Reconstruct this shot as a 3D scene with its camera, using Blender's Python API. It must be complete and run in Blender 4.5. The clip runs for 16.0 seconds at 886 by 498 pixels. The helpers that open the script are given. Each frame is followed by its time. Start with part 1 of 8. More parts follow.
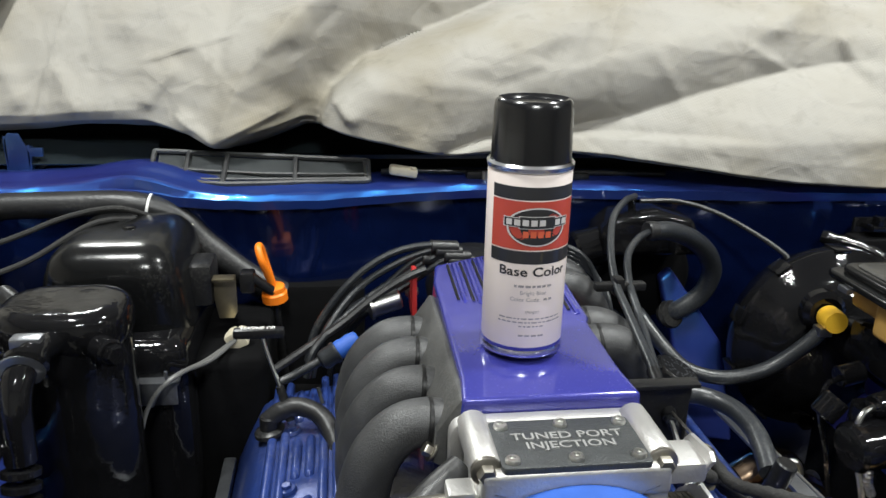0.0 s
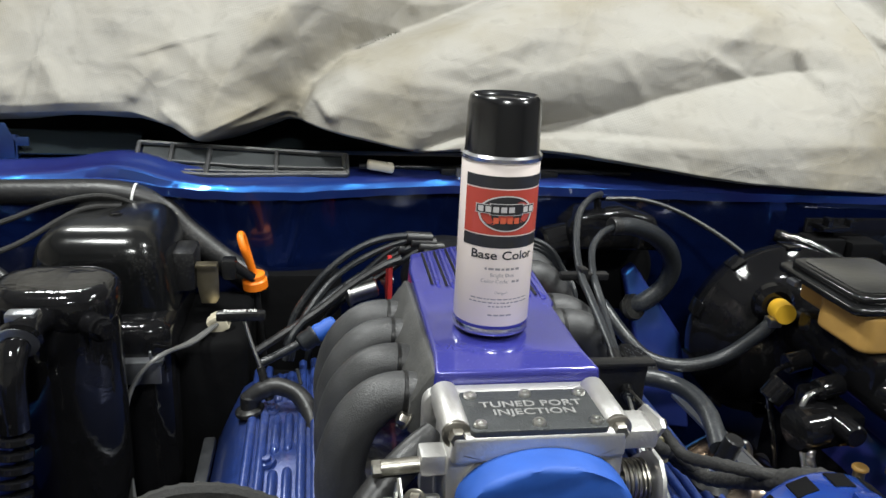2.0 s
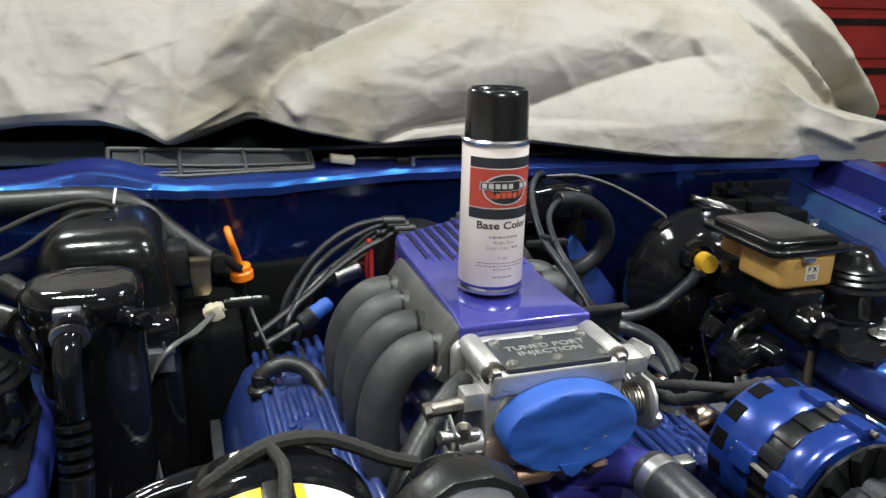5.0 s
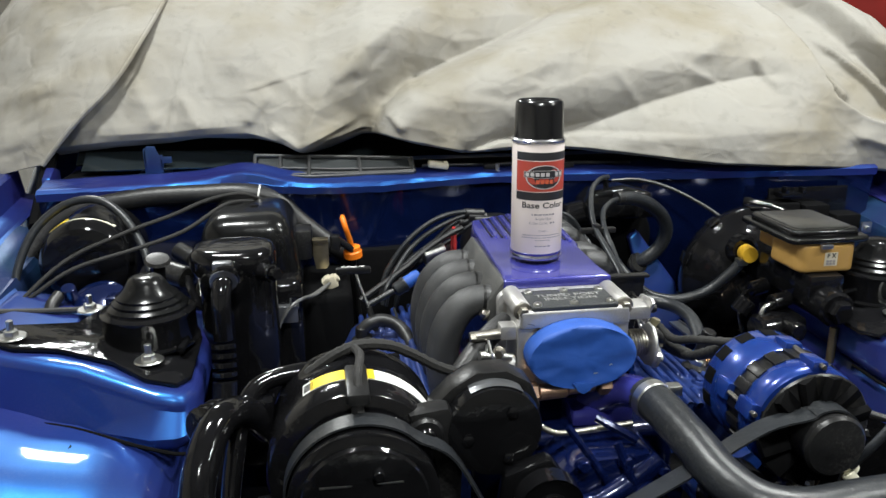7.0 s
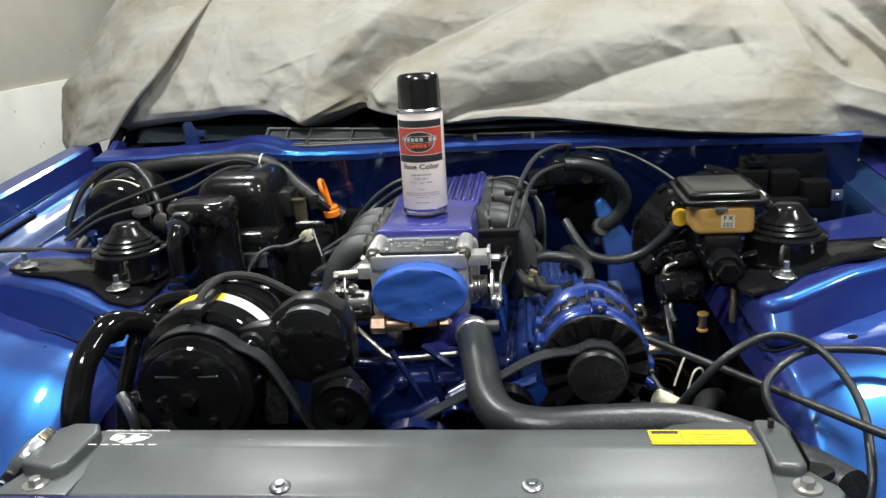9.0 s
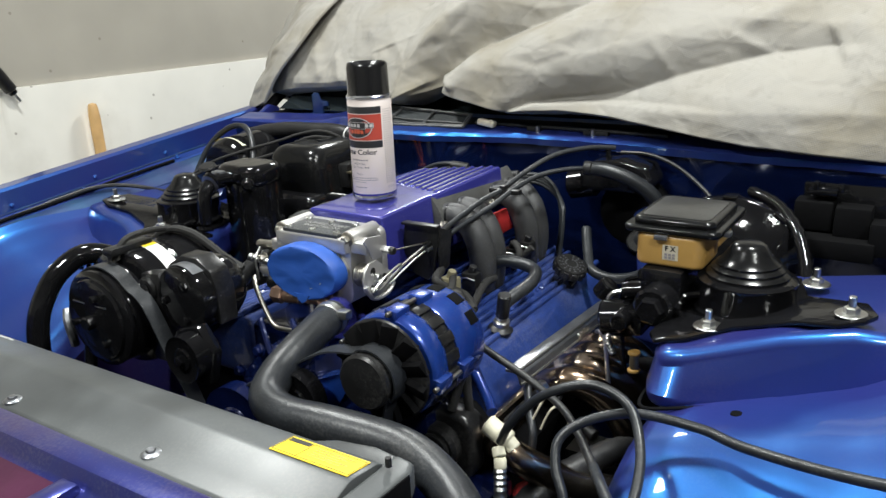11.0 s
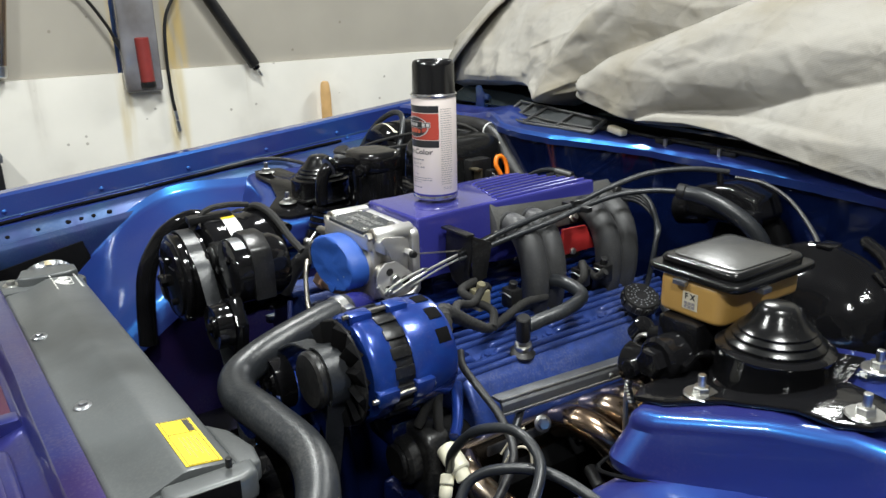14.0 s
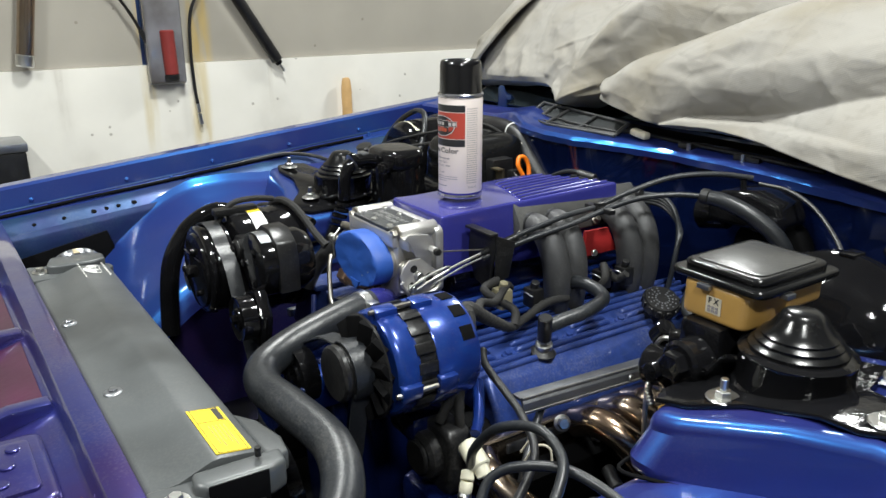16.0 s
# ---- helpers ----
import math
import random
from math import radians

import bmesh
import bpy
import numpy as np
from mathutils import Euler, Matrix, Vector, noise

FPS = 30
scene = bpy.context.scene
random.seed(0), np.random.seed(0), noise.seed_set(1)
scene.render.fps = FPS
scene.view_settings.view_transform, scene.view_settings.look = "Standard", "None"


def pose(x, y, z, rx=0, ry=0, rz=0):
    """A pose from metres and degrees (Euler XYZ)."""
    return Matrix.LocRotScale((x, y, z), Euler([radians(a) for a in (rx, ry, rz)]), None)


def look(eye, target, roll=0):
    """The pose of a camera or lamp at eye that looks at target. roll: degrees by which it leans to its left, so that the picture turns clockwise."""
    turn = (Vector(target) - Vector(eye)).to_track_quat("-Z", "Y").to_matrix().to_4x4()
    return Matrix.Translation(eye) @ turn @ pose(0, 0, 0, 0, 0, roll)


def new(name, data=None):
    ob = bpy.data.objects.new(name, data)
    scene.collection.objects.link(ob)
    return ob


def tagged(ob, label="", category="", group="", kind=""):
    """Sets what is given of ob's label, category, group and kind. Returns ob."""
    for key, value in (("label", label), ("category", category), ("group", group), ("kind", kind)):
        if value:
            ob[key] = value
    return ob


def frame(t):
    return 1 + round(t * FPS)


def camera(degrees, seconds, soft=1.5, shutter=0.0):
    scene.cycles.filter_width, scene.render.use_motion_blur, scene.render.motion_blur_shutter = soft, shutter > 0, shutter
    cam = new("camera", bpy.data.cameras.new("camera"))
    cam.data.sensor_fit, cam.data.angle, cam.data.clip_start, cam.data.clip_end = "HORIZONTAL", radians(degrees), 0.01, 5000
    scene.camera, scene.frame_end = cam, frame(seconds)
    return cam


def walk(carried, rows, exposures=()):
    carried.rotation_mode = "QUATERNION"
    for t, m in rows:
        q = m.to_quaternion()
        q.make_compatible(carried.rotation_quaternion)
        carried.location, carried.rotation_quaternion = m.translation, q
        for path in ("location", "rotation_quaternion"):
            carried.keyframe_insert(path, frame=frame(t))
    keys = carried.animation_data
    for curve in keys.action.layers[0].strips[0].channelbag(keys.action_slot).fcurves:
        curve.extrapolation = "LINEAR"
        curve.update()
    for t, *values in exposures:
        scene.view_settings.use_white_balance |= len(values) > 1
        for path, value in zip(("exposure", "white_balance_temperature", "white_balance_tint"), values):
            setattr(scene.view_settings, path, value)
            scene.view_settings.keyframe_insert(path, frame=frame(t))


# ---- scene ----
cam = camera(58.1, 16.0)
PATH = [
    (0, (-0.15, -0.584, 1.273), (0.104, 1.296, 0.64), 1.4),
    (0.5, (-0.16, -0.597, 1.27), (0.154, 1.274, 0.638), 1.7),
    (1, (-0.151, -0.612, 1.271), (0.201, 1.255, 0.644), 2.0),
    (1.5, (-0.144, -0.619, 1.266), (0.194, 1.25, 0.639), 2.6),
    (2, (-0.159, -0.632, 1.271), (0.164, 1.243, 0.653), 2.9),
    (2.5, (-0.215, -0.611, 1.268), (0.19, 1.25, 0.657), 2.4),
    (3, (-0.269, -0.579, 1.268), (0.323, 1.23, 0.655), 1.8),
    (3.5, (-0.293, -0.561, 1.252), (0.451, 1.192, 0.64), 2.2),
    (6, (-0.298, -0.848, 1.302), (0.146, 1.001, 0.683), 0.9),
    (6.5, (-0.288, -0.897, 1.295), (0.076, 1.003, 0.787), 0.3),
    (7, (-0.274, -0.964, 1.292), (0.016, 0.934, 0.733), -0.3),
    (7.5, (-0.242, -1.048, 1.296), (-0.007, 0.845, 0.693), -0.6),
    (8, (-0.146, -1.127, 1.309), (0.055, 0.77, 0.707), -1.6),
    (8.5, (0.021, -1.163, 1.303), (0.013, 0.744, 0.702), -2.8),
    (9, (0.142, -1.141, 1.291), (-0.066, 0.758, 0.697), -3.3),
    (11.5, (0.862, -0.852, 1.28), (-0.421, 0.552, 0.662), -2.5),
    (12, (0.936, -0.765, 1.288), (-0.532, 0.442, 0.666), -2.6),
    (12.5, (0.887, -0.7, 1.269), (-0.617, 0.465, 0.653), -2.3),
    (13, (0.912, -0.671, 1.271), (-0.61, 0.473, 0.659), -2.0),
    (13.5, (0.943, -0.656, 1.278), (-0.613, 0.441, 0.666), -1.4),
    (14, (0.955, -0.655, 1.285), (-0.609, 0.431, 0.672), -1.3),
    (14.5, (0.959, -0.661, 1.289), (-0.611, 0.417, 0.678), -1.1),
    (15, (0.96, -0.661, 1.29), (-0.617, 0.404, 0.675), -1.0),
    (15.5, (0.956, -0.666, 1.291), (-0.622, 0.397, 0.676), -0.8),
    (16, (0.954, -0.674, 1.288), (-0.625, 0.386, 0.672), -0.1),
]
walk(cam, [(t, look(eye, target, roll)) for t, eye, target, roll in PATH], exposures=[(0, 0.0), (16, 0.0)])

# ---------------------------------------------------------------- world and lamps
world = bpy.data.worlds.new("garage_dark")
world.use_nodes = True
world.node_tree.nodes["Background"].inputs[0].default_value = (0.9, 0.93, 1.0, 1)
world.node_tree.nodes["Background"].inputs[1].default_value = 0.05
scene.world = world


def area_lamp(name, where, target, sx, sy, watts, colour):
    data = bpy.data.lights.new(name, "AREA")
    data.shape, data.size, data.size_y, data.energy, data.color = "RECTANGLE", sx, sy, watts, colour
    ob = new(name, data)
    ob.matrix_world = look(where, target)
    return ob


# Ceiling lamps out of view; the fourth is added to brighten the driver's side
LAMPS = [((-0.65, 0.02, 2.40), 0.20, 0.20, 28), ((0.75, 0.06, 2.40), 0.20, 0.20, 30), ((-0.15, -1.35, 2.40), 0.30, 0.14, 31), ((1.55, -0.85, 2.40), 0.20, 0.20, 27), ((-0.95, 1.9, 2.40), 0.34, 0.30, 34)]
for place, sx, sy, watts in LAMPS:
    area_lamp("ceiling_lamp", place, (place[0], place[1] + 0.001, 0), sx, sy, watts, (0.97, 1.0, 0.97))

# ---------------------------------------------------------------- materials


def material(name, base, rough=0.5, metal=0.0, coat=0.0, vary=0.25, scale=30.0, bump=0.0, bump_scale=200.0, second=None,
             rough_vary=0.15, spec=0.5, coarse=4.0, mottle=0.5, sheen=0.0, dust=0.0):
    """Base colour varied at two scales, roughness varied, fine relief."""
    m = bpy.data.materials.new(name)
    m.use_nodes = True
    nt = m.node_tree
    p = nt.nodes["Principled BSDF"]
    tc = nt.nodes.new("ShaderNodeTexCoord")
    fine = nt.nodes.new("ShaderNodeTexNoise")
    fine.inputs["Scale"].default_value, fine.inputs["Detail"].default_value = scale, 6
    wide = nt.nodes.new("ShaderNodeTexNoise")
    wide.inputs["Scale"].default_value, wide.inputs["Detail"].default_value = coarse, 3
    nt.links.new(tc.outputs["Object"], fine.inputs["Vector"])
    nt.links.new(tc.outputs["Object"], wide.inputs["Vector"])
    mix0 = nt.nodes.new("ShaderNodeMix")
    mix0.data_type = "FLOAT"
    mix0.inputs[0].default_value = mottle
    nt.links.new(fine.outputs[0], mix0.inputs[2])
    nt.links.new(wide.outputs[0], mix0.inputs[3])
    ramp = nt.nodes.new("ShaderNodeValToRGB")
    b = second or tuple(c * (1 - vary) for c in base)
    a = base if second else tuple(min(1, c * (1 + vary)) for c in base)
    ramp.color_ramp.elements[0].position, ramp.color_ramp.elements[0].color = 0.35, (*b, 1)
    ramp.color_ramp.elements[1].position, ramp.color_ramp.elements[1].color = 0.65, (*a, 1)
    nt.links.new(mix0.outputs[0], ramp.inputs[0])
    colour = ramp.outputs[0]
    if dust:
        speck = nt.nodes.new("ShaderNodeTexNoise")
        speck.inputs["Scale"].default_value, speck.inputs["Detail"].default_value = 330, 3
        patch = nt.nodes.new("ShaderNodeTexNoise")
        patch.inputs["Scale"].default_value, patch.inputs["Detail"].default_value = 11, 4
        nt.links.new(tc.outputs["Object"], speck.inputs["Vector"])
        nt.links.new(tc.outputs["Object"], patch.inputs["Vector"])
        add = nt.nodes.new("ShaderNodeMath")
        nt.links.new(speck.outputs[0], add.inputs[0])
        nt.links.new(patch.outputs[0], add.inputs[1])
        lim = nt.nodes.new("ShaderNodeMapRange")
        lim.inputs[1].default_value, lim.inputs[2].default_value, lim.inputs[4].default_value = 1.05, 1.38, dust
        nt.links.new(add.outputs[0], lim.inputs[0])
        mix1 = nt.nodes.new("ShaderNodeMix")
        mix1.data_type = "RGBA"
        mix1.inputs[7].default_value = (0.30, 0.29, 0.27, 1)
        nt.links.new(lim.outputs[0], mix1.inputs[0])
        nt.links.new(colour, mix1.inputs[6])
        colour = mix1.outputs[2]
    nt.links.new(colour, p.inputs["Base Color"])
    rr = nt.nodes.new("ShaderNodeMapRange")
    rr.inputs[3].default_value, rr.inputs[4].default_value = max(0.02, rough * (1 - rough_vary)), min(1, rough * (1 + rough_vary))
    nt.links.new(fine.outputs[0], rr.inputs[0])
    nt.links.new(rr.outputs[0], p.inputs["Roughness"])
    p.inputs["Metallic"].default_value = metal
    p.inputs["Specular IOR Level"].default_value = spec
    p.inputs["Coat Weight"].default_value = coat
    p.inputs["Coat Roughness"].default_value = 0.05
    p.inputs["Sheen Weight"].default_value = sheen
    if bump:
        bn = nt.nodes.new("ShaderNodeTexNoise")
        bn.inputs["Scale"].default_value, bn.inputs["Detail"].default_value = bump_scale, 4
        nt.links.new(tc.outputs["Object"], bn.inputs["Vector"])
        bp = nt.nodes.new("ShaderNodeBump")
        bp.inputs["Strength"].default_value, bp.inputs["Distance"].default_value = bump, 0.002
        nt.links.new(bn.outputs[0], bp.inputs["Height"])
        nt.links.new(bp.outputs[0], p.inputs["Normal"])
    return m


def flake_paint(name, pigment, pigment_2, flake, share, rough):
    """Metallic car paint: a violet pigment coat with brighter blue flakes under a clear coat."""
    # Coarse violet blotches put the paint's shift with viewing angle into the colour
    m = material(name, pigment, 0.45, 0.15, 0.7, 0.15, 700, 0.34, 20, second=pigment_2, spec=0.12, coarse=3.0, mottle=0.9, dust=0.06)
    nt = m.node_tree
    p = nt.nodes["Principled BSDF"]
    f = nt.nodes.new("ShaderNodeBsdfPrincipled")
    f.inputs["Base Color"].default_value = (*flake, 1)
    f.inputs["Metallic"].default_value, f.inputs["Roughness"].default_value = 1.0, rough
    f.inputs["Coat Weight"].default_value, f.inputs["Coat Roughness"].default_value = 0.45, 0.06
    nt.links.new(p.inputs["Normal"].links[0].from_socket, f.inputs["Normal"])
    mix = nt.nodes.new("ShaderNodeMixShader")
    mix.inputs[0].default_value = share
    nt.links.new(p.outputs[0], mix.inputs[1])
    nt.links.new(f.outputs[0], mix.inputs[2])
    nt.links.new(mix.outputs[0], nt.nodes["Material Output"].inputs[0])
    return m


BLUE = flake_paint("blue_metallic_paint", (0.014, 0.036, 0.20), (0.028, 0.022, 0.165), (0.013, 0.150, 0.40), 0.36, 0.36)
# Body blue again, its dim violet look in shade put into the colour
BLUE_SHADE_VIOLET = material("body_blue_shaded_violet", (0.026, 0.034, 0.19), 0.30, 0.6, 1.0, 0.2, 60, 0.20, 30, second=(0.046, 0.026, 0.13), coarse=6, mottle=0.8, dust=0.15)
# Body blue with the shade under the cowl put into the colour
BLUE_DARKENED = material("darkened_blue_paint", (0.0035, 0.010, 0.056), 0.15, 0.4, 0.7, 0.2, 60, 0.45, 22)
BLUE_STEEL = material("thin_blue_paint", (0.014, 0.062, 0.135), 0.42, 0.5, 0.35, 0.4, 14, 0.55, 34, second=(0.020, 0.026, 0.12), dust=0.10)
# Engine blue darkened: shade deep between the engine parts is in the colour
BLUE_SHADE_ENAMEL = material("shaded_blue_enamel", (0.003, 0.0075, 0.048), 0.18, 0.3, 0.8, 0.3, 40, 0.6, 50)
MESH_GREY = material("grey_plastic_mesh", (0.022, 0.026, 0.028), 0.55, 0.0, 0.0, 0.35, 500, 0.6, 900)
VIOLET = material("violet_blue_engine_paint", (0.034, 0.036, 0.235), 0.26, 0.20, 0.8, 0.08, 500, 0.05, 30)
BLUE_ENGINE = material("rough_blue_engine_enamel", (0.021, 0.046, 0.195), 0.30, 0.2, 0.6, 0.25, 90, 0.10, 300, dust=0.22)
BLUE_GLOSS = material("glossy_blue_enamel", (0.010, 0.054, 0.28), 0.25, 0.35, 0.6, 0.15, 60, 0.20, 50, second=(0.013, 0.032, 0.20), dust=0.08)
BLACK_GLOSS = material("glossy_black_paint", (0.0055, 0.0055, 0.0062), 0.08, 0.0, 0.0, 0.3, 20, 0.55, 42, spec=0.36)
BLACK_SATIN = material("satin_black_plastic", (0.009, 0.009, 0.0095), 0.32, 0.0, 0.0, 0.3, 40, 0.2, 120, spec=0.4, dust=0.10)
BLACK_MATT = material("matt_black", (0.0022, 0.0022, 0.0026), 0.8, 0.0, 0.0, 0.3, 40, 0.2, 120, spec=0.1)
RUBBER = material("black_rubber", (0.013, 0.013, 0.014), 0.42, 0.0, 0.0, 0.35, 25, 0.25, 160, dust=0.12)
RUBBER_GREY = material("dusty_rubber_hose", (0.016, 0.018, 0.021), 0.36, 0.0, 0.0, 0.3, 18, 0.2, 220, dust=0.12)
RUNNER = material("textured_black_powder_coat", (0.038, 0.0385, 0.040), 0.44, 0.0, 0.0, 0.35, 40, 0.30, 700, dust=0.12)
# Coarse blotches in the grey stand in for cloudy dark reflections
COVER_GREY = material("faded_grey_plastic", (0.064, 0.069, 0.071), 0.36, 0.0, 0.0, 0.30, 16, 0.55, 10, coarse=9, mottle=0.75, dust=0.06)
MAROON = material("dark_maroon_finish", (0.055, 0.010, 0.034), 0.35, 0.1, 0.5, 0.35, 20, 0.2, 60)
ALU = material("cast_aluminium", (0.58, 0.57, 0.555), 0.46, 0.85, 0.0, 0.10, 35, 0.22, 380)
SILVER_INK = material("silver_paint", (0.30, 0.30, 0.295), 0.35, 0.3, 0.0, 0.15, 90)
BOLT_DARK = material("dulled_bolt_steel", (0.36, 0.34, 0.30), 0.36, 1.0, 0.0, 0.3, 60, 0.15, 200)
STEEL = material("zinc_plated_steel", (0.62, 0.62, 0.60), 0.30, 1.0, 0.0, 0.2, 60, 0.1, 200)
BRASS_STEEL = material("yellowed_zinc", (0.36, 0.31, 0.21), 0.40, 1.0, 0.0, 0.25, 60, 0.1, 200)
COPPER = material("weathered_copper_alloy", (0.45, 0.30, 0.22), 0.38, 1.0, 0.0, 0.25, 60, 0.1, 200)
STAINLESS = material("heat_tinted_stainless", (0.46, 0.42, 0.36), 0.22, 1.0, 0.0, 0.2, 10, 0.05, 100, second=(0.30, 0.20, 0.13))
TAPE = material("blue_masking_tape", (0.016, 0.082, 0.38), 0.58, 0.0, 0.0, 0.2, 25, 0.35, 60)
PAPER = material("can_paper_label", (0.78, 0.69, 0.65), 0.45, 0.0, 0.2, 0.04, 15)
INK_BLACK = material("black_ink", (0.02, 0.02, 0.022), 0.45, 0.0, 0.3, 0.1, 15)
INK_GREY = material("grey_ink", (0.28, 0.26, 0.27), 0.5, 0.0, 0.2, 0.1, 15)
LIGHT_INK = material("light_grey_ink", (0.52, 0.50, 0.49), 0.4, 0.0, 0.3, 0.1, 15)
INK_RED = material("brick_red_ink", (0.42, 0.055, 0.035), 0.45, 0.0, 0.3, 0.12, 25)
DULL_RED = material("faded_red_grip", (0.22, 0.025, 0.022), 0.5, 0.0, 0.0, 0.2, 30)
INK_ORANGE = material("orange_ink", (0.60, 0.11, 0.05), 0.45, 0.0, 0.3, 0.1, 25)
WHITE_PAINT = material("white_print", (0.72, 0.72, 0.70), 0.5, 0.0, 0.0, 0.1, 60)
CAP_BLACK = material("shiny_black_cap", (0.007, 0.007, 0.008), 0.20, 0.0, 0.1, 0.1, 20)
TIN = material("tin_rim", (0.70, 0.70, 0.72), 0.22, 1.0, 0.0, 0.08, 40)
YELLOW = material("yellow_sticker", (0.80, 0.58, 0.02), 0.45, 0.0, 0.1, 0.08, 30)
YELLOW_CAP = material("yellow_plastic", (0.72, 0.42, 0.03), 0.4, 0.0, 0.0, 0.15, 30)
ORANGE = material("orange_plastic", (0.85, 0.20, 0.01), 0.4, 0.0, 0.0, 0.1, 30)
RED = material("red_plastic", (0.36, 0.022, 0.022), 0.42, 0.0, 0.1, 0.15, 30)
FLANGE_GREY = material("dusty_flange_casting", (0.060, 0.060, 0.058), 0.5, 0.0, 0.0, 0.35, 60, 0.3, 400, dust=0.15)
DULL_BEIGE = material("grimy_connector_plastic", (0.20, 0.18, 0.11), 0.5, 0.0, 0.0, 0.25, 40)
RED_PAINT = material("red_cabinet_paint", (0.40, 0.03, 0.025), 0.4, 0.0, 0.3, 0.2, 12)
TAN = material("amber_translucent_plastic", (0.46, 0.27, 0.075), 0.38, 0.0, 0.0, 0.18, 14, 0.1, 90)
BEIGE = material("beige_connector_plastic", (0.55, 0.50, 0.38), 0.5, 0.0, 0.0, 0.15, 40)
IVORY = material("ivory_connector_plastic", (0.70, 0.67, 0.52), 0.5, 0.0, 0.0, 0.12, 40)
WOOD = material("pale_wood", (0.58, 0.36, 0.15), 0.55, 0.0, 0.0, 0.2, 20, 0.2, 90)
GREY_LEAD = material("grey_lead_sheath", (0.11, 0.11, 0.108), 0.4, 0.0, 0.0, 0.2, 40)
BLACK_DUSTY = material("dusty_gloss_black", (0.006, 0.0062, 0.0066), 0.20, 0.0, 0.0, 0.5, 7, 0.25, 40, rough_vary=0.6, spec=0.34, dust=0.04)
# Grey holds both the dust and the lid's soft reflection
LID_GREY = material("dusty_lid_with_sheen", (0.030, 0.030, 0.029), 0.30, 0.0, 0.1, 0.4, 9, 0.15, 200, dust=0.3)
GLASS_DARK = material("dark_window_glass", (0.012, 0.016, 0.018), 0.10, 0.0, 0.4, 0.2, 8)
CONCRETE = material("garage_concrete", (0.28, 0.27, 0.25), 0.8, 0.0, 0.0, 0.25, 10, 0.4, 60)
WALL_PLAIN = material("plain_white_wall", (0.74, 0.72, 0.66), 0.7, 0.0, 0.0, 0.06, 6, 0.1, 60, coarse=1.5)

# Walls out of view, dimmed to weaken their reflections in the black paint
WALL_DIM = material("dimmed_unseen_wall", (0.22, 0.215, 0.20), 0.75, 0.0, 0.0, 0.15, 6, 0.1, 60, coarse=1.5)


def stained_wall(name, base, streaks, foot):
    """Wall paint with dried yellow runs at given places, greyish smears and a few dark specks."""
    m = material(name, base, 0.7, 0.0, 0.0, 0.06, 6, 0.1, 60, coarse=1.5)
    nt = m.node_tree
    p = nt.nodes["Principled BSDF"]
    colour = p.inputs["Base Color"].links[0].from_socket
    tc = nt.nodes.new("ShaderNodeTexCoord")
    sep = nt.nodes.new("ShaderNodeSeparateXYZ")
    nt.links.new(tc.outputs["Object"], sep.inputs[0])
    squash = nt.nodes.new("ShaderNodeMapping")
    squash.inputs["Scale"].default_value = (1, 14, 2.2)
    nt.links.new(tc.outputs["Object"], squash.inputs["Vector"])
    wob = nt.nodes.new("ShaderNodeTexNoise")
    wob.inputs["Scale"].default_value, wob.inputs["Detail"].default_value = 2.2, 4
    nt.links.new(squash.outputs[0], wob.inputs["Vector"])

    def math_node(kind, a, b):
        q = nt.nodes.new("ShaderNodeMath")
        q.operation = kind
        for k, value in enumerate((a, b)):
            if isinstance(value, (int, float)):
                q.inputs[k].default_value = value
            else:
                nt.links.new(value, q.inputs[k])
        return q.outputs[0]

    def limits(value, lo, hi, to0, to1):
        q = nt.nodes.new("ShaderNodeMapRange")
        q.interpolation_type = "SMOOTHSTEP"
        for k, number in enumerate((lo, hi, to0, to1)):
            q.inputs[k + 1].default_value = number
        nt.links.new(value, q.inputs[0])
        return q.outputs[0]

    def lay(mask, tint):
        nonlocal colour
        mix = nt.nodes.new("ShaderNodeMix")
        mix.data_type = "RGBA"
        mix.inputs[7].default_value = (*tint, 1)
        nt.links.new(mask, mix.inputs[0])
        nt.links.new(colour, mix.inputs[6])
        colour = mix.outputs[2]

    for y, half, z_end, deep, tint in streaks:
        near = limits(math_node("ABSOLUTE", math_node("SUBTRACT", sep.outputs[1], y), 0), half, half * 0.35, 0, 1)
        along = limits(sep.outputs[2], z_end, z_end + 0.16, 0, 1)
        grain = limits(wob.outputs[0], 0.36, 0.60, 0.25, 1)
        lay(math_node("MULTIPLY", math_node("MULTIPLY", near, along), math_node("MULTIPLY", grain, deep)), tint)
    smear = nt.nodes.new("ShaderNodeTexNoise")
    smear.inputs["Scale"].default_value, smear.inputs["Detail"].default_value = 3.5, 5
    nt.links.new(tc.outputs["Object"], smear.inputs["Vector"])
    lay(limits(smear.outputs[0], 0.55, 0.75, 0, foot), (0.34, 0.31, 0.26))
    dots = nt.nodes.new("ShaderNodeTexVoronoi")
    dots.inputs["Scale"].default_value = 13
    nt.links.new(tc.outputs["Object"], dots.inputs["Vector"])
    lay(limits(dots.outputs["Distance"], 0.075, 0.05, 0, 0.55), (0.16, 0.14, 0.11))
    nt.links.new(colour, p.inputs["Base Color"])
    return m


RUN, PALE_RUN = (0.50, 0.36, 0.12), (0.56, 0.46, 0.24)
WALL_WHITE = stained_wall("scuffed_white_wall", (0.74, 0.72, 0.66), [(0.165, 0.045, 0.30, 0.75, PALE_RUN), (0.00, 0.030, 0.72, 0.6, PALE_RUN), (-0.26, 0.03, 0.80, 0.35, (0.35, 0.31, 0.26)), (0.42, 0.012, 0.86, 0.3, (0.4, 0.36, 0.28))], 0.25)
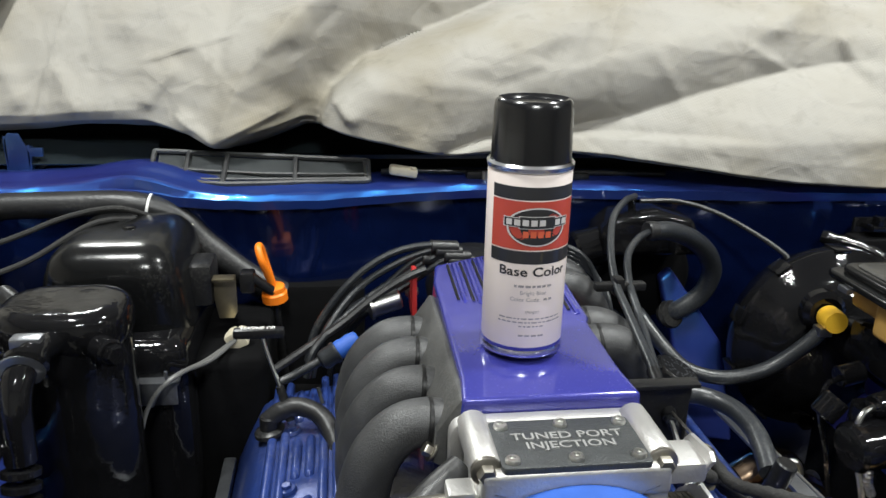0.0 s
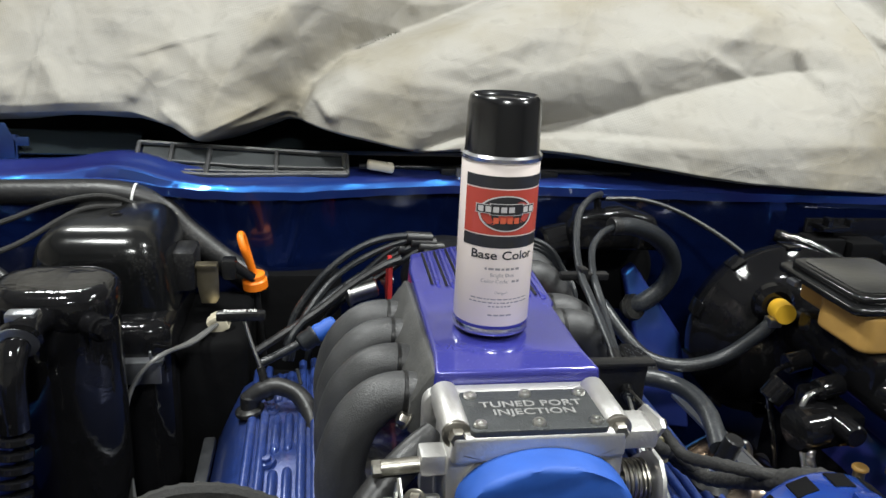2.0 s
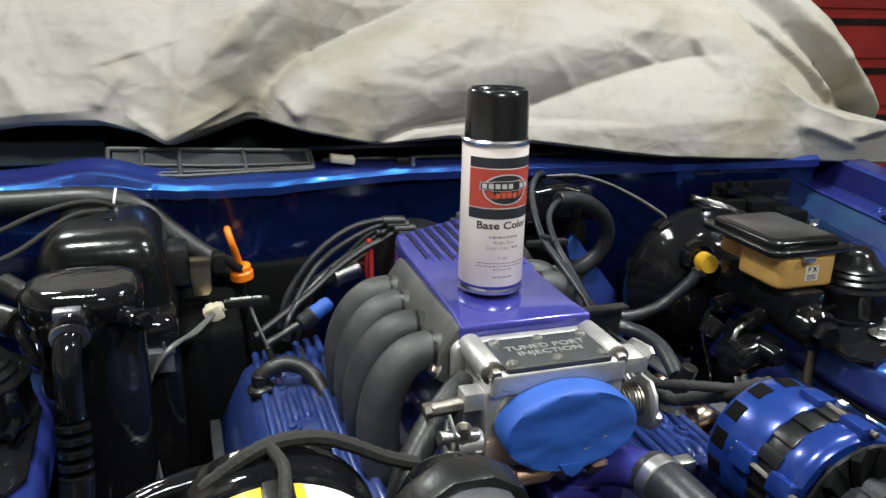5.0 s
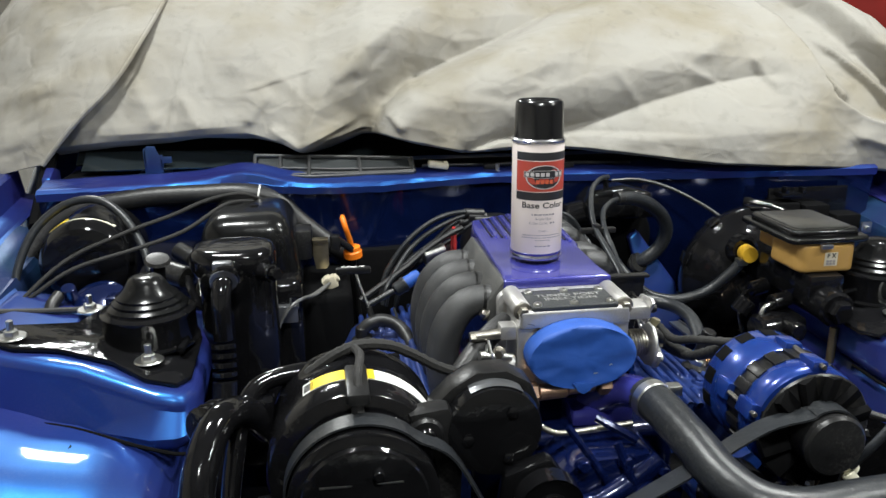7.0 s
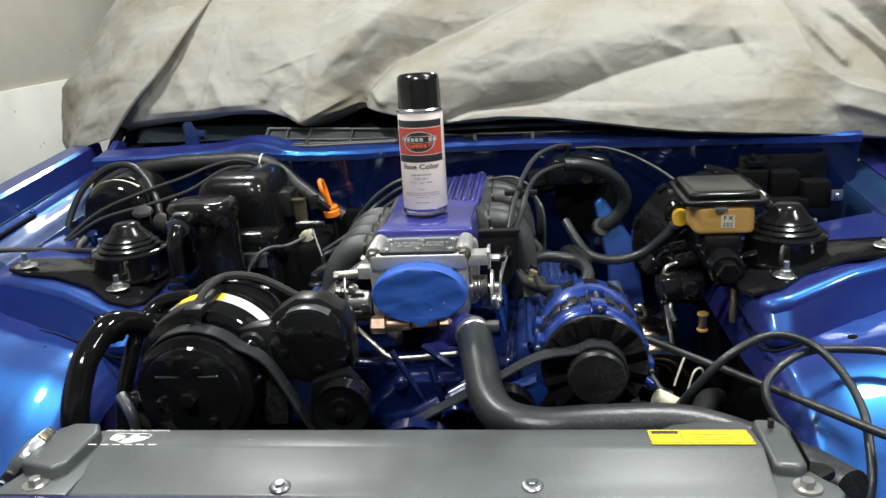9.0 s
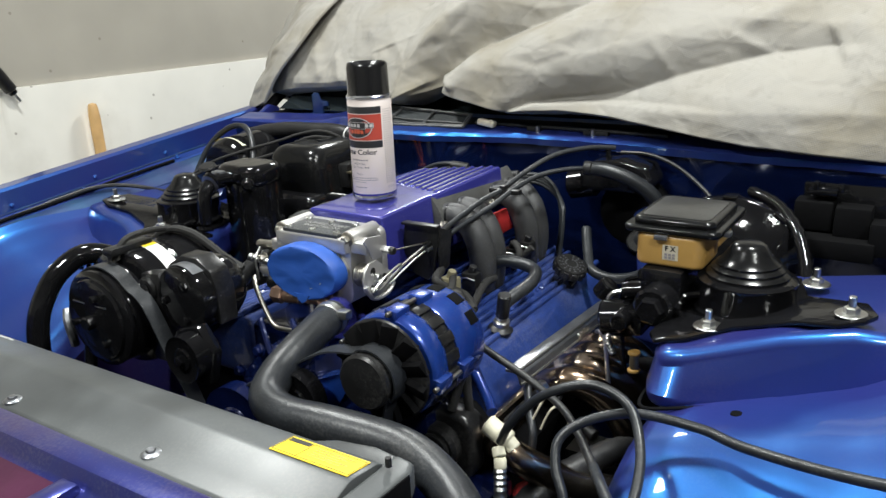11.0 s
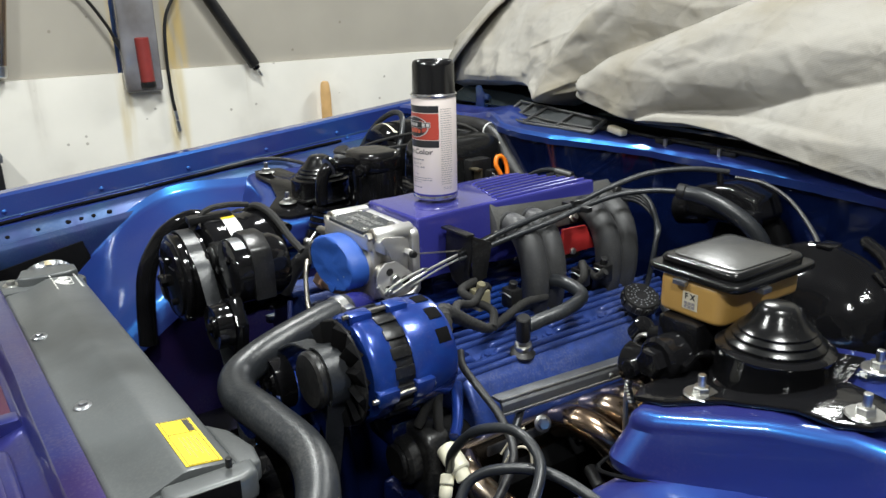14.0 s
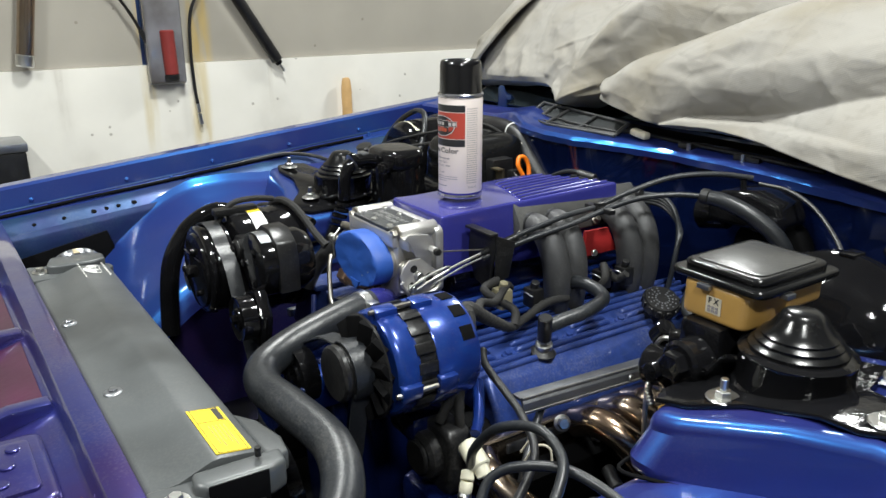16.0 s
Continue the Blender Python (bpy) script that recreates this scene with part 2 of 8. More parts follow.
WALL_GREY = stained_wall("grey_beige_wall", (0.37, 0.345, 0.295), [(0.185, 0.050, 0.95, 0.8, RUN), (0.005, 0.030, 0.95, 0.7, RUN), (-0.33, 0.025, 1.05, 0.4, (0.2, 0.17, 0.13))], 0.35)
# Ceiling is out of view, toned down to cut broad reflections
CEILING = material("ceiling_paint", (0.50, 0.49, 0.47), 0.85, 0.0, 0.0, 0.06, 6)

CLEAR = material("grubby_clear_plastic", (0.07, 0.06, 0.055), 0.16, 0.0, 0.5, 0.5, 9, second=(0.22, 0.22, 0.24))
DARK_ALU = material("dulled_alloy", (0.30, 0.31, 0.33), 0.34, 0.9, 0.0, 0.25, 30, 0.3, 120)
PLATE = material("black_plaque", (0.040, 0.043, 0.045), 0.45, 0.2, 0.0, 0.2, 60, 0.4, 500)
LOOM = material("dusty_cloth_loom", (0.013, 0.0125, 0.012), 0.8, 0.0, 0.0, 0.35, 90, 0.5, 300, dust=0.10)


def canvas():
    """Dirty off-white canvas with a coarse weave and yellowish stains."""
    m = bpy.data.materials.new("dirty_canvas")
    m.use_nodes = True
    nt = m.node_tree
    p = nt.nodes["Principled BSDF"]
    tc = nt.nodes.new("ShaderNodeTexCoord")
    stain = nt.nodes.new("ShaderNodeTexNoise")
    stain.inputs["Scale"].default_value, stain.inputs["Detail"].default_value = 5.5, 7
    nt.links.new(tc.outputs["Object"], stain.inputs["Vector"])
    ramp = nt.nodes.new("ShaderNodeValToRGB")
    e = ramp.color_ramp.elements
    e[0].position, e[0].color = 0.30, (0.228, 0.205, 0.158, 1)
    e[1].position, e[1].color = 0.52, (0.280, 0.266, 0.238, 1)
    e2 = e.new(0.75)
    e2.color = (0.302, 0.292, 0.270, 1)
    nt.links.new(stain.outputs[0], ramp.inputs[0])
    grime = nt.nodes.new("ShaderNodeTexNoise")
    grime.inputs["Scale"].default_value, grime.inputs["Detail"].default_value = 38, 6
    nt.links.new(tc.outputs["Object"], grime.inputs["Vector"])
    g2 = nt.nodes.new("ShaderNodeMapRange")
    g2.inputs[1].default_value, g2.inputs[2].default_value, g2.inputs[3].default_value = 0.28, 0.42, 0.88
    nt.links.new(grime.outputs[0], g2.inputs[0])
    mul = nt.nodes.new("ShaderNodeMix")
    mul.data_type, mul.blend_type = "RGBA", "MULTIPLY"
    mul.inputs[0].default_value = 1
    nt.links.new(ramp.outputs[0], mul.inputs[6])
    nt.links.new(g2.outputs[0], mul.inputs[7])
    nt.links.new(mul.outputs[2], p.inputs["Base Color"])
    p.inputs["Roughness"].default_value = 0.9
    p.inputs["Specular IOR Level"].default_value = 0.15
    weave = None
    for axis, turn in ((0, 0.35), (1, 0.35)):
        w = nt.nodes.new("ShaderNodeTexWave")
        w.bands_direction = "XYZ"[axis] if axis == 0 else "Z"
        w.inputs["Scale"].default_value, w.inputs["Distortion"].default_value = 105, 3.0
        mp = nt.nodes.new("ShaderNodeMapping")
        mp.inputs["Rotation"].default_value = (0, turn, 0)
        nt.links.new(tc.outputs["Object"], mp.inputs["Vector"])
        nt.links.new(mp.outputs[0], w.inputs["Vector"])
        if weave is None:
            weave = w.outputs["Fac"]
        else:
            ad = nt.nodes.new("ShaderNodeMath")
            nt.links.new(weave, ad.inputs[0])
            nt.links.new(w.outputs["Fac"], ad.inputs[1])
            weave = ad.outputs[0]
    wr = nt.nodes.new("ShaderNodeTexNoise")
    wr.inputs["Scale"].default_value, wr.inputs["Detail"].default_value, wr.inputs["Distortion"].default_value = 26, 5, 0.6
    nt.links.new(tc.outputs["Object"], wr.inputs["Vector"])
    b1 = nt.nodes.new("ShaderNodeBump")
    b1.inputs["Strength"].default_value, b1.inputs["Distance"].default_value = 0.075, 0.0012
    nt.links.new(weave, b1.inputs["Height"])
    b2 = nt.nodes.new("ShaderNodeBump")
    b2.inputs["Strength"].default_value, b2.inputs["Distance"].default_value = 0.30, 0.004
    nt.links.new(wr.outputs[0], b2.inputs["Height"])
    nt.links.new(b1.outputs[0], b2.inputs["Normal"])
    last = b2.outputs[0]
    warp = nt.nodes.new("ShaderNodeTexNoise")
    warp.inputs["Scale"].default_value, warp.inputs["Detail"].default_value = 6, 3
    nt.links.new(tc.outputs["Object"], warp.inputs["Vector"])
    off = nt.nodes.new("ShaderNodeVectorMath")
    off.operation = "MULTIPLY_ADD"
    off.inputs[1].default_value = (0.16, 0.16, 0.16)
    nt.links.new(warp.outputs["Color"], off.inputs[0])
    nt.links.new(tc.outputs["Object"], off.inputs[2])
    for size, deep in ((4.5, 0.009), (11, 0.005)):
        vo = nt.nodes.new("ShaderNodeTexVoronoi")
        vo.feature = "DISTANCE_TO_EDGE"
        vo.inputs["Scale"].default_value = size
        nt.links.new(off.outputs[0], vo.inputs["Vector"])
        lim = nt.nodes.new("ShaderNodeMapRange")
        lim.interpolation_type = "SMOOTHSTEP"
        lim.inputs[2].default_value = 0.16
        nt.links.new(vo.outputs["Distance"], lim.inputs[0])
        bc = nt.nodes.new("ShaderNodeBump")
        bc.inputs["Strength"].default_value, bc.inputs["Distance"].default_value = 0.19, deep
        nt.links.new(lim.outputs[0], bc.inputs["Height"])
        nt.links.new(last, bc.inputs["Normal"])
        last = bc.outputs[0]
    nt.links.new(last, p.inputs["Normal"])
    return m


CANVAS = canvas()

# ---------------------------------------------------------------- shape helpers
SPOT = {}


def thing(name, where, label, category, group="", kind=""):
    ob = new(name)
    ob.location = where
    ob.empty_display_size = 0.02
    SPOT[ob] = Vector(where)
    return tagged(ob, label, category, group, kind)


def part(name, bm, mat, parent=None, label="", sharp=38):
    """One mesh object from a bmesh in world places, under a thing or a part."""
    origin = SPOT[parent] if parent else Vector((0, 0, 0))
    bmesh.ops.remove_doubles(bm, verts=bm.verts, dist=1e-6)
    bmesh.ops.recalc_face_normals(bm, faces=bm.faces)
    bm.normal_update()
    for f in bm.faces:
        f.smooth = True
    limit = radians(sharp)
    for e in bm.edges:
        if len(e.link_faces) == 2 and e.calc_face_angle(0) > limit:
            e.smooth = False
    if origin.length:
        bmesh.ops.translate(bm, verts=bm.verts, vec=-origin)
    me = bpy.data.meshes.new(name)
    bm.to_mesh(me)
    bm.free()
    me.materials.append(mat)
    ob = new(name, me)
    if parent:
        ob.parent = parent
        SPOT[ob] = origin
    else:
        SPOT[ob] = Vector((0, 0, 0))
    if label:
        ob["label"] = label
    return ob


def join(*bms):
    """Several bmeshes as one."""
    out = bms[0]
    for b in bms[1:]:
        me = bpy.data.meshes.new("tmp")
        b.to_mesh(me)
        b.free()
        out.from_mesh(me)
        bpy.data.meshes.remove(me)
    return out


def rbox(x0, x1, y0, y1, z0, z1, r=0.003, seg=2):
    bm = bmesh.new()
    bmesh.ops.create_cube(bm, size=1)
    for v in bm.verts:
        v.co = Vector(((x0 + x1) / 2 + v.co.x * (x1 - x0), (y0 + y1) / 2 + v.co.y * (y1 - y0), (z0 + z1) / 2 + v.co.z * (z1 - z0)))
    if r:
        bmesh.ops.bevel(bm, geom=bm.edges[:], offset=r, segments=seg, affect="EDGES", profile=0.6)
    return bm


def moved(bm, m):
    bmesh.ops.transform(bm, matrix=m, verts=bm.verts)
    return bm


def frame_of(d):
    return Vector(d).normalized().to_track_quat("Z", "Y").to_matrix()


def lathe(profile, base, axis=(0, 0, 1), n=28, squash=(1, 1)):
    """Turn (radius, height) pairs about an axis through base."""
    bm = bmesh.new()
    q = frame_of(axis)
    rings = []
    for r, h in profile:
        if r < 1e-6:
            rings.append([bm.verts.new(Vector(base) + q @ Vector((0, 0, h)))])
        else:
            rings.append([bm.verts.new(Vector(base) + q @ Vector((r * squash[0] * math.cos(2 * math.pi * k / n), r * squash[1] * math.sin(2 * math.pi * k / n), h))) for k in range(n)])
    for a, b in zip(rings, rings[1:]):
        if len(a) == 1 and len(b) == 1:
            continue
        for k in range(n):
            j = (k + 1) % n
            if len(a) == 1:
                bm.faces.new((a[0], b[k], b[j]))
            elif len(b) == 1:
                bm.faces.new((a[k], a[j], b[0]))
            else:
                bm.faces.new((a[k], a[j], b[j], b[k]))
    for ring in (rings[0], rings[-1]):
        if len(ring) > 1:
            bm.faces.new(ring)
    return bm


def rod(p0, p1, r, r1=None, n=16, edge=0.15):
    """A round bar with softened ends."""
    p0, p1 = Vector(p0), Vector(p1)
    r1 = r if r1 is None else r1
    L = (p1 - p0).length
    e, e1 = min(r * edge, L * 0.3), min(r1 * edge, L * 0.3)
    return lathe([(r - e, 0), (r, e), (r1, L - e1), (r1 - e1, L)], p0, p1 - p0, n)


def smooth_path(pts, sub=6):
    pts = [Vector(p) for p in pts]
    if len(pts) < 3:
        return pts
    ext = [pts[0] * 2 - pts[1]] + pts + [pts[-1] * 2 - pts[-2]]
    out = []
    for i in range(1, len(ext) - 2):
        a, b, c, d = ext[i - 1:i + 3]
        for k in range(sub):
            t = k / sub
            out.append(0.5 * ((2 * b) + (c - a) * t + (2 * a - 5 * b + 4 * c - d) * t * t + (3 * b - a - 3 * c + d) * t ** 3))
    out.append(pts[-1])
    return out


def tube(pts, r, n=12, sub=6, ripple=0.0, pitch=2):
    """A pipe along a smoothed path; r is one radius or one per given point."""
    path = smooth_path(pts, sub)
    m = len(path)
    if isinstance(r, (list, tuple)):
        rs = [float(np.interp(i / (m - 1) * (len(r) - 1), range(len(r)), r)) for i in range(m)]
    else:
        rs = [r] * m
    if ripple:
        rs = [q * (1 + ripple * (1 if (i // pitch) % 2 else -1)) for i, q in enumerate(rs)]
    bm = bmesh.new()
    rings = []
    up = Vector((0.137, 0.291, 0.947))
    for i, p in enumerate(path):
        d = (path[min(i + 1, m - 1)] - path[max(i - 1, 0)]).normalized()
        side = d.cross(up)
        if side.length < 1e-4:
            side = d.orthogonal()
        side.normalize()
        up = side.cross(d).normalized()
        rings.append([bm.verts.new(p + rs[i] * (side * math.cos(2 * math.pi * k / n) + up * math.sin(2 * math.pi * k / n))) for k in range(n)])
    for a, b in zip(rings, rings[1:]):
        for k in range(n):
            bm.faces.new((a[k], a[(k + 1) % n], b[(k + 1) % n], b[k]))
    bm.faces.new(rings[0])
    bm.faces.new(rings[-1][::-1])
    return bm


def slab(outline, h0, h1, axis="z", r=0.002, seg=2):
    """A flat outline given thickness along an axis; the pairs run along the two other axes."""
    bm = bmesh.new()
    at = {"z": lambda a, b, h: (a, b, h), "y": lambda a, b, h: (a, h, b), "x": lambda a, b, h: (h, a, b)}[axis]
    lo = [bm.verts.new(at(a, b, h0)) for a, b in outline]
    hi = [bm.verts.new(at(a, b, h1)) for a, b in outline]
    n = len(outline)
    bm.faces.new(lo)
    bm.faces.new(hi[::-1])
    for k in range(n):
        bm.faces.new((lo[k], hi[k], hi[(k + 1) % n], lo[(k + 1) % n]))
    bmesh.ops.recalc_face_normals(bm, faces=bm.faces)
    if r:
        bmesh.ops.bevel(bm, geom=[e for e in bm.edges if e.calc_face_angle(0) > 0.6], offset=r, segments=seg, affect="EDGES", profile=0.6)
    return bm


def round_rect(cx, cy, w, h, r, n=5):
    out = []
    for sx, sy, a0 in ((1, 1, 0), (-1, 1, 90), (-1, -1, 180), (1, -1, 270)):
        for k in range(n + 1):
            a = radians(a0 + 90 * k / n)
            out.append((cx + sx * (w / 2 - r) + r * math.cos(a), cy + sy * (h / 2 - r) + r * math.sin(a)))
    return out


def sheet(fn, nu, nv, thick=0.0):
    """A grid of points fn(u, v), given a thickness against its normals if wanted."""
    bm = bmesh.new()
    g = [[bm.verts.new(fn(i / nu, j / nv)) for j in range(nv + 1)] for i in range(nu + 1)]
    for i in range(nu):
        for j in range(nv):
            bm.faces.new((g[i][j], g[i + 1][j], g[i + 1][j + 1], g[i][j + 1]))
    if thick:
        bm.normal_update()
        bmesh.ops.solidify(bm, geom=bm.faces[:], thickness=thick)
    return bm


def hexbolt(where, axis, r, h, washer=0.0, n=6):
    """A bolt head with its washer."""
    where, axis = Vector(where), Vector(axis).normalized()
    bms = []
    off = 0
    if washer:
        bms.append(lathe([(washer * 0.93, 0), (washer, 0.0006), (washer, 0.0016), (washer * 0.9, 0.0022)], where, axis, 20))
        off = 0.0022
    bms.append(lathe([(r, off), (r, off + h * 0.8), (r * 0.85, off + h)], where, axis, n))
    return join(*bms)


def letters(text, size, where, turn, mat, parent, name="lettering", depth=0.0004, align="CENTER", bold=0.0, squeeze=1.0):
    """Raised or printed words in the built-in font, as a mesh part."""
    cu = bpy.data.curves.new("text", "FONT")
    cu.body, cu.size, cu.align_x, cu.align_y, cu.extrude, cu.offset = text, size, align, "CENTER", depth, bold
    cu.resolution_u = 3
    tmp = bpy.data.objects.new("text", cu)
    scene.collection.objects.link(tmp)
    bpy.context.view_layer.update()
    me = bpy.data.meshes.new_from_object(tmp.evaluated_get(bpy.context.evaluated_depsgraph_get()))
    bpy.data.objects.remove(tmp)
    bm = bmesh.new()
    bm.from_mesh(me)
    bpy.data.meshes.remove(me)
    bmesh.ops.transform(bm, matrix=Matrix.Translation(where) @ turn @ Matrix.Diagonal((squeeze, 1, 1, 1)), verts=bm.verts)
    return bm if parent is None else part(name, bm, mat, parent)


# ---------------------------------------------------------------- the garage


def structure(name, bm, mat, label, category):
    return tagged(part(name, bm, mat), label, category, kind="structure")


structure("floor", rbox(-1.95, 3.2, -2.8, 4.2, -0.12, 0.0, 0), CONCRETE, "grey concrete garage floor under the car", "floor")
structure("ceiling", rbox(-1.95, 3.2, -2.8, 4.2, 2.5, 2.6, 0), CEILING, "plain painted garage ceiling", "ceiling")
structure("wall_west", rbox(-1.95, -1.785, -2.8, 4.2, 1.061, 2.5, 0), WALL_GREY, "grey-beige upper garage wall with drip stains", "wall")
structure("wall_west_lower_panel", rbox(-1.95, -1.768, -2.8, 4.2, 0.0, 1.060, 0.002), WALL_WHITE, "scuffed white lower wall panel", "wall")
structure("wall_north", rbox(-1.785, 3.2, 4.05, 4.2, 0.0, 2.5, 0), WALL_PLAIN, "plain white rear garage wall", "wall")
structure("wall_east", rbox(3.05, 3.2, -2.8, 4.05, 0.0, 2.5, 0), WALL_DIM, "unseen garage wall, dimmed to cut reflections", "wall")
structure("wall_south", rbox(-1.785, 3.05, -2.8, -2.65, 0.0, 2.5, 0), WALL_DIM, "unseen garage wall ahead of the car, dimmed to cut reflections", "wall")


# ---------------------------------------------------------------- the car's body
car = thing("sports_car", (0, 0, 0.35), "blue metallic car with its bonnet removed, engine bay open", "car")


def lip(x):
    """How far back the cowl's front edge lies."""
    return float(np.interp(x, [-0.75, -0.62, -0.52, -0.43, -0.34, -0.26, -0.18, -0.09, 0.03, 0.13, 0.37, 0.6, 0.75], [0.40, 0.42, 0.435, 0.43, 0.392, 0.383, 0.385, 0.408, 0.432, 0.425, 0.405, 0.39, 0.38]))


def cowl(u, v):
    x = -0.74 + 1.50 * u
    y0 = lip(x)
    prof = [(0.0, -0.016), (-0.002, -0.004), (0.006, 0.002), (0.03, 0.004), (0.06, 0.010), (0.10, 0.004), (0.16, -0.012), (0.42, 0.03)]
    k = v * (len(prof) - 1)
    i = min(int(k), len(prof) - 2)
    a, b = prof[i], prof[i + 1]
    t = k - i
    rise = 0.016 * math.exp(-((x + 0.40) / 0.07) ** 2) * (1 if v > 0.2 else 0.3)
    return (x, y0 + a[0] + (b[0] - a[0]) * t, 1.018 + a[1] + (b[1] - a[1]) * t + rise + 0.0015 * noise.noise((x * 6, v * 4, 2)) + 0.0011 * noise.noise((x * 38, v * 9, 5)))


part("cowl_panel", sheet(cowl, 260, 28, 0.002), BLUE, car, "blue painted cowl panel with a bright front lip")
part("firewall", sheet(lambda u, v: (-0.74 + 1.5 * u, lip(-0.74 + 1.5 * u) + 0.012 + 0.05 * v + 0.006 * noise.noise((u * 9, v * 7, 4)), 1.003 - 0.62 * v), 60, 26, 0.004), BLUE_DARKENED, car, "blue painted firewall, darkened for the shade under the cowl")
part("windscreen", sheet(lambda u, v: (-0.72 + 1.46 * u, 0.57 + 0.55 * v, 1.035 + 0.36 * v), 12, 6, 0.004), GLASS_DARK, car, "dark windscreen glass under the canvas")
part("cowl_recess", rbox(-0.73, 0.75, 0.515, 0.60, 1.005, 1.020, 0.003), BLACK_MATT, car, "black drain channel under the windscreen")


def tower_lift(x):
    """Strut towers lean inward: their tops rise towards the fenders, then ease off."""
    a = abs(x)
    return 0.21 * (a - 0.507) if a < 0.675 else 0.0353 - 0.22 * (a - 0.675)


def side(s, front=-0.80):
    """Fender, gutter, inner skirt, wheelhouse and strut tower of one side; s is -1 or 1."""
    def edge_z(y):
        return 0.9625 + 0.096 * y

    def fender(u, v):
        y = front + (0.62 - front) * u
        z = edge_z(y)
        prof = [(0.788, -0.052), (0.795, -0.049), (0.803, -0.050), (0.815, -0.050), (0.831, -0.047), (0.838, -0.004), (0.846, 0.001), (0.90, -0.004), (0.935, -0.03), (0.95, -0.08), (0.955, -0.16), (0.955, -0.40)]
        k = v * (len(prof) - 1)
        i = min(int(k), len(prof) - 2)
        a, b = prof[i], prof[i + 1]
        t = k - i
        return (s * (a[0] + (b[0] - a[0]) * t), y, z + a[1] + (b[1] - a[1]) * t)
    part("fender", sheet(fender, 40, 33, 0.0015), BLUE, car, "blue metallic front fender with a turned-in edge", sharp=30)

    def skirt(u, v):
        y = front + (0.45 - front) * u
        z = edge_z(y)
        prof = [(0.790, -0.053), (0.770, -0.061), (0.750, -0.078), (0.743, -0.076), (0.738, -0.088), (0.735, -0.20), (0.72, -0.50)]
        k = v * (len(prof) - 1)
        i = min(int(k), len(prof) - 2)
        a, b = prof[i], prof[i + 1]
        t = k - i
        return (s * (a[0] + (b[0] - a[0]) * t), y, z + a[1] + (b[1] - a[1]) * t + 0.002 * noise.noise((y * 11, v * 5, s)))
    part("inner_fender", sheet(skirt, 30, 20, 0.0015), BLUE_STEEL, car, "thinly painted blue inner fender with bolt holes")
    for k in range(9):
        y = front + 0.09 + k * 0.125
        part("gutter_bolt", hexbolt((s * (0.818 - 0.012 * (k % 2)), y, edge_z(y) - 0.049), (0, 0, 1), 0.0045, 0.004, 0.007), BLUE, car)
    part("gutter_seal", tube([(s * 0.794, front + 0.02 + k * 0.13, edge_z(front + 0.02 + k * 0.13) - 0.046 + 0.0015 * (k % 2)) for k in range(9)], 0.0038, 8), BLACK_MATT, car, "thin black seal along the gutter")
    part("flange_bead", tube([(s * 0.8305, front + 0.02 + k * 0.13, edge_z(front + 0.02 + k * 0.13) - 0.0455) for k in range(10)], 0.0022, 6), BLUE_STEEL, car, "bright folded edge of the flange")
    for k in range(6):
        y = front + 0.12 + k * 0.19
        part("flange_stud", lathe([(0.0050, 0), (0.0046, 0.003), (0.0020, 0.0045), (0.0, 0.0047)], (s * 0.8335, y, edge_z(y) - 0.034), (-s, 0, 0.3), 12), BLUE, car)
    for k, y in enumerate((-0.62, -0.50, -0.444, -0.387, -0.362, -0.338, -0.306, -0.22)):
        part("skirt_hole", rod((s * 0.7615, y, edge_z(y) - 0.0690), (s * 0.7600, y, edge_z(y) - 0.0660), 0.0042 if k % 3 else 0.0055, n=12), BLACK_MATT, car)

    def wheelhouse(u, v):
        """An arch across the car, high at the tower and falling towards the nose."""
        y = 0.26 - 0.70 * u
        top = 0.826 + 0.008 * math.exp(-((y + 0.13) / 0.08) ** 2) - 1.5 * max(0, -0.18 - y) ** 1.6
        a = v * 1.0
        prof = [(0.456, -0.070), (0.461, -0.052), (0.468, -0.034), (0.480, -0.020), (0.52, -0.004), (0.60, 0.010), (0.68, 0.034), (0.735, 0.056), (0.75, 0.07)]
        k = a * (len(prof) - 1)
        i = min(int(k), len(prof) - 2)
        p, q = prof[i], prof[i + 1]
        t = k - i
        return (s * (p[0] + (q[0] - p[0]) * t), y, top + p[1] + (q[1] - p[1]) * t)
    part("wheelhouse", sheet(wheelhouse, 44, 32, 0.0015), BLUE, car, "rounded blue metallic wheelhouse")

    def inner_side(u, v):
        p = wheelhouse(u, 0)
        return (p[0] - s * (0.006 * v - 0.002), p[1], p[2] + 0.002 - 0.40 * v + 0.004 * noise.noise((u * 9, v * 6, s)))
    # Left side gets the shaded copy of the body blue; right side gloss black
    part("wheelhouse_side", sheet(inner_side, 30, 12, 0.002), BLUE_SHADE_VIOLET if s < 0 else BLACK_GLOSS, car, "inner side of the wheelhouse")
    e = 0.018 if s > 0 else -0.004
    outline = [(s * (0.445 + e), 0.20), (s * (0.436 + e), -0.06), (s * (0.447 + e), -0.094), (s * (0.485 + e), -0.092), (s * (0.575 + e), -0.050), (s * 0.665, -0.040), (s * 0.735, -0.015), (s * 0.74, 0.24)]
    top = slab(outline if s > 0 else outline[::-1], 0.815, 0.884, "z", 0.019, 5)
    for v in top.verts:
        if v.co.z < 0.845 and v.co.y < 0.15:
            v.co.y -= 0.026
        elif v.co.z > 0.845:
            v.co.z += tower_lift(v.co.x)
    part("strut_tower", top, BLUE, car, "blue metallic strut tower")
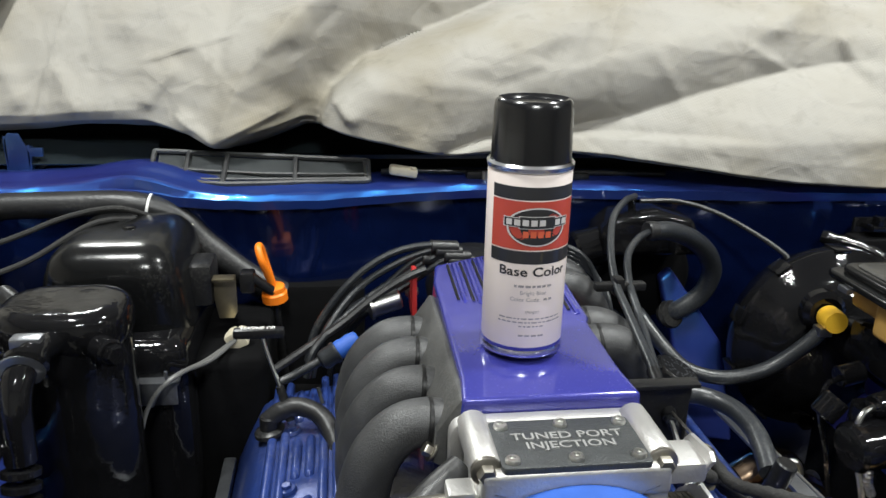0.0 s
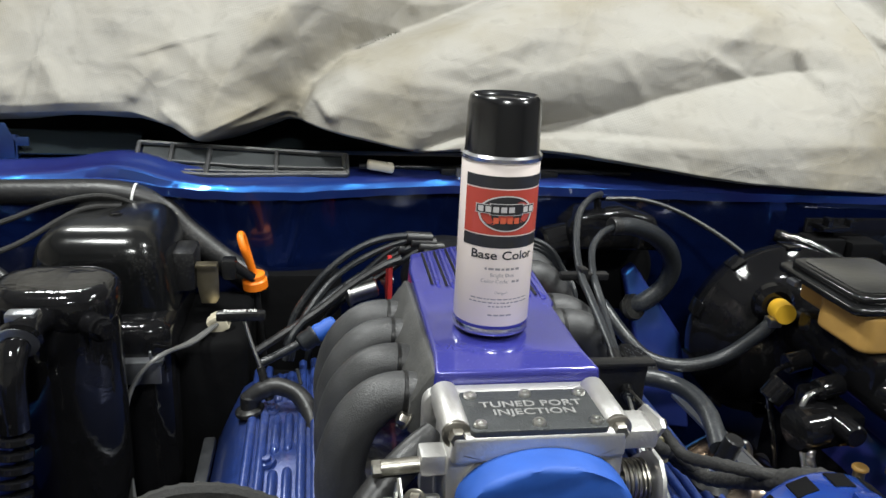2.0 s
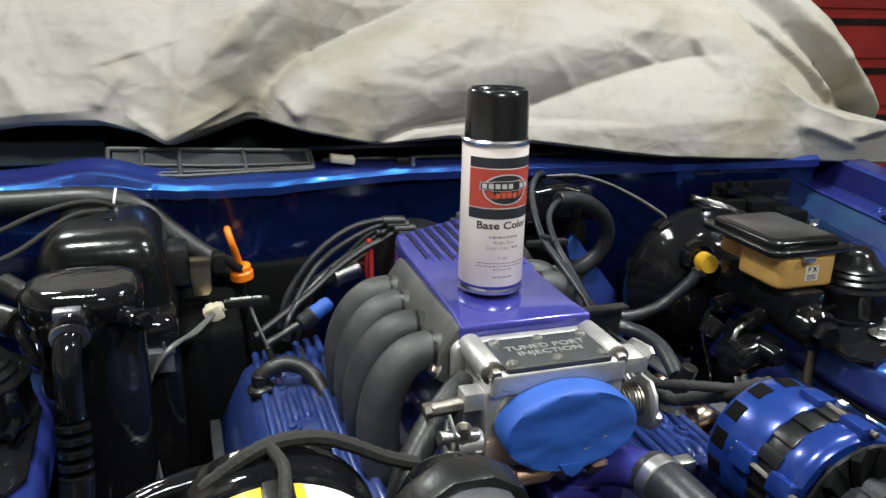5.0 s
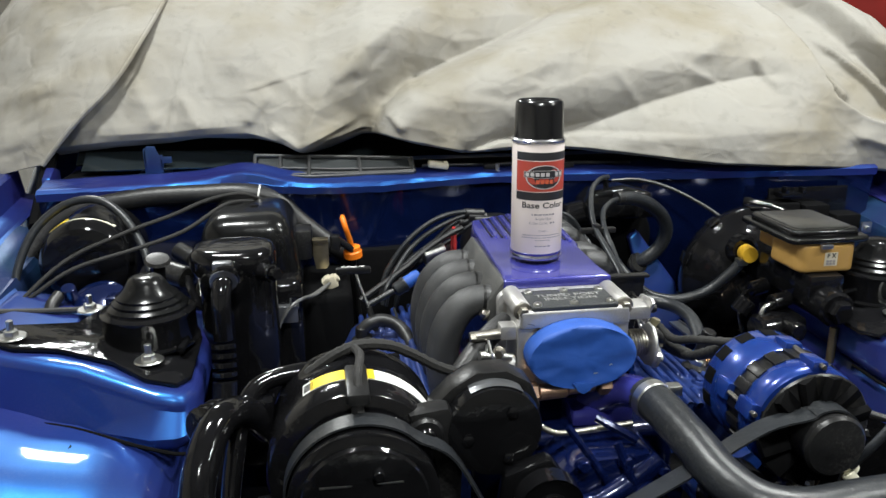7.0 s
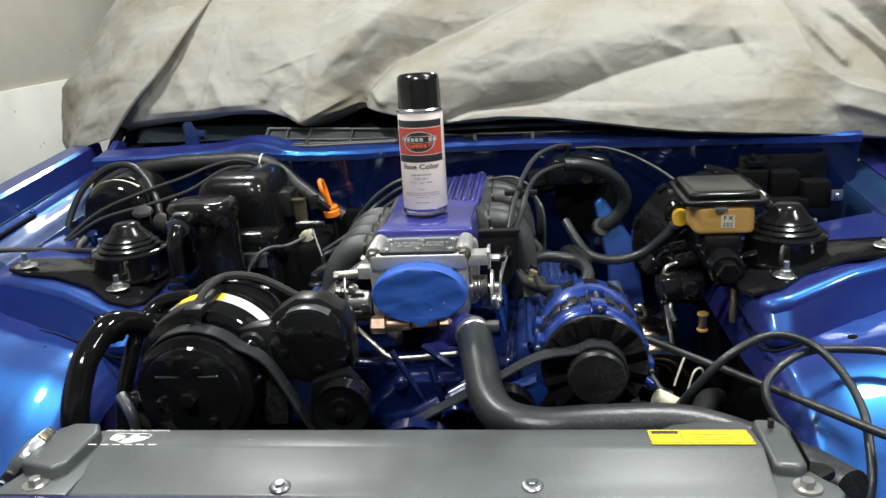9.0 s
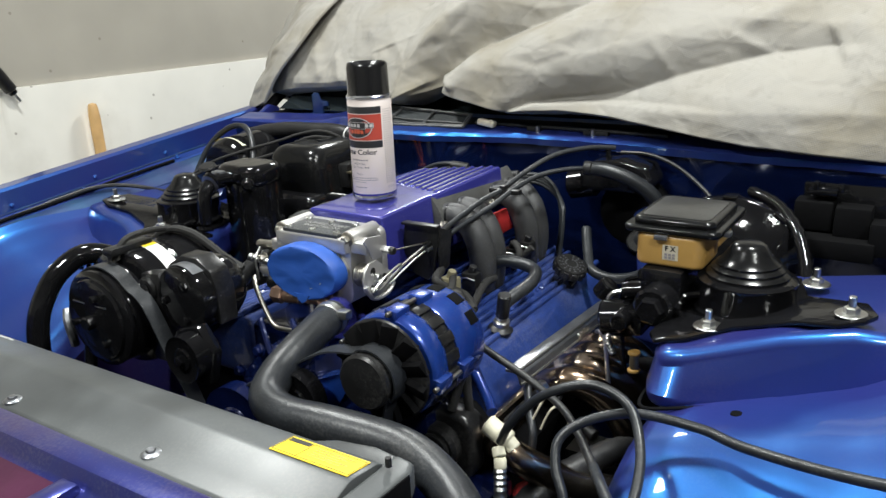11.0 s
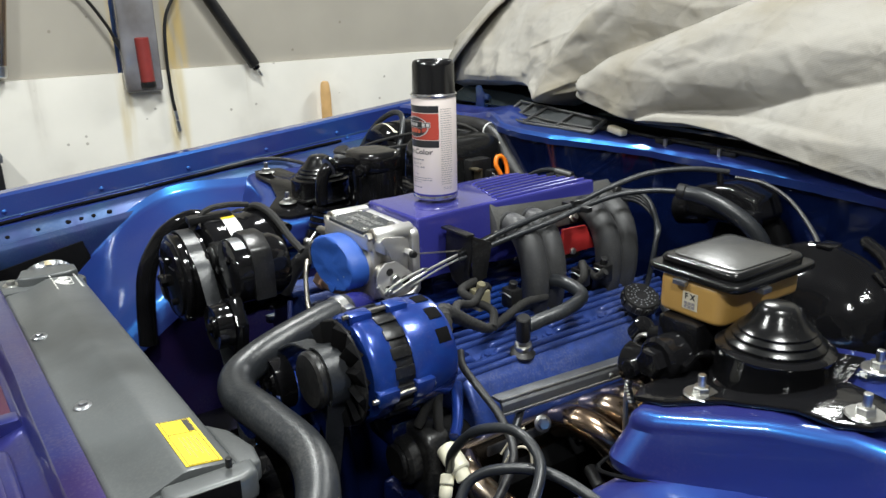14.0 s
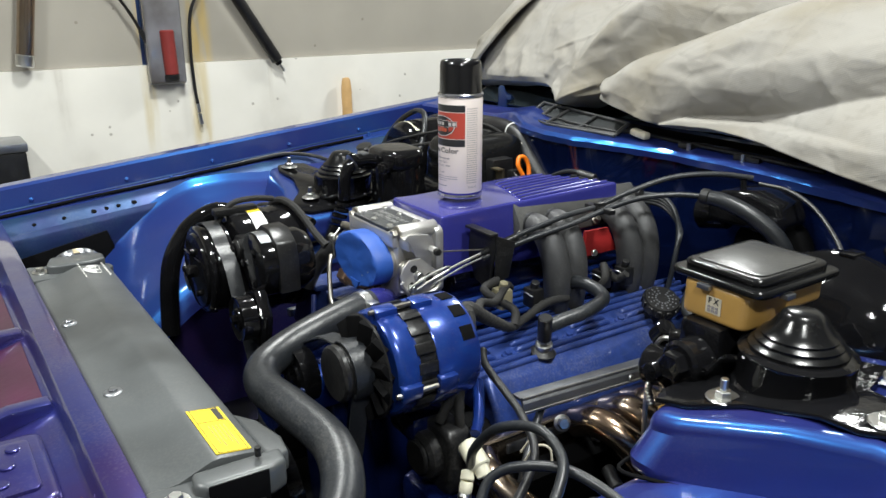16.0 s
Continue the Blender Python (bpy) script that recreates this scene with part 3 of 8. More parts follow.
    # Black panel stands in for the shaded gap between skirt and radiator
    part("skirt_shade_panel", slab([(-0.56, 0.785), (-0.372, 0.822), (-0.362, 0.79), (-0.36, 0.66), (-0.56, 0.66)], min(s * 0.7335, s * 0.7285), max(s * 0.7335, s * 0.7285), "x", 0.001), BLACK_MATT, car, "black panel for the shaded gap ahead of the wheelhouse")
    part("tower_seam", tube([(s * (0.434 + e), -0.03, 0.818), (s * (0.440 + e), -0.121, 0.818), (s * (0.488 + e), -0.121, 0.826), (s * (0.580 + e), -0.080, 0.838), (s * 0.66, -0.070, 0.850)], 0.0022, 6, 5), BLACK_MATT, car, "sealed seam under the tower")
    o = [(s * 0.715, 0.085), (s * 0.685, 0.165), (s * 0.77, 0.31), (s * 0.79, 0.32), (s * 0.785, 0.20)]
    part("corner_brace", slab(o if s < 0 else o[::-1], 0.899, 0.904, "z", 0.0015), BLUE, car, "blue corner plate bolted to the inner fender")
    for x, y in ((0.735, 0.17), (0.76, 0.25), (0.725, 0.13)):
        part("plate_hole", rod((s * x, y, 0.9035), (s * x, y, 0.9048), 0.006, n=12), BLACK_MATT, car)

    part("wheelhouse_hole", rod((s * 0.568, -0.127, 0.836), (s * 0.568, -0.127, 0.8392), 0.007, n=14), BLACK_MATT, car)


side(-1)
side(1)

part("hood_hinge", join(slab([(-0.588, 1.020), (-0.560, 1.020), (-0.556, 1.044), (-0.566, 1.060), (-0.570, 1.071), (-0.584, 1.072), (-0.591, 1.062), (-0.590, 1.040)], 0.524, 0.528, "y", 0.0015),
                        slab([(0.524, 1.022), (0.560, 1.022), (0.552, 1.050), (0.538, 1.064), (0.524, 1.068)], -0.590, -0.586, "x", 0.001), slab([(0.524, 1.022), (0.560, 1.022), (0.552, 1.040), (0.538, 1.052), (0.524, 1.056)], -0.562, -0.558, "x", 0.001),
                        rbox(-0.560, -0.542, 0.524, 0.530, 1.040, 1.052, 0.002), rbox(-0.604, -0.548, 0.508, 0.562, 1.017, 1.022, 0.0015)), BLUE_STEEL, car, "blue hood hinge bracket")
part("hood_hinge", join(slab([(0.48, 1.0), (0.52, 1.0), (0.515, 1.04), (0.49, 1.05)], 0.66, 0.664, "x", 0.001), rbox(0.64, 0.69, 0.47, 0.53, 0.998, 1.002, 0.001)), BLUE_STEEL, car, "blue hood hinge bracket")
part("hinge_post", slab([(0.50, 0.97), (0.58, 0.97), (0.575, 1.025), (0.545, 1.035), (0.515, 1.02)], -0.765, -0.75, "x", 0.003), BLUE, car, "blue body corner post")
part("pillar_seal", tube([(-0.76, 0.44, 0.95), (-0.765, 0.52, 1.0), (-0.77, 0.60, 1.05), (-0.78, 0.75, 1.11)], 0.013, 8), BLACK_MATT, car, "black rubber pillar seal")
part("cowl_patch", sheet(lambda u, v: (-0.70 + 0.30 * u, 0.525 + 0.05 * v, 1.030 + 0.026 * v), 6, 3, 0.002), GLASS_DARK, car, "dark glass strip beside the hinge")

# nose panel ahead of the radiator
part("core_support", join(slab([(-0.562, 0.889), (-0.590, 0.888), (-0.598, 0.872), (-0.70, 0.842), (-0.715, 0.852), (-0.76, 0.85), (-0.77, 0.80), (-0.562, 0.80)], -0.74, 0.74, "x", 0.004)), BLUE_SHADE_VIOLET, car, "blue nose panel with a stepped trough")
for x0 in (-0.34, -0.12, 0.10, 0.34):
    part("trough_rib", slab([(-0.596, 0.868), (-0.60, 0.880), (-0.64, 0.880), (-0.70, 0.862), (-0.72, 0.842), (-0.65, 0.845)], x0 - 0.012, x0 + 0.012, "x", 0.004), BLUE_SHADE_VIOLET, car)
part("latch_pad", join(slab(round_rect(0.215, -0.655, 0.13, 0.075, 0.012), 0.850, 0.874, "z", 0.006, 3), slab(round_rect(0.215, -0.655, 0.095, 0.05, 0.008), 0.872, 0.878, "z", 0.003)), BLUE_SHADE_VIOLET, car, "raised latch pad with stamped marks")
# Dark red panels laid in the pockets of the trough
for x0, x1 in ((-0.318, -0.142), (-0.098, 0.078), (0.29, 0.32)):
    part("recess_panel", sheet(lambda u, v, a=x0, b=x1: (a + (b - a) * u, -0.604 - 0.092 * v, 0.8715 - 0.029 * v), 2, 2, 0.001), MAROON, car, "dark reddish panel in the trough")
for k in range(3):
    part("stamped_mark", rod((0.185 + 0.03 * k, -0.645 - 0.008 * k, 0.876), (0.185 + 0.03 * k, -0.645 - 0.008 * k, 0.881), 0.007, n=14), BLUE_SHADE_VIOLET, car)
    part("stamped_mark", rod((0.19 + 0.03 * k, -0.667, 0.876), (0.19 + 0.03 * k, -0.667, 0.880), 0.005, n=14), BLUE_SHADE_VIOLET, car)
for x in (0.06, 0.33, -0.2):
    part("panel_hole", rod((x, -0.735, 0.8495), (x, -0.735, 0.8525), 0.006, n=12), BLACK_MATT, car)
# Added black plate keeps the depths of the bay dark
part("dark_bay_plate", rbox(-0.68, 0.68, -0.50, 0.46, 0.30, 0.34, 0.004), BLACK_MATT, car, "added black plate for the dark depths of the engine bay")
for s in (-1, 1):
    part("frame_rail", rbox(s * 0.40 - 0.05, s * 0.40 + 0.05, -0.55, 0.46, 0.40, 0.52, 0.01), BLACK_GLOSS, car, "black frame rail")
part("nose", sheet(lambda u, v: (-0.95 + 1.9 * u, -0.77 - 0.35 * math.sin(v * 1.5) + 0.25 * (2 * u - 1) ** 4, 0.85 - 0.07 * v - 0.35 * v * v), 24, 10, 0.002), BLUE, car, "blue nose of the car")
for s in (-1, 1):
    for y in (-0.35 + 0.1, 2.3):
        part("tyre", lathe([(0.19, -0.10), (0.29, -0.10), (0.315, -0.08), (0.32, 0), (0.315, 0.08), (0.29, 0.10), (0.19, 0.10)], (s * 0.80, y - 0.05, 0.32), (1, 0, 0), 32), RUBBER, car)
part("cabin", slab([(0.62, 0.35), (3.3, 0.35), (3.4, 0.75), (3.1, 0.95), (2.2, 1.24), (1.35, 1.28), (0.75, 1.02), (0.62, 0.95)], -0.86, 0.86, "x", 0.05, 3), BLUE, car, "blue car cabin hidden under the canvas")

# ---------------------------------------------------------------- canvas cover


HEM = [(-0.99, 1.25, 1.00), (-0.95, 0.95, 0.99), (-0.87, 0.70, 1.03), (-0.78, 0.60, 1.055), (-0.70, 0.568, 1.068), (-0.60, 0.553, 1.076), (-0.52, 0.548, 1.082), (-0.40, 0.543, 1.086), (-0.34, 0.538, 1.073), (-0.30, 0.532, 1.058), (-0.26, 0.522, 1.070), (-0.20, 0.508, 1.092), (-0.15, 0.500, 1.088), (-0.10, 0.494, 1.074), (-0.02, 0.484, 1.057), (0.10, 0.474, 1.063), (0.22, 0.464, 1.056), (0.35, 0.445, 1.041), (0.45, 0.432, 1.030), (0.55, 0.432, 1.022), (0.65, 0.448, 1.013), (0.75, 0.465, 1.004), (0.85, 0.482, 0.994), (0.92, 0.505, 0.985), (1.01, 0.56, 0.965), (1.11, 0.67, 0.935), (1.19, 0.86, 0.89), (1.21, 1.30, 0.87)]
HEM_S = [0.0]
for p, q in zip(HEM, HEM[1:]):
    HEM_S.append(HEM_S[-1] + math.dist(p, q))
FOLDS = [  # x, z of one end, x, z of the other, width, height, sharpness of the underside
    (-0.186, 1.085, -0.158, 1.146, 0.012, 0.022, 0.5), (-0.158, 1.146, -0.106, 1.180, 0.011, 0.016, 0.5), (-0.168, 1.098, -0.146, 1.130, 0.009, 0.016, 0.5), (-0.146, 1.130, -0.122, 1.100, 0.009, 0.011, 0.6),
    (-0.295, 1.070, -0.215, 1.112, 0.012, 0.016, 0.5), (-0.265, 1.078, -0.200, 1.098, 0.007, 0.008, 0.5), (-0.300, 1.068, -0.355, 1.100, 0.014, 0.012, 0.7),
    (-0.66, 1.09, -0.42, 1.105, 0.022, 0.012, 0.8), (-0.541, 1.085, -0.50, 1.27, 0.004, 0.005, 0.6), (-0.397, 1.167, -0.283, 1.202, 0.005, 0.005, 0.5), (-0.56, 1.11, -0.60, 1.18, 0.020, 0.010, 0.6), (-0.48, 1.10, -0.52, 1.16, 0.016, 0.010, 0.6),
    (-0.43, 1.20, -0.34, 1.30, 0.035, 0.010, 0.8), (-0.40, 1.11, -0.36, 1.16, 0.014, 0.008, 0.6), (0.02, 1.165, 0.18, 1.225, 0.018, 0.005, 0.8), (-0.05, 1.15, 0.06, 1.14, 0.014, 0.003, 0.7),
    (0.545, 1.215, 0.575, 1.165, 0.012, 0.010, 0.6), (0.70, 1.075, 0.84, 1.03, 0.018, 0.014, 0.6), (0.72, 1.21, 0.78, 1.13, 0.012, 0.020, 0.5), (0.78, 1.24, 0.90, 1.10, 0.016, 0.026, 0.4), (0.82, 1.05, 0.93, 1.06, 0.015, 0.016, 0.5), (0.42, 1.22, 0.60, 1.31, 0.030, 0.010, 0.6), (0.25, 1.075, 0.62, 1.09, 0.025, 0.006, 0.8)]
rnd = random.Random(5)
for k in range(34):  # slight creases
    x, z, a, n = rnd.uniform(-0.85, 0.95), rnd.uniform(1.04, 1.38), rnd.uniform(0.2, 1.35), rnd.uniform(0.04, 0.15)
    if rnd.random() < 0.3:
        a = math.pi - a
    FOLDS.append((x, z, x + n * math.cos(a), z + n * math.sin(a), rnd.uniform(0.006, 0.013), rnd.uniform(0.002, 0.005) * rnd.choice((1, 1, -1)), rnd.uniform(0.3, 0.8)))
RIDGE = [(-0.305, 1.02), (-0.298, 1.076), (-0.262, 1.157), (-0.19, 1.242), (-0.09, 1.31), (0.03, 1.371), (0.12, 1.42)]
PILLOW_TOP = [(-0.195, 1.02), (-0.186, 1.085), (-0.159, 1.143), (-0.118, 1.178), (-0.03, 1.213), (0.087, 1.259), (0.228, 1.324), (0.36, 1.41)]
CREST = [(-0.14, 1.08), (0.0, 1.128), (0.13, 1.164), (0.22, 1.190), (0.31, 1.211), (0.41, 1.236), (0.52, 1.256), (0.70, 1.28)]
VALLEY = [(-0.06, 1.04), (0.03, 1.078), (0.10, 1.088), (0.17, 1.093), (0.24, 1.110), (0.34, 1.140), (0.45, 1.166), (0.57, 1.184), (0.72, 1.20)]
ROLL = [(-0.06, 1.035), (-0.013, 1.062), (0.043, 1.081), (0.12, 1.086), (0.245, 1.090), (0.36, 1.090), (0.55, 1.08)]
LOBE_EDGE = [(0.655, 1.42), (0.650, 1.255), (0.655, 1.20), (0.668, 1.145), (0.73, 1.105), (0.80, 1.083), (0.96, 1.055)]
LAYER_EDGE = [(0.78, 1.40), (0.84, 1.23), (0.95, 1.09), (1.02, 1.03)]


def ramp01(t):
    t = min(1, max(0, t))
    return t * t * (3 - 2 * t)


def beside(x, z, x0, z0, x1, z1):
    """Distance to the lower right of a line."""
    dx, dz = x1 - x0, z1 - z0
    return ((x - x0) * dz - (z - z0) * dx) / math.hypot(dx, dz)


def off_line(x, z, pts):
    """Distance to a bent line, positive on its lower right."""
    best, sign = 9.0, 1
    for (x0, z0), (x1, z1) in zip(pts, pts[1:]):
        dx, dz = x1 - x0, z1 - z0
        t = min(1, max(0, ((x - x0) * dx + (z - z0) * dz) / (dx * dx + dz * dz)))
        q = math.hypot(x - x0 - t * dx, z - z0 - t * dz)
        if q < best:
            best, sign = q, (1 if (x - x0) * dz - (z - z0) * dx > 0 else -1)
    return best * sign


def billow(x, z):
    """How far the canvas stands out from its lie on the glass."""
    h = 0.065
    a, b = off_line(x, z, RIDGE), off_line(x, z, PILLOW_TOP)
    if a < 0:  # the plain sheet falls away from the ridge
        h -= 0.055 * (1 - math.exp(a / 0.11))
    elif b < 0:  # it turns under towards the pillow-shaped fold
        t = a / (a - b)
        h -= 0.100 * t ** 1.25
    else:
        h -= 0.100 * math.exp(-(b / 0.014) ** 1.3) - 0.010 * math.exp(-((b - 0.05) / 0.04) ** 2)
    c, d = off_line(x, z, CREST), off_line(x, z, VALLEY)
    w = ramp01((x + 0.02) / 0.20) * ramp01((0.610 - x) / 0.06)
    if c > 0 and d < 0:
        h -= 0.046 * w * (c / (c - d)) ** 1.4
    elif d >= 0:
        h -= 0.046 * w * math.exp(-d / 0.045)
    e = off_line(x, z, ROLL)
    w = ramp01((x + 0.05) / 0.04) * ramp01((0.46 - x) / 0.30)
    h -= 0.016 * w * (math.exp(e / 0.020) if e < 0 else 1 - ramp01(e / 0.008))
    if x > 0.45:  # a lobe that ends in a fold, the sheet beyond it lying deeper
        g = off_line(x, z, LOBE_EDGE[::-1])
        h += 0.030 * ramp01((x - 0.45) / 0.18) * math.exp(-abs(g) / 0.06)
        h -= 0.095 * ramp01(g / 0.020) * (1 - 0.8 * ramp01(off_line(x, z, LAYER_EDGE[::-1]) / 0.03))
    for x0, z0, x1, z1, w, a, under in FOLDS:
        dx, dz = x1 - x0, z1 - z0
        t = ((x - x0) * dx + (z - z0) * dz) / (dx * dx + dz * dz)
        if not -0.15 < t < 1.15:
            continue
        d = beside(x, z, x0, z0, x1, z1)
        if abs(d) > 4 * w:
            continue
        end = ramp01((t + 0.15) / 0.3) * ramp01((1.15 - t) / 0.3)
        q = d / (w * (under if d > 0 else 1.3))
        h += a * (0.6 * math.exp(-q * q) + 0.4 * math.exp(-abs(q) * 1.4)) * end
    return h


def cover(u, v):
    s = HEM_S[-1] * u
    xs, ys, zs = (float(np.interp(s, HEM_S, [p[k] for p in HEM])) for k in range(3))
    a, b = (np.array([np.interp(s + e, HEM_S, [p[k] for p in HEM]) for k in range(2)]) for e in (-0.12, 0.12))
    t = (b - a) / max(1e-6, math.hypot(*(b - a)))
    inward = Vector((-t[1], t[0], 0))
    rise = [(0.030, -0.010), (0.010, -0.004), (0.0, 0.006), (0.002, 0.03), (0.014, 0.07), (0.034, 0.11), (0.060, 0.15), (0.095, 0.19), (0.145, 0.23), (0.22, 0.27), (0.34, 0.315), (0.58, 0.365), (1.1, 0.375)]
    k = v * (len(rise) - 1)
    i = min(int(k), len(rise) - 2)
    f = k - i
    back = rise[i][0] + (rise[i + 1][0] - rise[i][0]) * f
    back = min(back, 0.58 + 0.6 * max(0, inward.y) ** 4)
    back *= 1 - 0.55 * ramp01((xs - 0.72) / 0.2)
    top = float(np.interp(xs, [0.55, 0.70, 0.85, 0.98, 1.20], [zs + 0.38, 1.41, 1.38, 1.305, 1.175]))
    z = zs + (rise[i][1] + (rise[i + 1][1] - rise[i][1]) * f) * (top - zs) / 0.375
    fold = billow(xs, z) * ramp01(v * 6)
    n1 = noise.fractal((xs * 7, z * 9, 3.3), 1.0, 2.0, 5)
    n2 = noise.ridged_multi_fractal((xs * 5 + z * 4, z * 7 - xs * 3, 1.7), 0.9, 2.1, 4, 0.9, 2)
    amp = ramp01(v * 4 + 0.2)
    p = Vector((xs, ys, z)) + inward * (back - fold - (0.0030 * n1 + 0.0022 * (n2 - 1)) * amp)
    p.z += 0.002 * n1 + 0.006 * (1 - ramp01(v * 6)) * noise.noise((xs * 9, 1, 7))
    return p


tarp = thing("car_cover", (0, 0.6, 1.05), "dirty off-white canvas sheet draped in folds over the windscreen", "canvas cover")
part("canvas_sheet", sheet(cover, 640, 170, 0.0015), CANVAS, tarp, "creased canvas with yellow stains", sharp=80)


FLAP_EDGE = [(-0.770, 0.545, 1.040), (-0.705, 0.535, 1.112), (-0.630, 0.545, 1.186), (-0.585, 0.595, 1.258), (-0.560, 0.69, 1.32), (-0.540, 0.82, 1.39)]


def flap(u, v):
    inner = Vector([float(np.interp(v, [0, 0.2, 0.45, 0.65, 0.82, 1], [p[k] for p in FLAP_EDGE])) for k in range(3)])
    outer = Vector([float(np.interp(v, [0, 0.15, 0.45, 1], q)) for q in ([-1.10, -1.105, -1.09, -0.82], [0.95, 0.94, 0.95, 1.0], [0.93, 0.98, 1.12, 1.46])])
    p = inner.lerp(outer, u)
    n1 = noise.fractal((u * 4, v * 5, 9.1), 1.0, 2.0, 3)
    return p + Vector((-0.03 * math.sin(u * math.pi), -0.05 * math.sin(u * math.pi) - (0.014 * n1 + 0.014 * math.sin(u * 7 + v * 3)) * min(1, 4 * u), 0))


part("side_flap", sheet(flap, 60, 60, 0.003), CANVAS, tarp, "hemmed canvas flap hanging over the door side", sharp=80)
part("hem", tube([Vector(p) + Vector((0.001, -0.001, 0)) for p in FLAP_EDGE], 0.0045, 8), CANVAS, tarp, "stitched hem")

# ---------------------------------------------------------------- things on the wall and behind


def wall_strut(y0, z0, y1, z1, x=-1.74):
    ob = thing("hood_strut", (x, y1, z1), "black gas strut hanging on the wall", "gas strut", "struts on the wall")
    d = Vector((0, y1 - y0, z1 - z0)).normalized()
    a, b = Vector((x, y0, z0)), Vector((x, y1, z1))
    part("cylinder", rod(a, b - d * 0.025, 0.020), BLACK_SATIN, ob, "black painted cylinder")
    part("end_cap", rod(b - d * 0.027, b - d * 0.012, 0.013), BLACK_GLOSS, ob)
    part("rod_end", rod(b - d * 0.014, b + d * 0.018, 0.005), STEEL, ob, "short bright rod end")


wall_strut(0.10, 1.60, 0.452, 1.035)
shiny = thing("chrome_tube", (-1.74, -0.35, 1.08), "chromed steel tube hanging on the wall", "tube")
part("tube", rod((-1.74, -0.27, 1.6), (-1.74, -0.352, 1.10), 0.024), STAINLESS, shiny)
part("end_cap", rod((-1.74, -0.350, 1.112), (-1.74, -0.356, 1.075), 0.026), STEEL, shiny)
pack = thing("blister_pack", (-1.72, 0.06, 1.0), "clear plastic blister pack with a red tool hung on the wall", "tool pack")
part("tray", rbox(-1.782, -1.725, 0.0, 0.115, 1.0, 1.75, 0.012, 3), CLEAR, pack, "grubby clear plastic shell")
part("backing_card", rbox(-1.7845, -1.7825, -0.008, 0.122, 0.99, 1.76, 0), BLUE_STEEL, pack, "blue printed backing card")
part("tool", rod((-1.722, 0.066, 1.03), (-1.722, 0.062, 1.17), 0.022), DULL_RED, pack, "red tool handle")
part("tool_collar", rod((-1.722, 0.067, 1.012), (-1.722, 0.066, 1.032), 0.024), BLACK_SATIN, pack)
hung = thing("hanging_cable", (-1.75, 0.14, 0.86), "black control cable with a bright end hung on the wall", "cable")
part("cable", tube([(-1.75, 0.24, 1.42), (-1.75, 0.19, 1.30), (-1.75, 0.152, 1.22), (-1.75, 0.142, 1.10), (-1.752, 0.145, 0.98), (-1.752, 0.150, 0.925)], 0.0055, 8), BLACK_SATIN, hung)
part("ferrule", join(rod((-1.752, 0.150, 0.928), (-1.752, 0.153, 0.898), 0.0065), rod((-1.752, 0.153, 0.895), (-1.752, 0.157, 0.858), 0.0075)), STEEL, hung, "crimped bright ferrule")
hung2 = thing("hanging_cable", (-1.75, 0.0, 1.12), "thin black cable curving down to a rubber grip on the wall", "cable")
part("cable", tube([(-1.75, -0.14, 1.36), (-1.75, -0.08, 1.29), (-1.75, -0.03, 1.21), (-1.75, -0.01, 1.165)], 0.005, 8), BLACK_SATIN, hung2)
part("grip", rod((-1.75, -0.012, 1.17), (-1.75, 0.015, 1.115), 0.008), RUBBER, hung2)
broom = thing("broom", (-1.72, 0.70, 0.0), "pale wooden broom handle leaning on the wall", "broom")
part("handle", lathe([(0.0, 0.985), (0.012, 0.982), (0.016, 0.972), (0.019, 0.94), (0.019, 0.10), (0.012, 0.06)], (-1.715, 0.70, 0.0), (-0.02, 0, 1), 16), WOOD, broom)
part("head", rbox(-1.74, -1.68, 0.55, 0.85, 0.0, 0.08, 0.01), WOOD, broom)
jar = thing("shelf_box", (-1.72, -0.42, 0.0), "dark storage tub with a grey lid against the wall", "tub")
part("tub", rbox(-1.76, -1.62, -0.62, -0.40, 0.0, 0.845, 0.01), BLACK_SATIN, jar)
part("lid", rbox(-1.765, -1.615, -0.625, -0.395, 0.845, 0.872, 0.006), DARK_ALU, jar, "grey lid")
chest = thing("tool_chest", (2.4, 2.3, 0.0), "red painted steel tool chest in the garage corner", "tool chest")
part("carcass", rbox(1.75, 2.95, 2.02, 2.55, 0.10, 1.46, 0.012), RED_PAINT, chest)
for k, (z0, z1) in enumerate(((0.14, 0.52), (0.54, 0.82), (0.84, 1.02), (1.04, 1.22), (1.24, 1.42))):
    d = part("drawer", rbox(1.78, 2.92, 2.0, 2.03, z0, z1, 0.006), RED_PAINT, chest)
    part("handle", rbox(1.95, 2.75, 1.985, 2.001, z1 - 0.045, z1 - 0.02, 0.004), BLACK_SATIN, d, "dark pull bar")
part("base", rbox(1.77, 2.93, 2.04, 2.53, 0.0, 0.10, 0.006), BLACK_SATIN, chest)
# Housings for all lamps, the added one too
for place, sx, sy, watts in LAMPS:
    fx = thing("ceiling_light", (place[0], place[1], 2.47), "unseen flat white ceiling light panel, switched on", "ceiling light", "ceiling lights")
    part("housing", rbox(place[0] - sx / 2 - 0.03, place[0] + sx / 2 + 0.03, place[1] - sy / 2 - 0.03, place[1] + sy / 2 + 0.03, 2.415, 2.5, 0.006), WALL_PLAIN, fx)

# ---------------------------------------------------------------- spray can
CAN = Vector((-0.005, 0.001, 0.9942))
can = thing("spray_can", CAN, "white-labelled aerosol paint can with a black cap, standing on the intake", "spray can")
R = 0.0325
part("body", lathe([(R - 0.002, 0.004), (R, 0.007), (R, 0.146), (R - 0.001, 0.149)], CAN, n=64), PAPER, can, "off-white paper label")
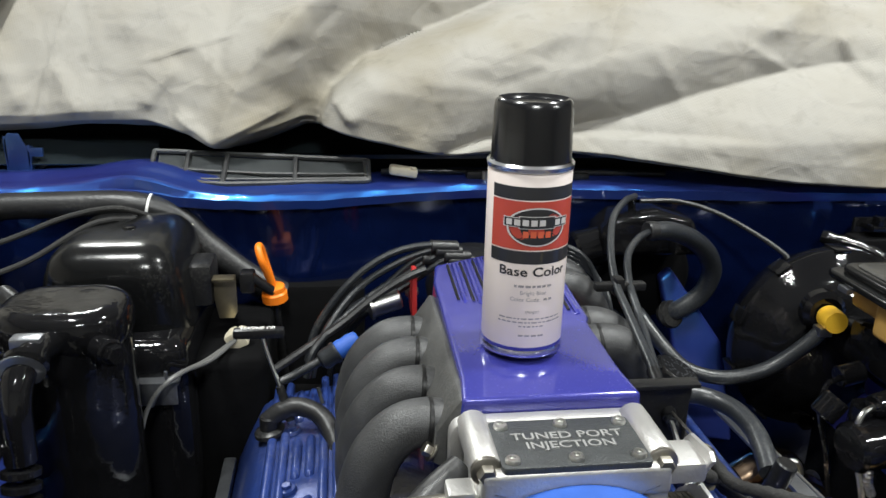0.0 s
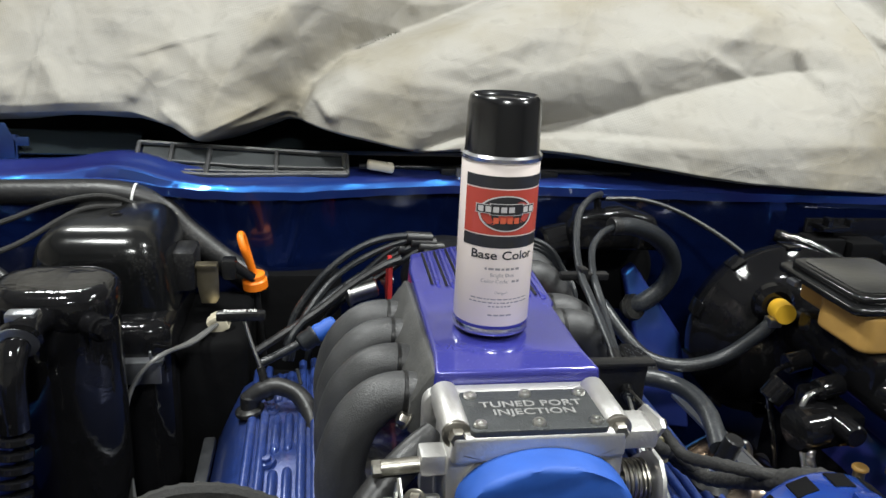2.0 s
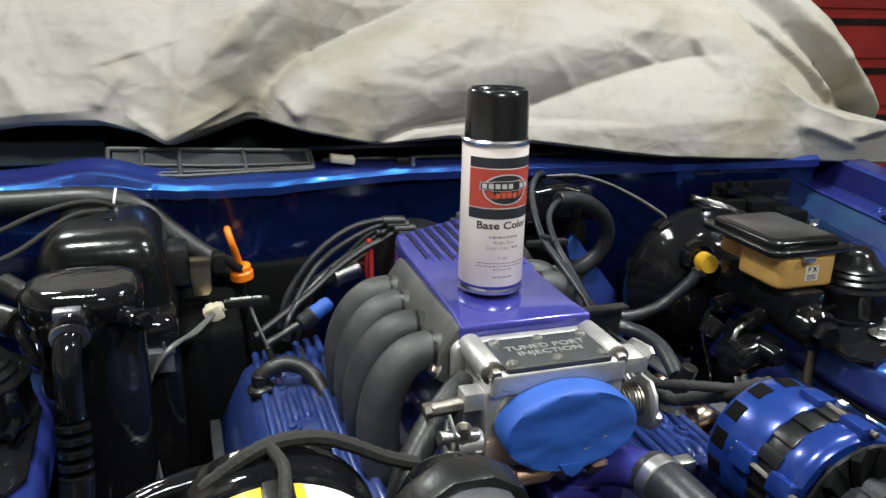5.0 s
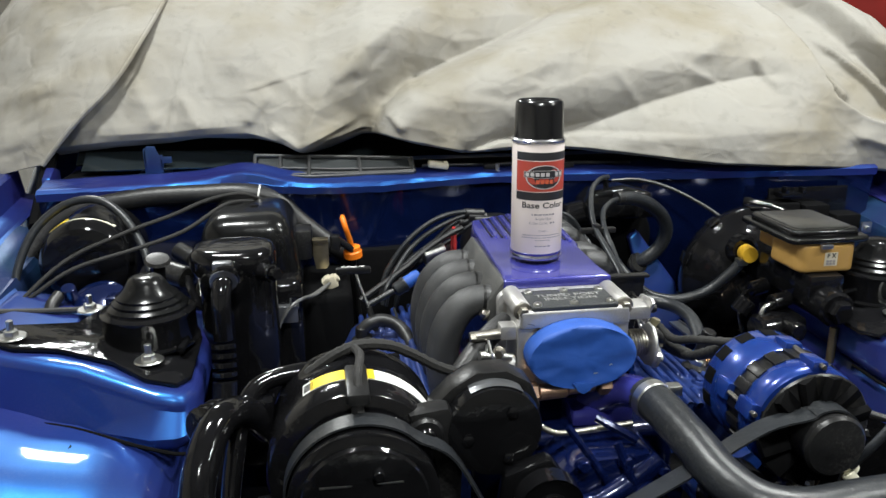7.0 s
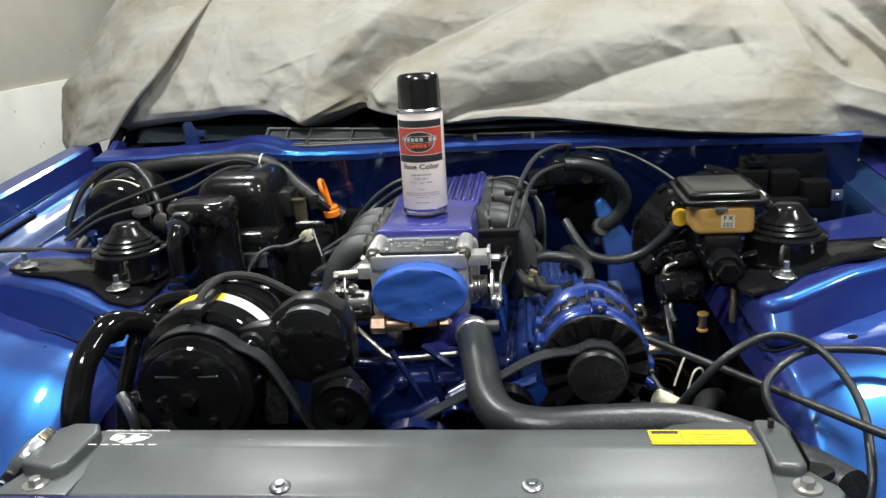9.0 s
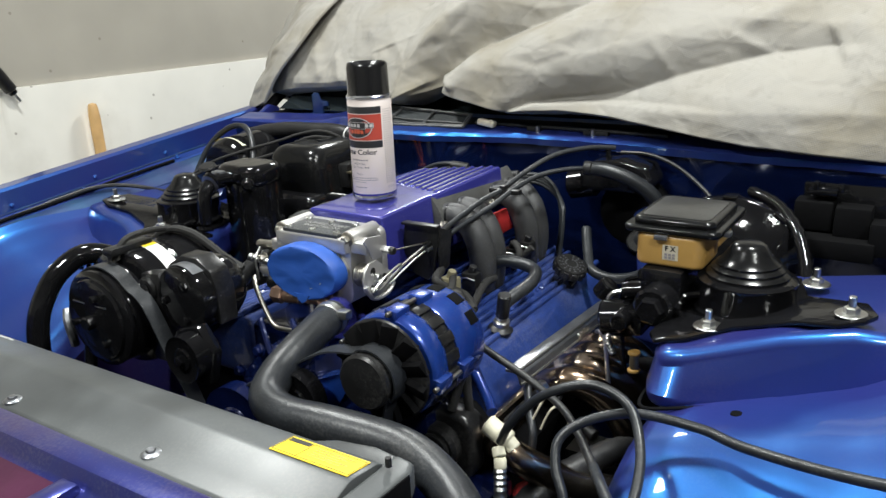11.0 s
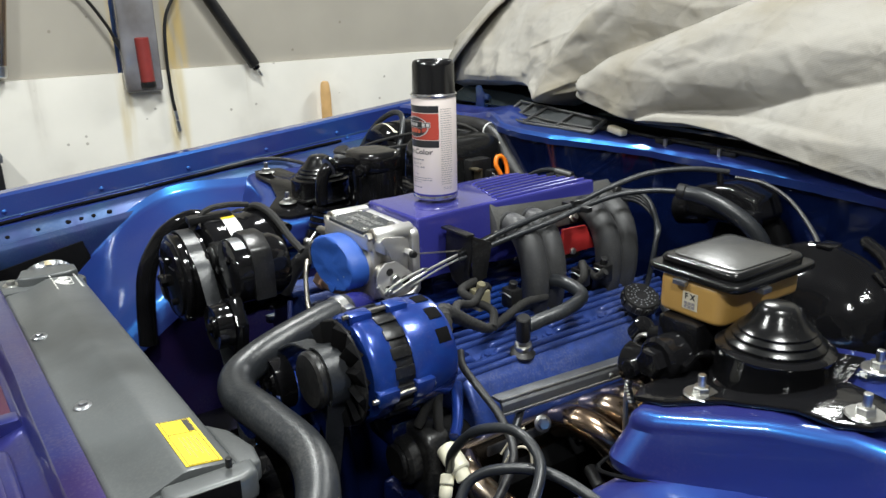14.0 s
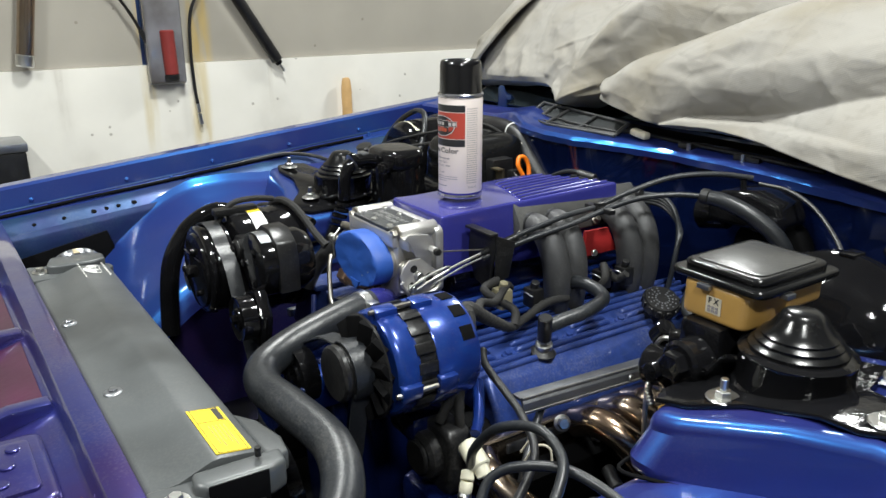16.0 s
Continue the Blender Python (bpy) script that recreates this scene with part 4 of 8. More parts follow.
part("base_rim", lathe([(R - 0.006, 0.003), (R - 0.003, 0.0), (R + 0.0008, 0.0015), (R + 0.0012, 0.004), (R + 0.0003, 0.0075), (R - 0.002, 0.008)], CAN, n=64), TIN, can, "bright tin rim")
# Plenum's violet painted round the can's foot as its reflection
part("base_reflection", lathe([(R + 0.0002, 0.0065), (R + 0.0004, 0.007), (R + 0.0004, 0.0098), (R + 0.0002, 0.010)], CAN, n=64), VIOLET, can, "thin violet-blue band, the plenum's reflection painted on")
part("top_rim", lathe([(R - 0.001, 0.1475), (R + 0.001, 0.149), (R + 0.0012, 0.152), (R - 0.0005, 0.154), (R - 0.003, 0.153)], CAN, n=64), TIN, can, "bright tin rim")
part("cap", lathe([(0.0300, 0.153), (0.0308, 0.154), (0.0300, 0.192), (0.0290, 0.1975), (0.0268, 0.1995), (0.0245, 0.1985), (0.0225, 0.1965), (0.0, 0.1962)], CAN, n=64), CAP_BLACK, can, "glossy black plastic cap")


def wrap(bm, lift):
    """Bend a flat drawing (x along the label, y up) round the can; the label faces the nose."""
    for v in bm.verts:
        a = v.co.x / R - math.pi / 2
        v.co = CAN + Vector(((R + lift + v.co.z) * math.cos(a), (R + lift + v.co.z) * math.sin(a), v.co.y))
    return bm


def band(x0, x1, z0, z1, lift=0.00025, n=24):
    bm = bmesh.new()
    g = [[bm.verts.new((x0 + (x1 - x0) * i / n, z, 0)) for z in (z0, z1)] for i in range(n + 1)]
    for a, b in zip(g, g[1:]):
        bm.faces.new((a[0], b[0], b[1], a[1]))
    return wrap(bm, lift)


def oval(cx, cz, rx, rz, lift, n=36, inner=0.0):
    bm = bmesh.new()
    outer = [bm.verts.new((cx + rx * math.cos(2 * math.pi * k / n), cz + rz * math.sin(2 * math.pi * k / n), 0)) for k in range(n)]
    if inner:
        ins = [bm.verts.new((cx + rx * inner * math.cos(2 * math.pi * k / n), cz + rz * inner * math.sin(2 * math.pi * k / n), 0)) for k in range(n)]
        for k in range(n):
            bm.faces.new((outer[k], outer[(k + 1) % n], ins[(k + 1) % n], ins[k]))
    else:
        ins = [bm.verts.new((cx + rx * 0.5 * math.cos(2 * math.pi * k / n), cz + rz * 0.5 * math.sin(2 * math.pi * k / n), 0)) for k in range(n)]
        for k in range(n):
            bm.faces.new((outer[k], outer[(k + 1) % n], ins[(k + 1) % n], ins[k]))
        bm.faces.new(ins)
    return wrap(bm, lift)


LZ = lambda f: 0.147 - 0.136 * f
half = R * radians(67)
part("stripe", band(-half, half, LZ(0.135), LZ(0.062)), INK_BLACK, can, "black stripe")
part("stripe", band(-half, half, LZ(0.500), LZ(0.425)), INK_BLACK, can, "black stripe")
part("red_panel", band(-half, half, LZ(0.418), LZ(0.142)), INK_RED, can, "brick-red label panel")
part("badge", oval(0, LZ(0.285), 0.0235, 0.0150, 0.0005), INK_BLACK, can, "oval badge drawn as plain shapes")
part("badge_ring", oval(0, LZ(0.285), 0.0235, 0.0150, 0.0007, inner=0.93), LIGHT_INK, can, "silver badge ring")
part("badge_bar", join(band(-0.026, 0.026, LZ(0.288), LZ(0.232), 0.0009), band(-0.014, 0.014, LZ(0.296), LZ(0.224), 0.0008)), LIGHT_INK, can, "silver lettering bar")
part("badge_bar", join(band(-0.0252, 0.0252, LZ(0.284), LZ(0.236), 0.0010), band(-0.0132, 0.0132, LZ(0.292), LZ(0.228), 0.00095)), INK_BLACK, can)
for k in (0, 1, 2, 3, 4, 6, 7):
    part("badge_bar", band(-0.0235 + 0.0062 * k, -0.0190 + 0.0062 * k, LZ(0.277), LZ(0.243), 0.0012, 4), LIGHT_INK, can)
for k in range(4):
    part("badge_bar", band(-0.0105 + 0.0056 * k, -0.0063 + 0.0056 * k, LZ(0.345), LZ(0.309), 0.0009, 4), INK_ORANGE, can, "orange lettering bar")


def can_words(text, size, f, mat, bold=0.0, x=0.0, wide=1.0):
    bm = letters(text, size, (x, LZ(f), 0), Matrix.Identity(4), mat, None, depth=0.0, bold=bold, squeeze=wide)
    bmesh.ops.subdivide_edges(bm, edges=[e for e in bm.edges if e.calc_length() > 0.003], cuts=3, use_grid_fill=False)
    return part("lettering", wrap(bm, 0.0003), mat, can)


can_words("Base Color", 0.0104, 0.548, INK_BLACK, 0.00018, wide=1.20)
can_words("Bright Blue", 0.0046, 0.672, INK_GREY)
can_words("Color Code:", 0.0046, 0.712, INK_GREY, x=-0.006)
can_words("Danger!", 0.0034, 0.785, INK_GREY)


def dashes(x0, x1, f, h, seed, mat=INK_GREY):
    rnd = random.Random(seed)
    bms, x = [], x0
    while x < x1 - 0.001:
        w = min(rnd.uniform(0.0015, 0.005), x1 - x)
        bms.append(band(x, x + w, LZ(f) - h / 2, LZ(f) + h / 2, 0.0003, 3))
        x += w + 0.0011
    return join(*bms)


part("print_line", dashes(-0.0150, 0.0150, 0.632, 0.0019, 1), INK_GREY, can)
part("print_line", dashes(0.0085, 0.0175, 0.712, 0.0019, 9), INK_GREY, can)
part("print_line", dashes(-0.026, 0.026, 0.828, 0.0011, 2), INK_GREY, can)
part("print_line", dashes(-0.027, 0.027, 0.851, 0.0011, 3), INK_GREY, can)
part("print_line", dashes(-0.010, 0.010, 0.875, 0.0011, 4), INK_GREY, can)
part("print_line", dashes(-0.010, 0.010, 0.932, 0.0014, 5), INK_GREY, can)
for k in range(34):
    f = 0.10 + 0.024 * k
    part("print_line", dashes(0.0405, 0.059, f, 0.0009, 30 + k), INK_GREY, can)
part("symbol", join(*[oval(0.045 + 0.005 * k, LZ(0.94), 0.0016, 0.0016, 0.0003, 16, 0.7) for k in range(3)]), INK_GREY, can)

# ---------------------------------------------------------------- intake: plenum, runners, throttle body
plenum = thing("intake_plenum", (0.0, 0.08, 0.88), "violet-blue painted intake plenum, grooved at the rear", "intake plenum")


def tilt(y):
    return 0.990 + 0.028 * y * (1 if y > 0 else 0.3)


outline = [(-0.066, -0.082), (0.069, -0.082), (0.066, -0.045), (0.066, 0.045), (0.070, 0.055), (0.075, 0.252), (0.02, 0.225), (-0.054, 0.190), (-0.060, 0.145), (-0.062, -0.048)]
pb = slab(outline, 0.900, 0.987, "z", 0.0045, 3)
for v in pb.verts:
    if v.co.z > 0.95:
        v.co.z += tilt(v.co.y) - 0.987
    else:
        v.co.x *= 1.10
part("box", pb, VIOLET, plenum, "violet-blue painted casting")
for k in range(8):
    x = -0.042 + 0.0140 * k
    y0, y1 = 0.085 - 0.004 * k + 0.012, 0.186 + 0.0065 * k
    part("groove", join(tube([(x, y0, tilt(y0) + 0.0003), (x + 0.001, y1, tilt(y1) + 0.0003)], 0.0016, 6)), BLACK_SATIN, plenum, "dark narrow groove")
    part("rib", tube([(x + 0.006, y0 - 0.006, tilt(y0) - 0.0022), (x + 0.006, y0 + 0.01, tilt(y0) + 0.0006), (x + 0.0075, y1 - 0.006, tilt(y1) + 0.0006), (x + 0.0075, y1 + 0.002, tilt(y1) - 0.001)], 0.0030, 8), VIOLET, plenum)
base = thing("intake_manifold", (0, 0.06, 0.76), "blue cast intake manifold base between the valve covers", "intake manifold")
part("casting", slab([(-0.125, -0.17), (0.125, -0.17), (0.14, 0.30), (-0.14, 0.26)], 0.70, 0.83, "z", 0.015, 3), BLUE_SHADE_ENAMEL, base, "blue enamelled casting")
part("valley_neck", rbox(-0.05, 0.055, -0.05, 0.20, 0.82, 0.90, 0.01), BLUE_SHADE_ENAMEL, base)
for s, ys in ((-1, (-0.056, -0.002, 0.054, 0.100)), (1, (0.070, 0.112, 0.220, 0.266))):
    y0, y1 = ys[0] - 0.024, ys[-1] + 0.028
    fl = slab([(s * 0.060, tilt(y0) - 0.004), (s * 0.066, tilt(y0) - 0.001), (s * 0.084, 0.962), (s * 0.086, 0.936), (s * 0.060, 0.925)], y0, y1, "y", 0.003)
    part("runner_flange", fl, FLANGE_GREY, plenum, "black runner flange bolted to the plenum")
    for k, y in enumerate(ys):
        part("flange_bolt", hexbolt((s * 0.0855, y + 0.022 * (1 if k % 2 else -1), 0.945), (s * 0.8, 0, 0.5), 0.0055, 0.006, 0.008), BOLT_DARK, plenum)
    for k, y in enumerate(ys):
        run = thing("intake_runner", (s * 0.12, y, 0.80), "textured black curved intake runner tube", "intake runner", "intake runners")
        lean = -0.006 * s * (-1 if k % 2 == 0 else 1)
        pts = [(s * 0.070, y, 0.954), (s * 0.088, y, 0.958), (s * 0.109, y + lean * 0.2, 0.952), (s * 0.127, y + lean * 0.5, 0.931), (s * 0.137, y + lean * 0.8, 0.897), (s * 0.136, y + lean, 0.858), (s * 0.126, y + lean, 0.822), (s * 0.110, y + lean, 0.790)]
        part("pipe", tube(pts, [0.0180, 0.0182, 0.0192, 0.0202, 0.0208, 0.0208, 0.0205, 0.020], 22, 6), RUNNER, run)
        part("collar", lathe([(0.0175, 0), (0.0192, 0.001), (0.0192, 0.004), (0.0175, 0.005)], (s * 0.084, y, 0.957), (s, 0, 0.1), 24), BLACK_SATIN, run, "black rubber joint ring")

tb = thing("throttle_unit", (0, -0.13, 0.89), "bare aluminium throttle body with a black plaque on top", "throttle body")
part("flange", slab(round_rect(0.0, 0.930, 0.152, 0.098, 0.012), -0.096, -0.083, "y", 0.003), ALU, tb, "aluminium mounting flange")
part("housing", join(slab(round_rect(0.0, 0.925, 0.132, 0.088, 0.016), -0.152, -0.095, "y", 0.004), slab([(-0.064, -0.158), (0.064, -0.158), (0.066, -0.094), (-0.066, -0.094)], 0.955, 0.977, "z", 0.004, 3)), ALU, tb, "aluminium housing")
bore = lathe([(0.0585, 0), (0.060, 0.002), (0.060, 0.030), (0.058, 0.032)], (0.002, -0.150, 0.929), (0, -1, 0), 48, (1.0, 0.62))
part("bore", bore, ALU, tb, "oval twin-bore inlet")
part("plaque", slab(round_rect(0.0, -0.1285, 0.101, 0.058, 0.004), 0.976, 0.981, "z", 0.0012), PLATE, tb, "black textured plaque")
letters("TUNED PORT", 0.0115, (0.001, -0.122, 0.9813), Matrix.Identity(4), SILVER_INK, tb, "raised_lettering", 0.0006, bold=0.0001, squeeze=1.10)
letters("INJECTION", 0.0115, (0.001, -0.1335, 0.9813), Matrix.Identity(4), SILVER_INK, tb, "raised_lettering", 0.0006, bold=0.0001, squeeze=1.10)
for x in (-0.0425, 0.0, 0.0425):
    for y in (-0.1075, -0.1495):
        sc = part("plaque_screw", lathe([(0.0052, 0), (0.0052, 0.0015), (0.0042, 0.0030), (0.0022, 0.0032), (0.0020, 0.0018), (0.0, 0.0018)], (x, y, 0.981), (0, 0, 1), 14), STEEL, tb, "domed bright screw")
for s in (-1, 1):
    part("bolt_tube", lathe([(0.0100, 0.0), (0.0110, 0.0015), (0.0110, 0.058), (0.0100, 0.060)], (s * 0.0595, -0.088, 0.9745), (0, -1, 0), 24), ALU, tb, "round bolt sleeve")
    part("mount_bolt", join(lathe([(0.0105, 0.059), (0.0105, 0.062), (0.009, 0.063)], (s * 0.0595, -0.088, 0.9745), (0, -1, 0), 24), lathe([(0.0068, 0.062), (0.0068, 0.068), (0.0055, 0.0695)], (s * 0.0595, -0.088, 0.9745), (0, -1, 0), 6)), BOLT_DARK, tb, "dull flanged bolt")
part("gasket_rib", slab([(-0.060, 0.9635), (-0.056, 0.9635), (-0.030, 0.957), (-0.034, 0.955)], -0.158, -0.152, "y", 0.001), ALU, tb)
part("gasket_rib", slab([(0.060, 0.9635), (0.056, 0.9635), (0.036, 0.957), (0.040, 0.955)], -0.158, -0.152, "y", 0.001), ALU, tb)
# left: sensor, vacuum stubs
part("sensor_block", rbox(-0.084, -0.064, -0.148, -0.128, 0.940, 0.957, 0.003), ALU, tb, "alloy idle passage")
part("sensor_stub", join(rod((-0.112, -0.140, 0.944), (-0.082, -0.140, 0.946), 0.0060), rod((-0.118, -0.140, 0.9435), (-0.110, -0.140, 0.944), 0.0062, n=6)), BOLT_DARK, tb, "vacuum stub")
part("link_wire", tube([(-0.100, -0.150, 0.938), (-0.102, -0.156, 0.920), (-0.094, -0.160, 0.902)], 0.0018, 6), STEEL, tb)
part("small_bolt", hexbolt((-0.088, -0.158, 0.930), (-0.3, -1, 0.2), 0.006, 0.008, 0.008), BOLT_DARK, tb)
part("small_bolt", hexbolt((-0.074, -0.156, 0.905), (-0.2, -1, 0.1), 0.006, 0.007, 0.008), STEEL, tb)
part("sensor_can", join(rod((-0.068, -0.15, 0.912), (-0.098, -0.15, 0.912), 0.013), rod((-0.098, -0.15, 0.912), (-0.104, -0.15, 0.912), 0.009)), ALU, tb)
part("sensor_can", rod((-0.066, -0.148, 0.892), (-0.092, -0.148, 0.892), 0.012), BLACK_SATIN, tb, "black throttle sensor")
part("vacuum_nipple", join(rod((-0.075, -0.160, 0.925), (-0.105, -0.165, 0.93), 0.0045), rod((-0.105, -0.165, 0.93), (-0.112, -0.166, 0.931), 0.006), tube([(-0.10, -0.155, 0.945), (-0.098, -0.168, 0.93), (-0.094, -0.17, 0.90)], 0.0016, 6)), STEEL, tb)
part("idle_valve", join(rod((-0.066, -0.170, 0.884), (-0.045, -0.170, 0.884), 0.0125, n=6), rod((-0.045, -0.170, 0.884), (-0.012, -0.170, 0.886), 0.0095), rod((-0.012, -0.170, 0.886), (0.022, -0.166, 0.886), 0.007), rod((0.025, -0.170, 0.888), (0.040, -0.170, 0.888), 0.0115, n=6)), COPPER, tb, "coppery fitting under the inlet")
# right: spring drum, cable cam, link rods
coil = [(0.070 + 0.0205 * t / 72, -0.140 + 0.0148 * math.cos(2 * math.pi * t / 12), 0.924 + 0.0148 * math.sin(2 * math.pi * t / 12)) for t in range(73)]
part("return_spring", tube(coil, 0.0016, 6, 2), BOLT_DARK, tb, "coiled return spring")
part("shaft", rod((0.06, -0.140, 0.924), (0.105, -0.140, 0.924), 0.006), STEEL, tb)
part("cable_cam", slab([(-0.166, 0.926), (-0.164, 0.910), (-0.154, 0.899), (-0.138, 0.894), (-0.118, 0.896), (-0.103, 0.904), (-0.100, 0.914), (-0.108, 0.924), (-0.124, 0.938), (-0.136, 0.947), (-0.152, 0.947), (-0.162, 0.938)], 0.094, 0.0975, "x", 0.001), ALU, tb, "bright rounded throttle cable cam")
part("cam_lip", tube([(0.0985, -0.165, 0.918), (0.1005, -0.155, 0.901), (0.1005, -0.138, 0.8955), (0.1005, -0.118, 0.8975), (0.0985, -0.103, 0.906)], 0.0032, 8), ALU, tb)
for y, z, r in ((-0.146, 0.934, 0.0055), (-0.122, 0.918, 0.0065), (-0.150, 0.912, 0.004)):
    part("cam_hole", rod((0.0968, y, z), (0.0980, y, z), r, n=16), BLACK_SATIN, tb)
part("stop_arm", join(slab([(-0.156, 0.977), (-0.150, 0.981), (-0.120, 0.977), (-0.112, 0.968), (-0.111, 0.954), (-0.122, 0.946), (-0.140, 0.948), (-0.146, 0.962)], 0.0905, 0.0940, "x", 0.001), rbox(0.064, 0.0925, -0.150, -0.118, 0.956, 0.972, 0.004, 2), rod((0.092, -0.117, 0.957), (0.108, -0.116, 0.956), 0.0050, n=6)), ALU, tb, "cast stop arm with an adjusting screw")
part("cam_nut", rod((0.096, -0.138, 0.922), (0.104, -0.138, 0.922), 0.0065, n=6), STEEL, tb)
part("ball_end", lathe([(0.0, -0.0055), (0.0045, -0.0040), (0.0058, 0.0), (0.0045, 0.0040), (0.0, 0.0055)], (0.109, -0.116, 0.956), (1, 0, 0), 14), BLACK_SATIN, tb, "black ball joint")
part("thin_rod", tube([(0.110, -0.112, 0.956), (0.112, -0.080, 0.952), (0.114, -0.040, 0.947)], 0.0011, 6), BOLT_DARK, tb)
part("link_rod", join(tube([(0.106, -0.098, 0.9305), (0.106, -0.128, 0.9235), (0.106, -0.154, 0.9135), (0.106, -0.158, 0.9085), (0.106, -0.152, 0.9065), (0.106, -0.126, 0.9155), (0.106, -0.097, 0.9245), (0.106, -0.092, 0.9285), (0.106, -0.098, 0.9305)], 0.0019, 8), tube([(0.107, -0.094, 0.9275), (0.110, -0.065, 0.936), (0.114, -0.032, 0.945)], 0.0020, 8), tube([(0.103, -0.120, 0.908), (0.109, -0.075, 0.926), (0.117, -0.032, 0.940)], 0.0015, 8), rod((0.098, -0.152, 0.910), (0.109, -0.152, 0.910), 0.0038, n=10)), STEEL, tb, "bright slotted throttle link and rods")
tape = thing("masking_tape_cover", (0.002, -0.185, 0.90), "blue masking tape sealing the throttle inlet", "masking tape")
skin = bmesh.new()
rings = []
for j, (q, d) in enumerate([(1.035, 0.158), (1.045, 0.168), (1.04, 0.181), (1.01, 0.1845), (0.93, 0.1845), (0.80, 0.184), (0.62, 0.1835), (0.44, 0.1835), (0.26, 0.184), (0.10, 0.184)]):
    ring = []
    for k in range(64):
        a = 2 * math.pi * k / 64
        x, z = 0.060 * q * math.cos(a), 0.0365 * q * math.sin(a)
        w = 0.0030 * noise.fractal((x * 22, z * 55, 2.0), 1.0, 2.0, 3) * min(1, (10 - j) / 3 + 0.4) if j > 3 else 0.0009 * noise.noise((a * 6, j, 1))
        ring.append(skin.verts.new((0.002 + x, -(d + w), 0.929 + z)))
    rings.append(ring)
for a, b in zip(rings, rings[1:]):
    for k in range(64):
        skin.faces.new((a[k], a[(k + 1) % 64], b[(k + 1) % 64], b[k]))
skin.faces.new(rings[-1])
part("tape_face", skin, TAPE, tape, "wrinkled blue tape", sharp=60)
part("tape_tail", slab([(-0.010, 0.900), (0.016, 0.899), (0.010, 0.890), (0.003, 0.886), (-0.004, 0.890)], -0.187, -0.1845, "y", 0.0008), TAPE, tape, "loose end of tape")

bracket = thing("cable_bracket", (0.10, -0.02, 0.88), "black pressed-steel throttle cable bracket", "cable bracket")
part("plate", slab([(0.074, 0.972), (0.130, 0.972), (0.132, 0.962), (0.120, 0.898), (0.110, 0.888), (0.085, 0.895), (0.068, 0.93)], -0.036, -0.032, "y", 0.001), BLACK_SATIN, bracket)
part("top_lip", rbox(0.074, 0.134, -0.046, -0.032, 0.970, 0.974, 0.0015), BLACK_SATIN, bracket)
part("side_lip", slab([(-0.034, 0.97), (-0.034, 0.90), (-0.010, 0.905), (0.0, 0.955)], 0.128, 0.1315, "x", 0.001), BLACK_SATIN, bracket)
cables = thing("throttle_cables", (0.13, 0.16, 0.97), "two grey control cables running to the firewall", "control cable")
part("cable_clip", join(rbox(0.108, 0.162, 0.150, 0.162, 0.976, 0.984, 0.002), rbox(0.128, 0.138, 0.148, 0.164, 0.970, 0.990, 0.003)), BLACK_SATIN, cables, "black cable clip")
part("cable", tube([(0.112, -0.046, 0.941), (0.114, -0.032, 0.945), (0.118, 0.02, 0.960), (0.124, 0.10, 0.976), (0.131, 0.156, 0.983), (0.142, 0.21, 1.000), (0.165, 0.275, 1.018), (0.20, 0.335, 1.022), (0.23, 0.38, 1.016)], 0.0042, 10), RUBBER_GREY, cables, "grey sheathed throttle cable")
part("cable", tube([(0.115, -0.046, 0.935), (0.118, -0.032, 0.939), (0.126, 0.03, 0.953), (0.138, 0.10, 0.967), (0.146, 0.156, 0.981), (0.162, 0.21, 0.994), (0.19, 0.255, 0.999), (0.219, 0.289, 0.997)], 0.0042, 10), RUBBER_GREY, cables, "grey sheathed cruise cable")
part("sleeve", tube([(0.1125, -0.042, 0.942), (0.114, -0.032, 0.945), (0.1175, 0.012, 0.957)], 0.006, 10), BLACK_SATIN, cables)

# ---------------------------------------------------------------- valve covers and engine mass
engine = thing("engine_block", (0, 0, 0.40), "dark V8 engine block with blue enamelled front", "engine")
part("block", slab([(-0.16, 0.42), (0.16, 0.42), (0.30, 0.70), (0.24, 0.77), (0.10, 0.76), (-0.10, 0.76), (-0.24, 0.77), (-0.30, 0.70)], -0.16, 0.38, "y", 0.012), BLACK_MATT, engine, "plain matt black block")
part("timing_cover", join(slab([(-0.11, 0.45), (0.11, 0.45), (0.13, 0.62), (0.09, 0.78), (-0.09, 0.78), (-0.13, 0.62)], -0.225, -0.155, "y", 0.012), slab([(-0.06, 0.70), (0.08, 0.70), (0.10, 0.80), (0.06, 0.845), (-0.02, 0.84), (-0.07, 0.79)], -0.25, -0.17, "y", 0.014)), BLUE_SHADE_ENAMEL, engine, "dark blue timing cover and water pump")
part("pump_rib", join(tube([(-0.05, -0.245, 0.78), (0.0, -0.262, 0.80), (0.07, -0.245, 0.83)], 0.012, 10), tube([(0.02, -0.25, 0.86), (0.035, -0.262, 0.82), (0.06, -0.262, 0.77)], 0.005, 8), rod((0.05, -0.25, 0.80), (0.05, -0.275, 0.80), 0.018)), BLUE_SHADE_ENAMEL, engine, "blue pump casting ribs")
part("thermostat_neck", join(tube([(0.03, -0.13, 0.845), (0.050, -0.165, 0.876), (0.066, -0.195, 0.886), (0.075, -0.225, 0.885)], 0.019, 16), rbox(0.0, 0.075, -0.16, -0.11, 0.83, 0.852, 0.006)), VIOLET, engine, "blue thermostat neck")
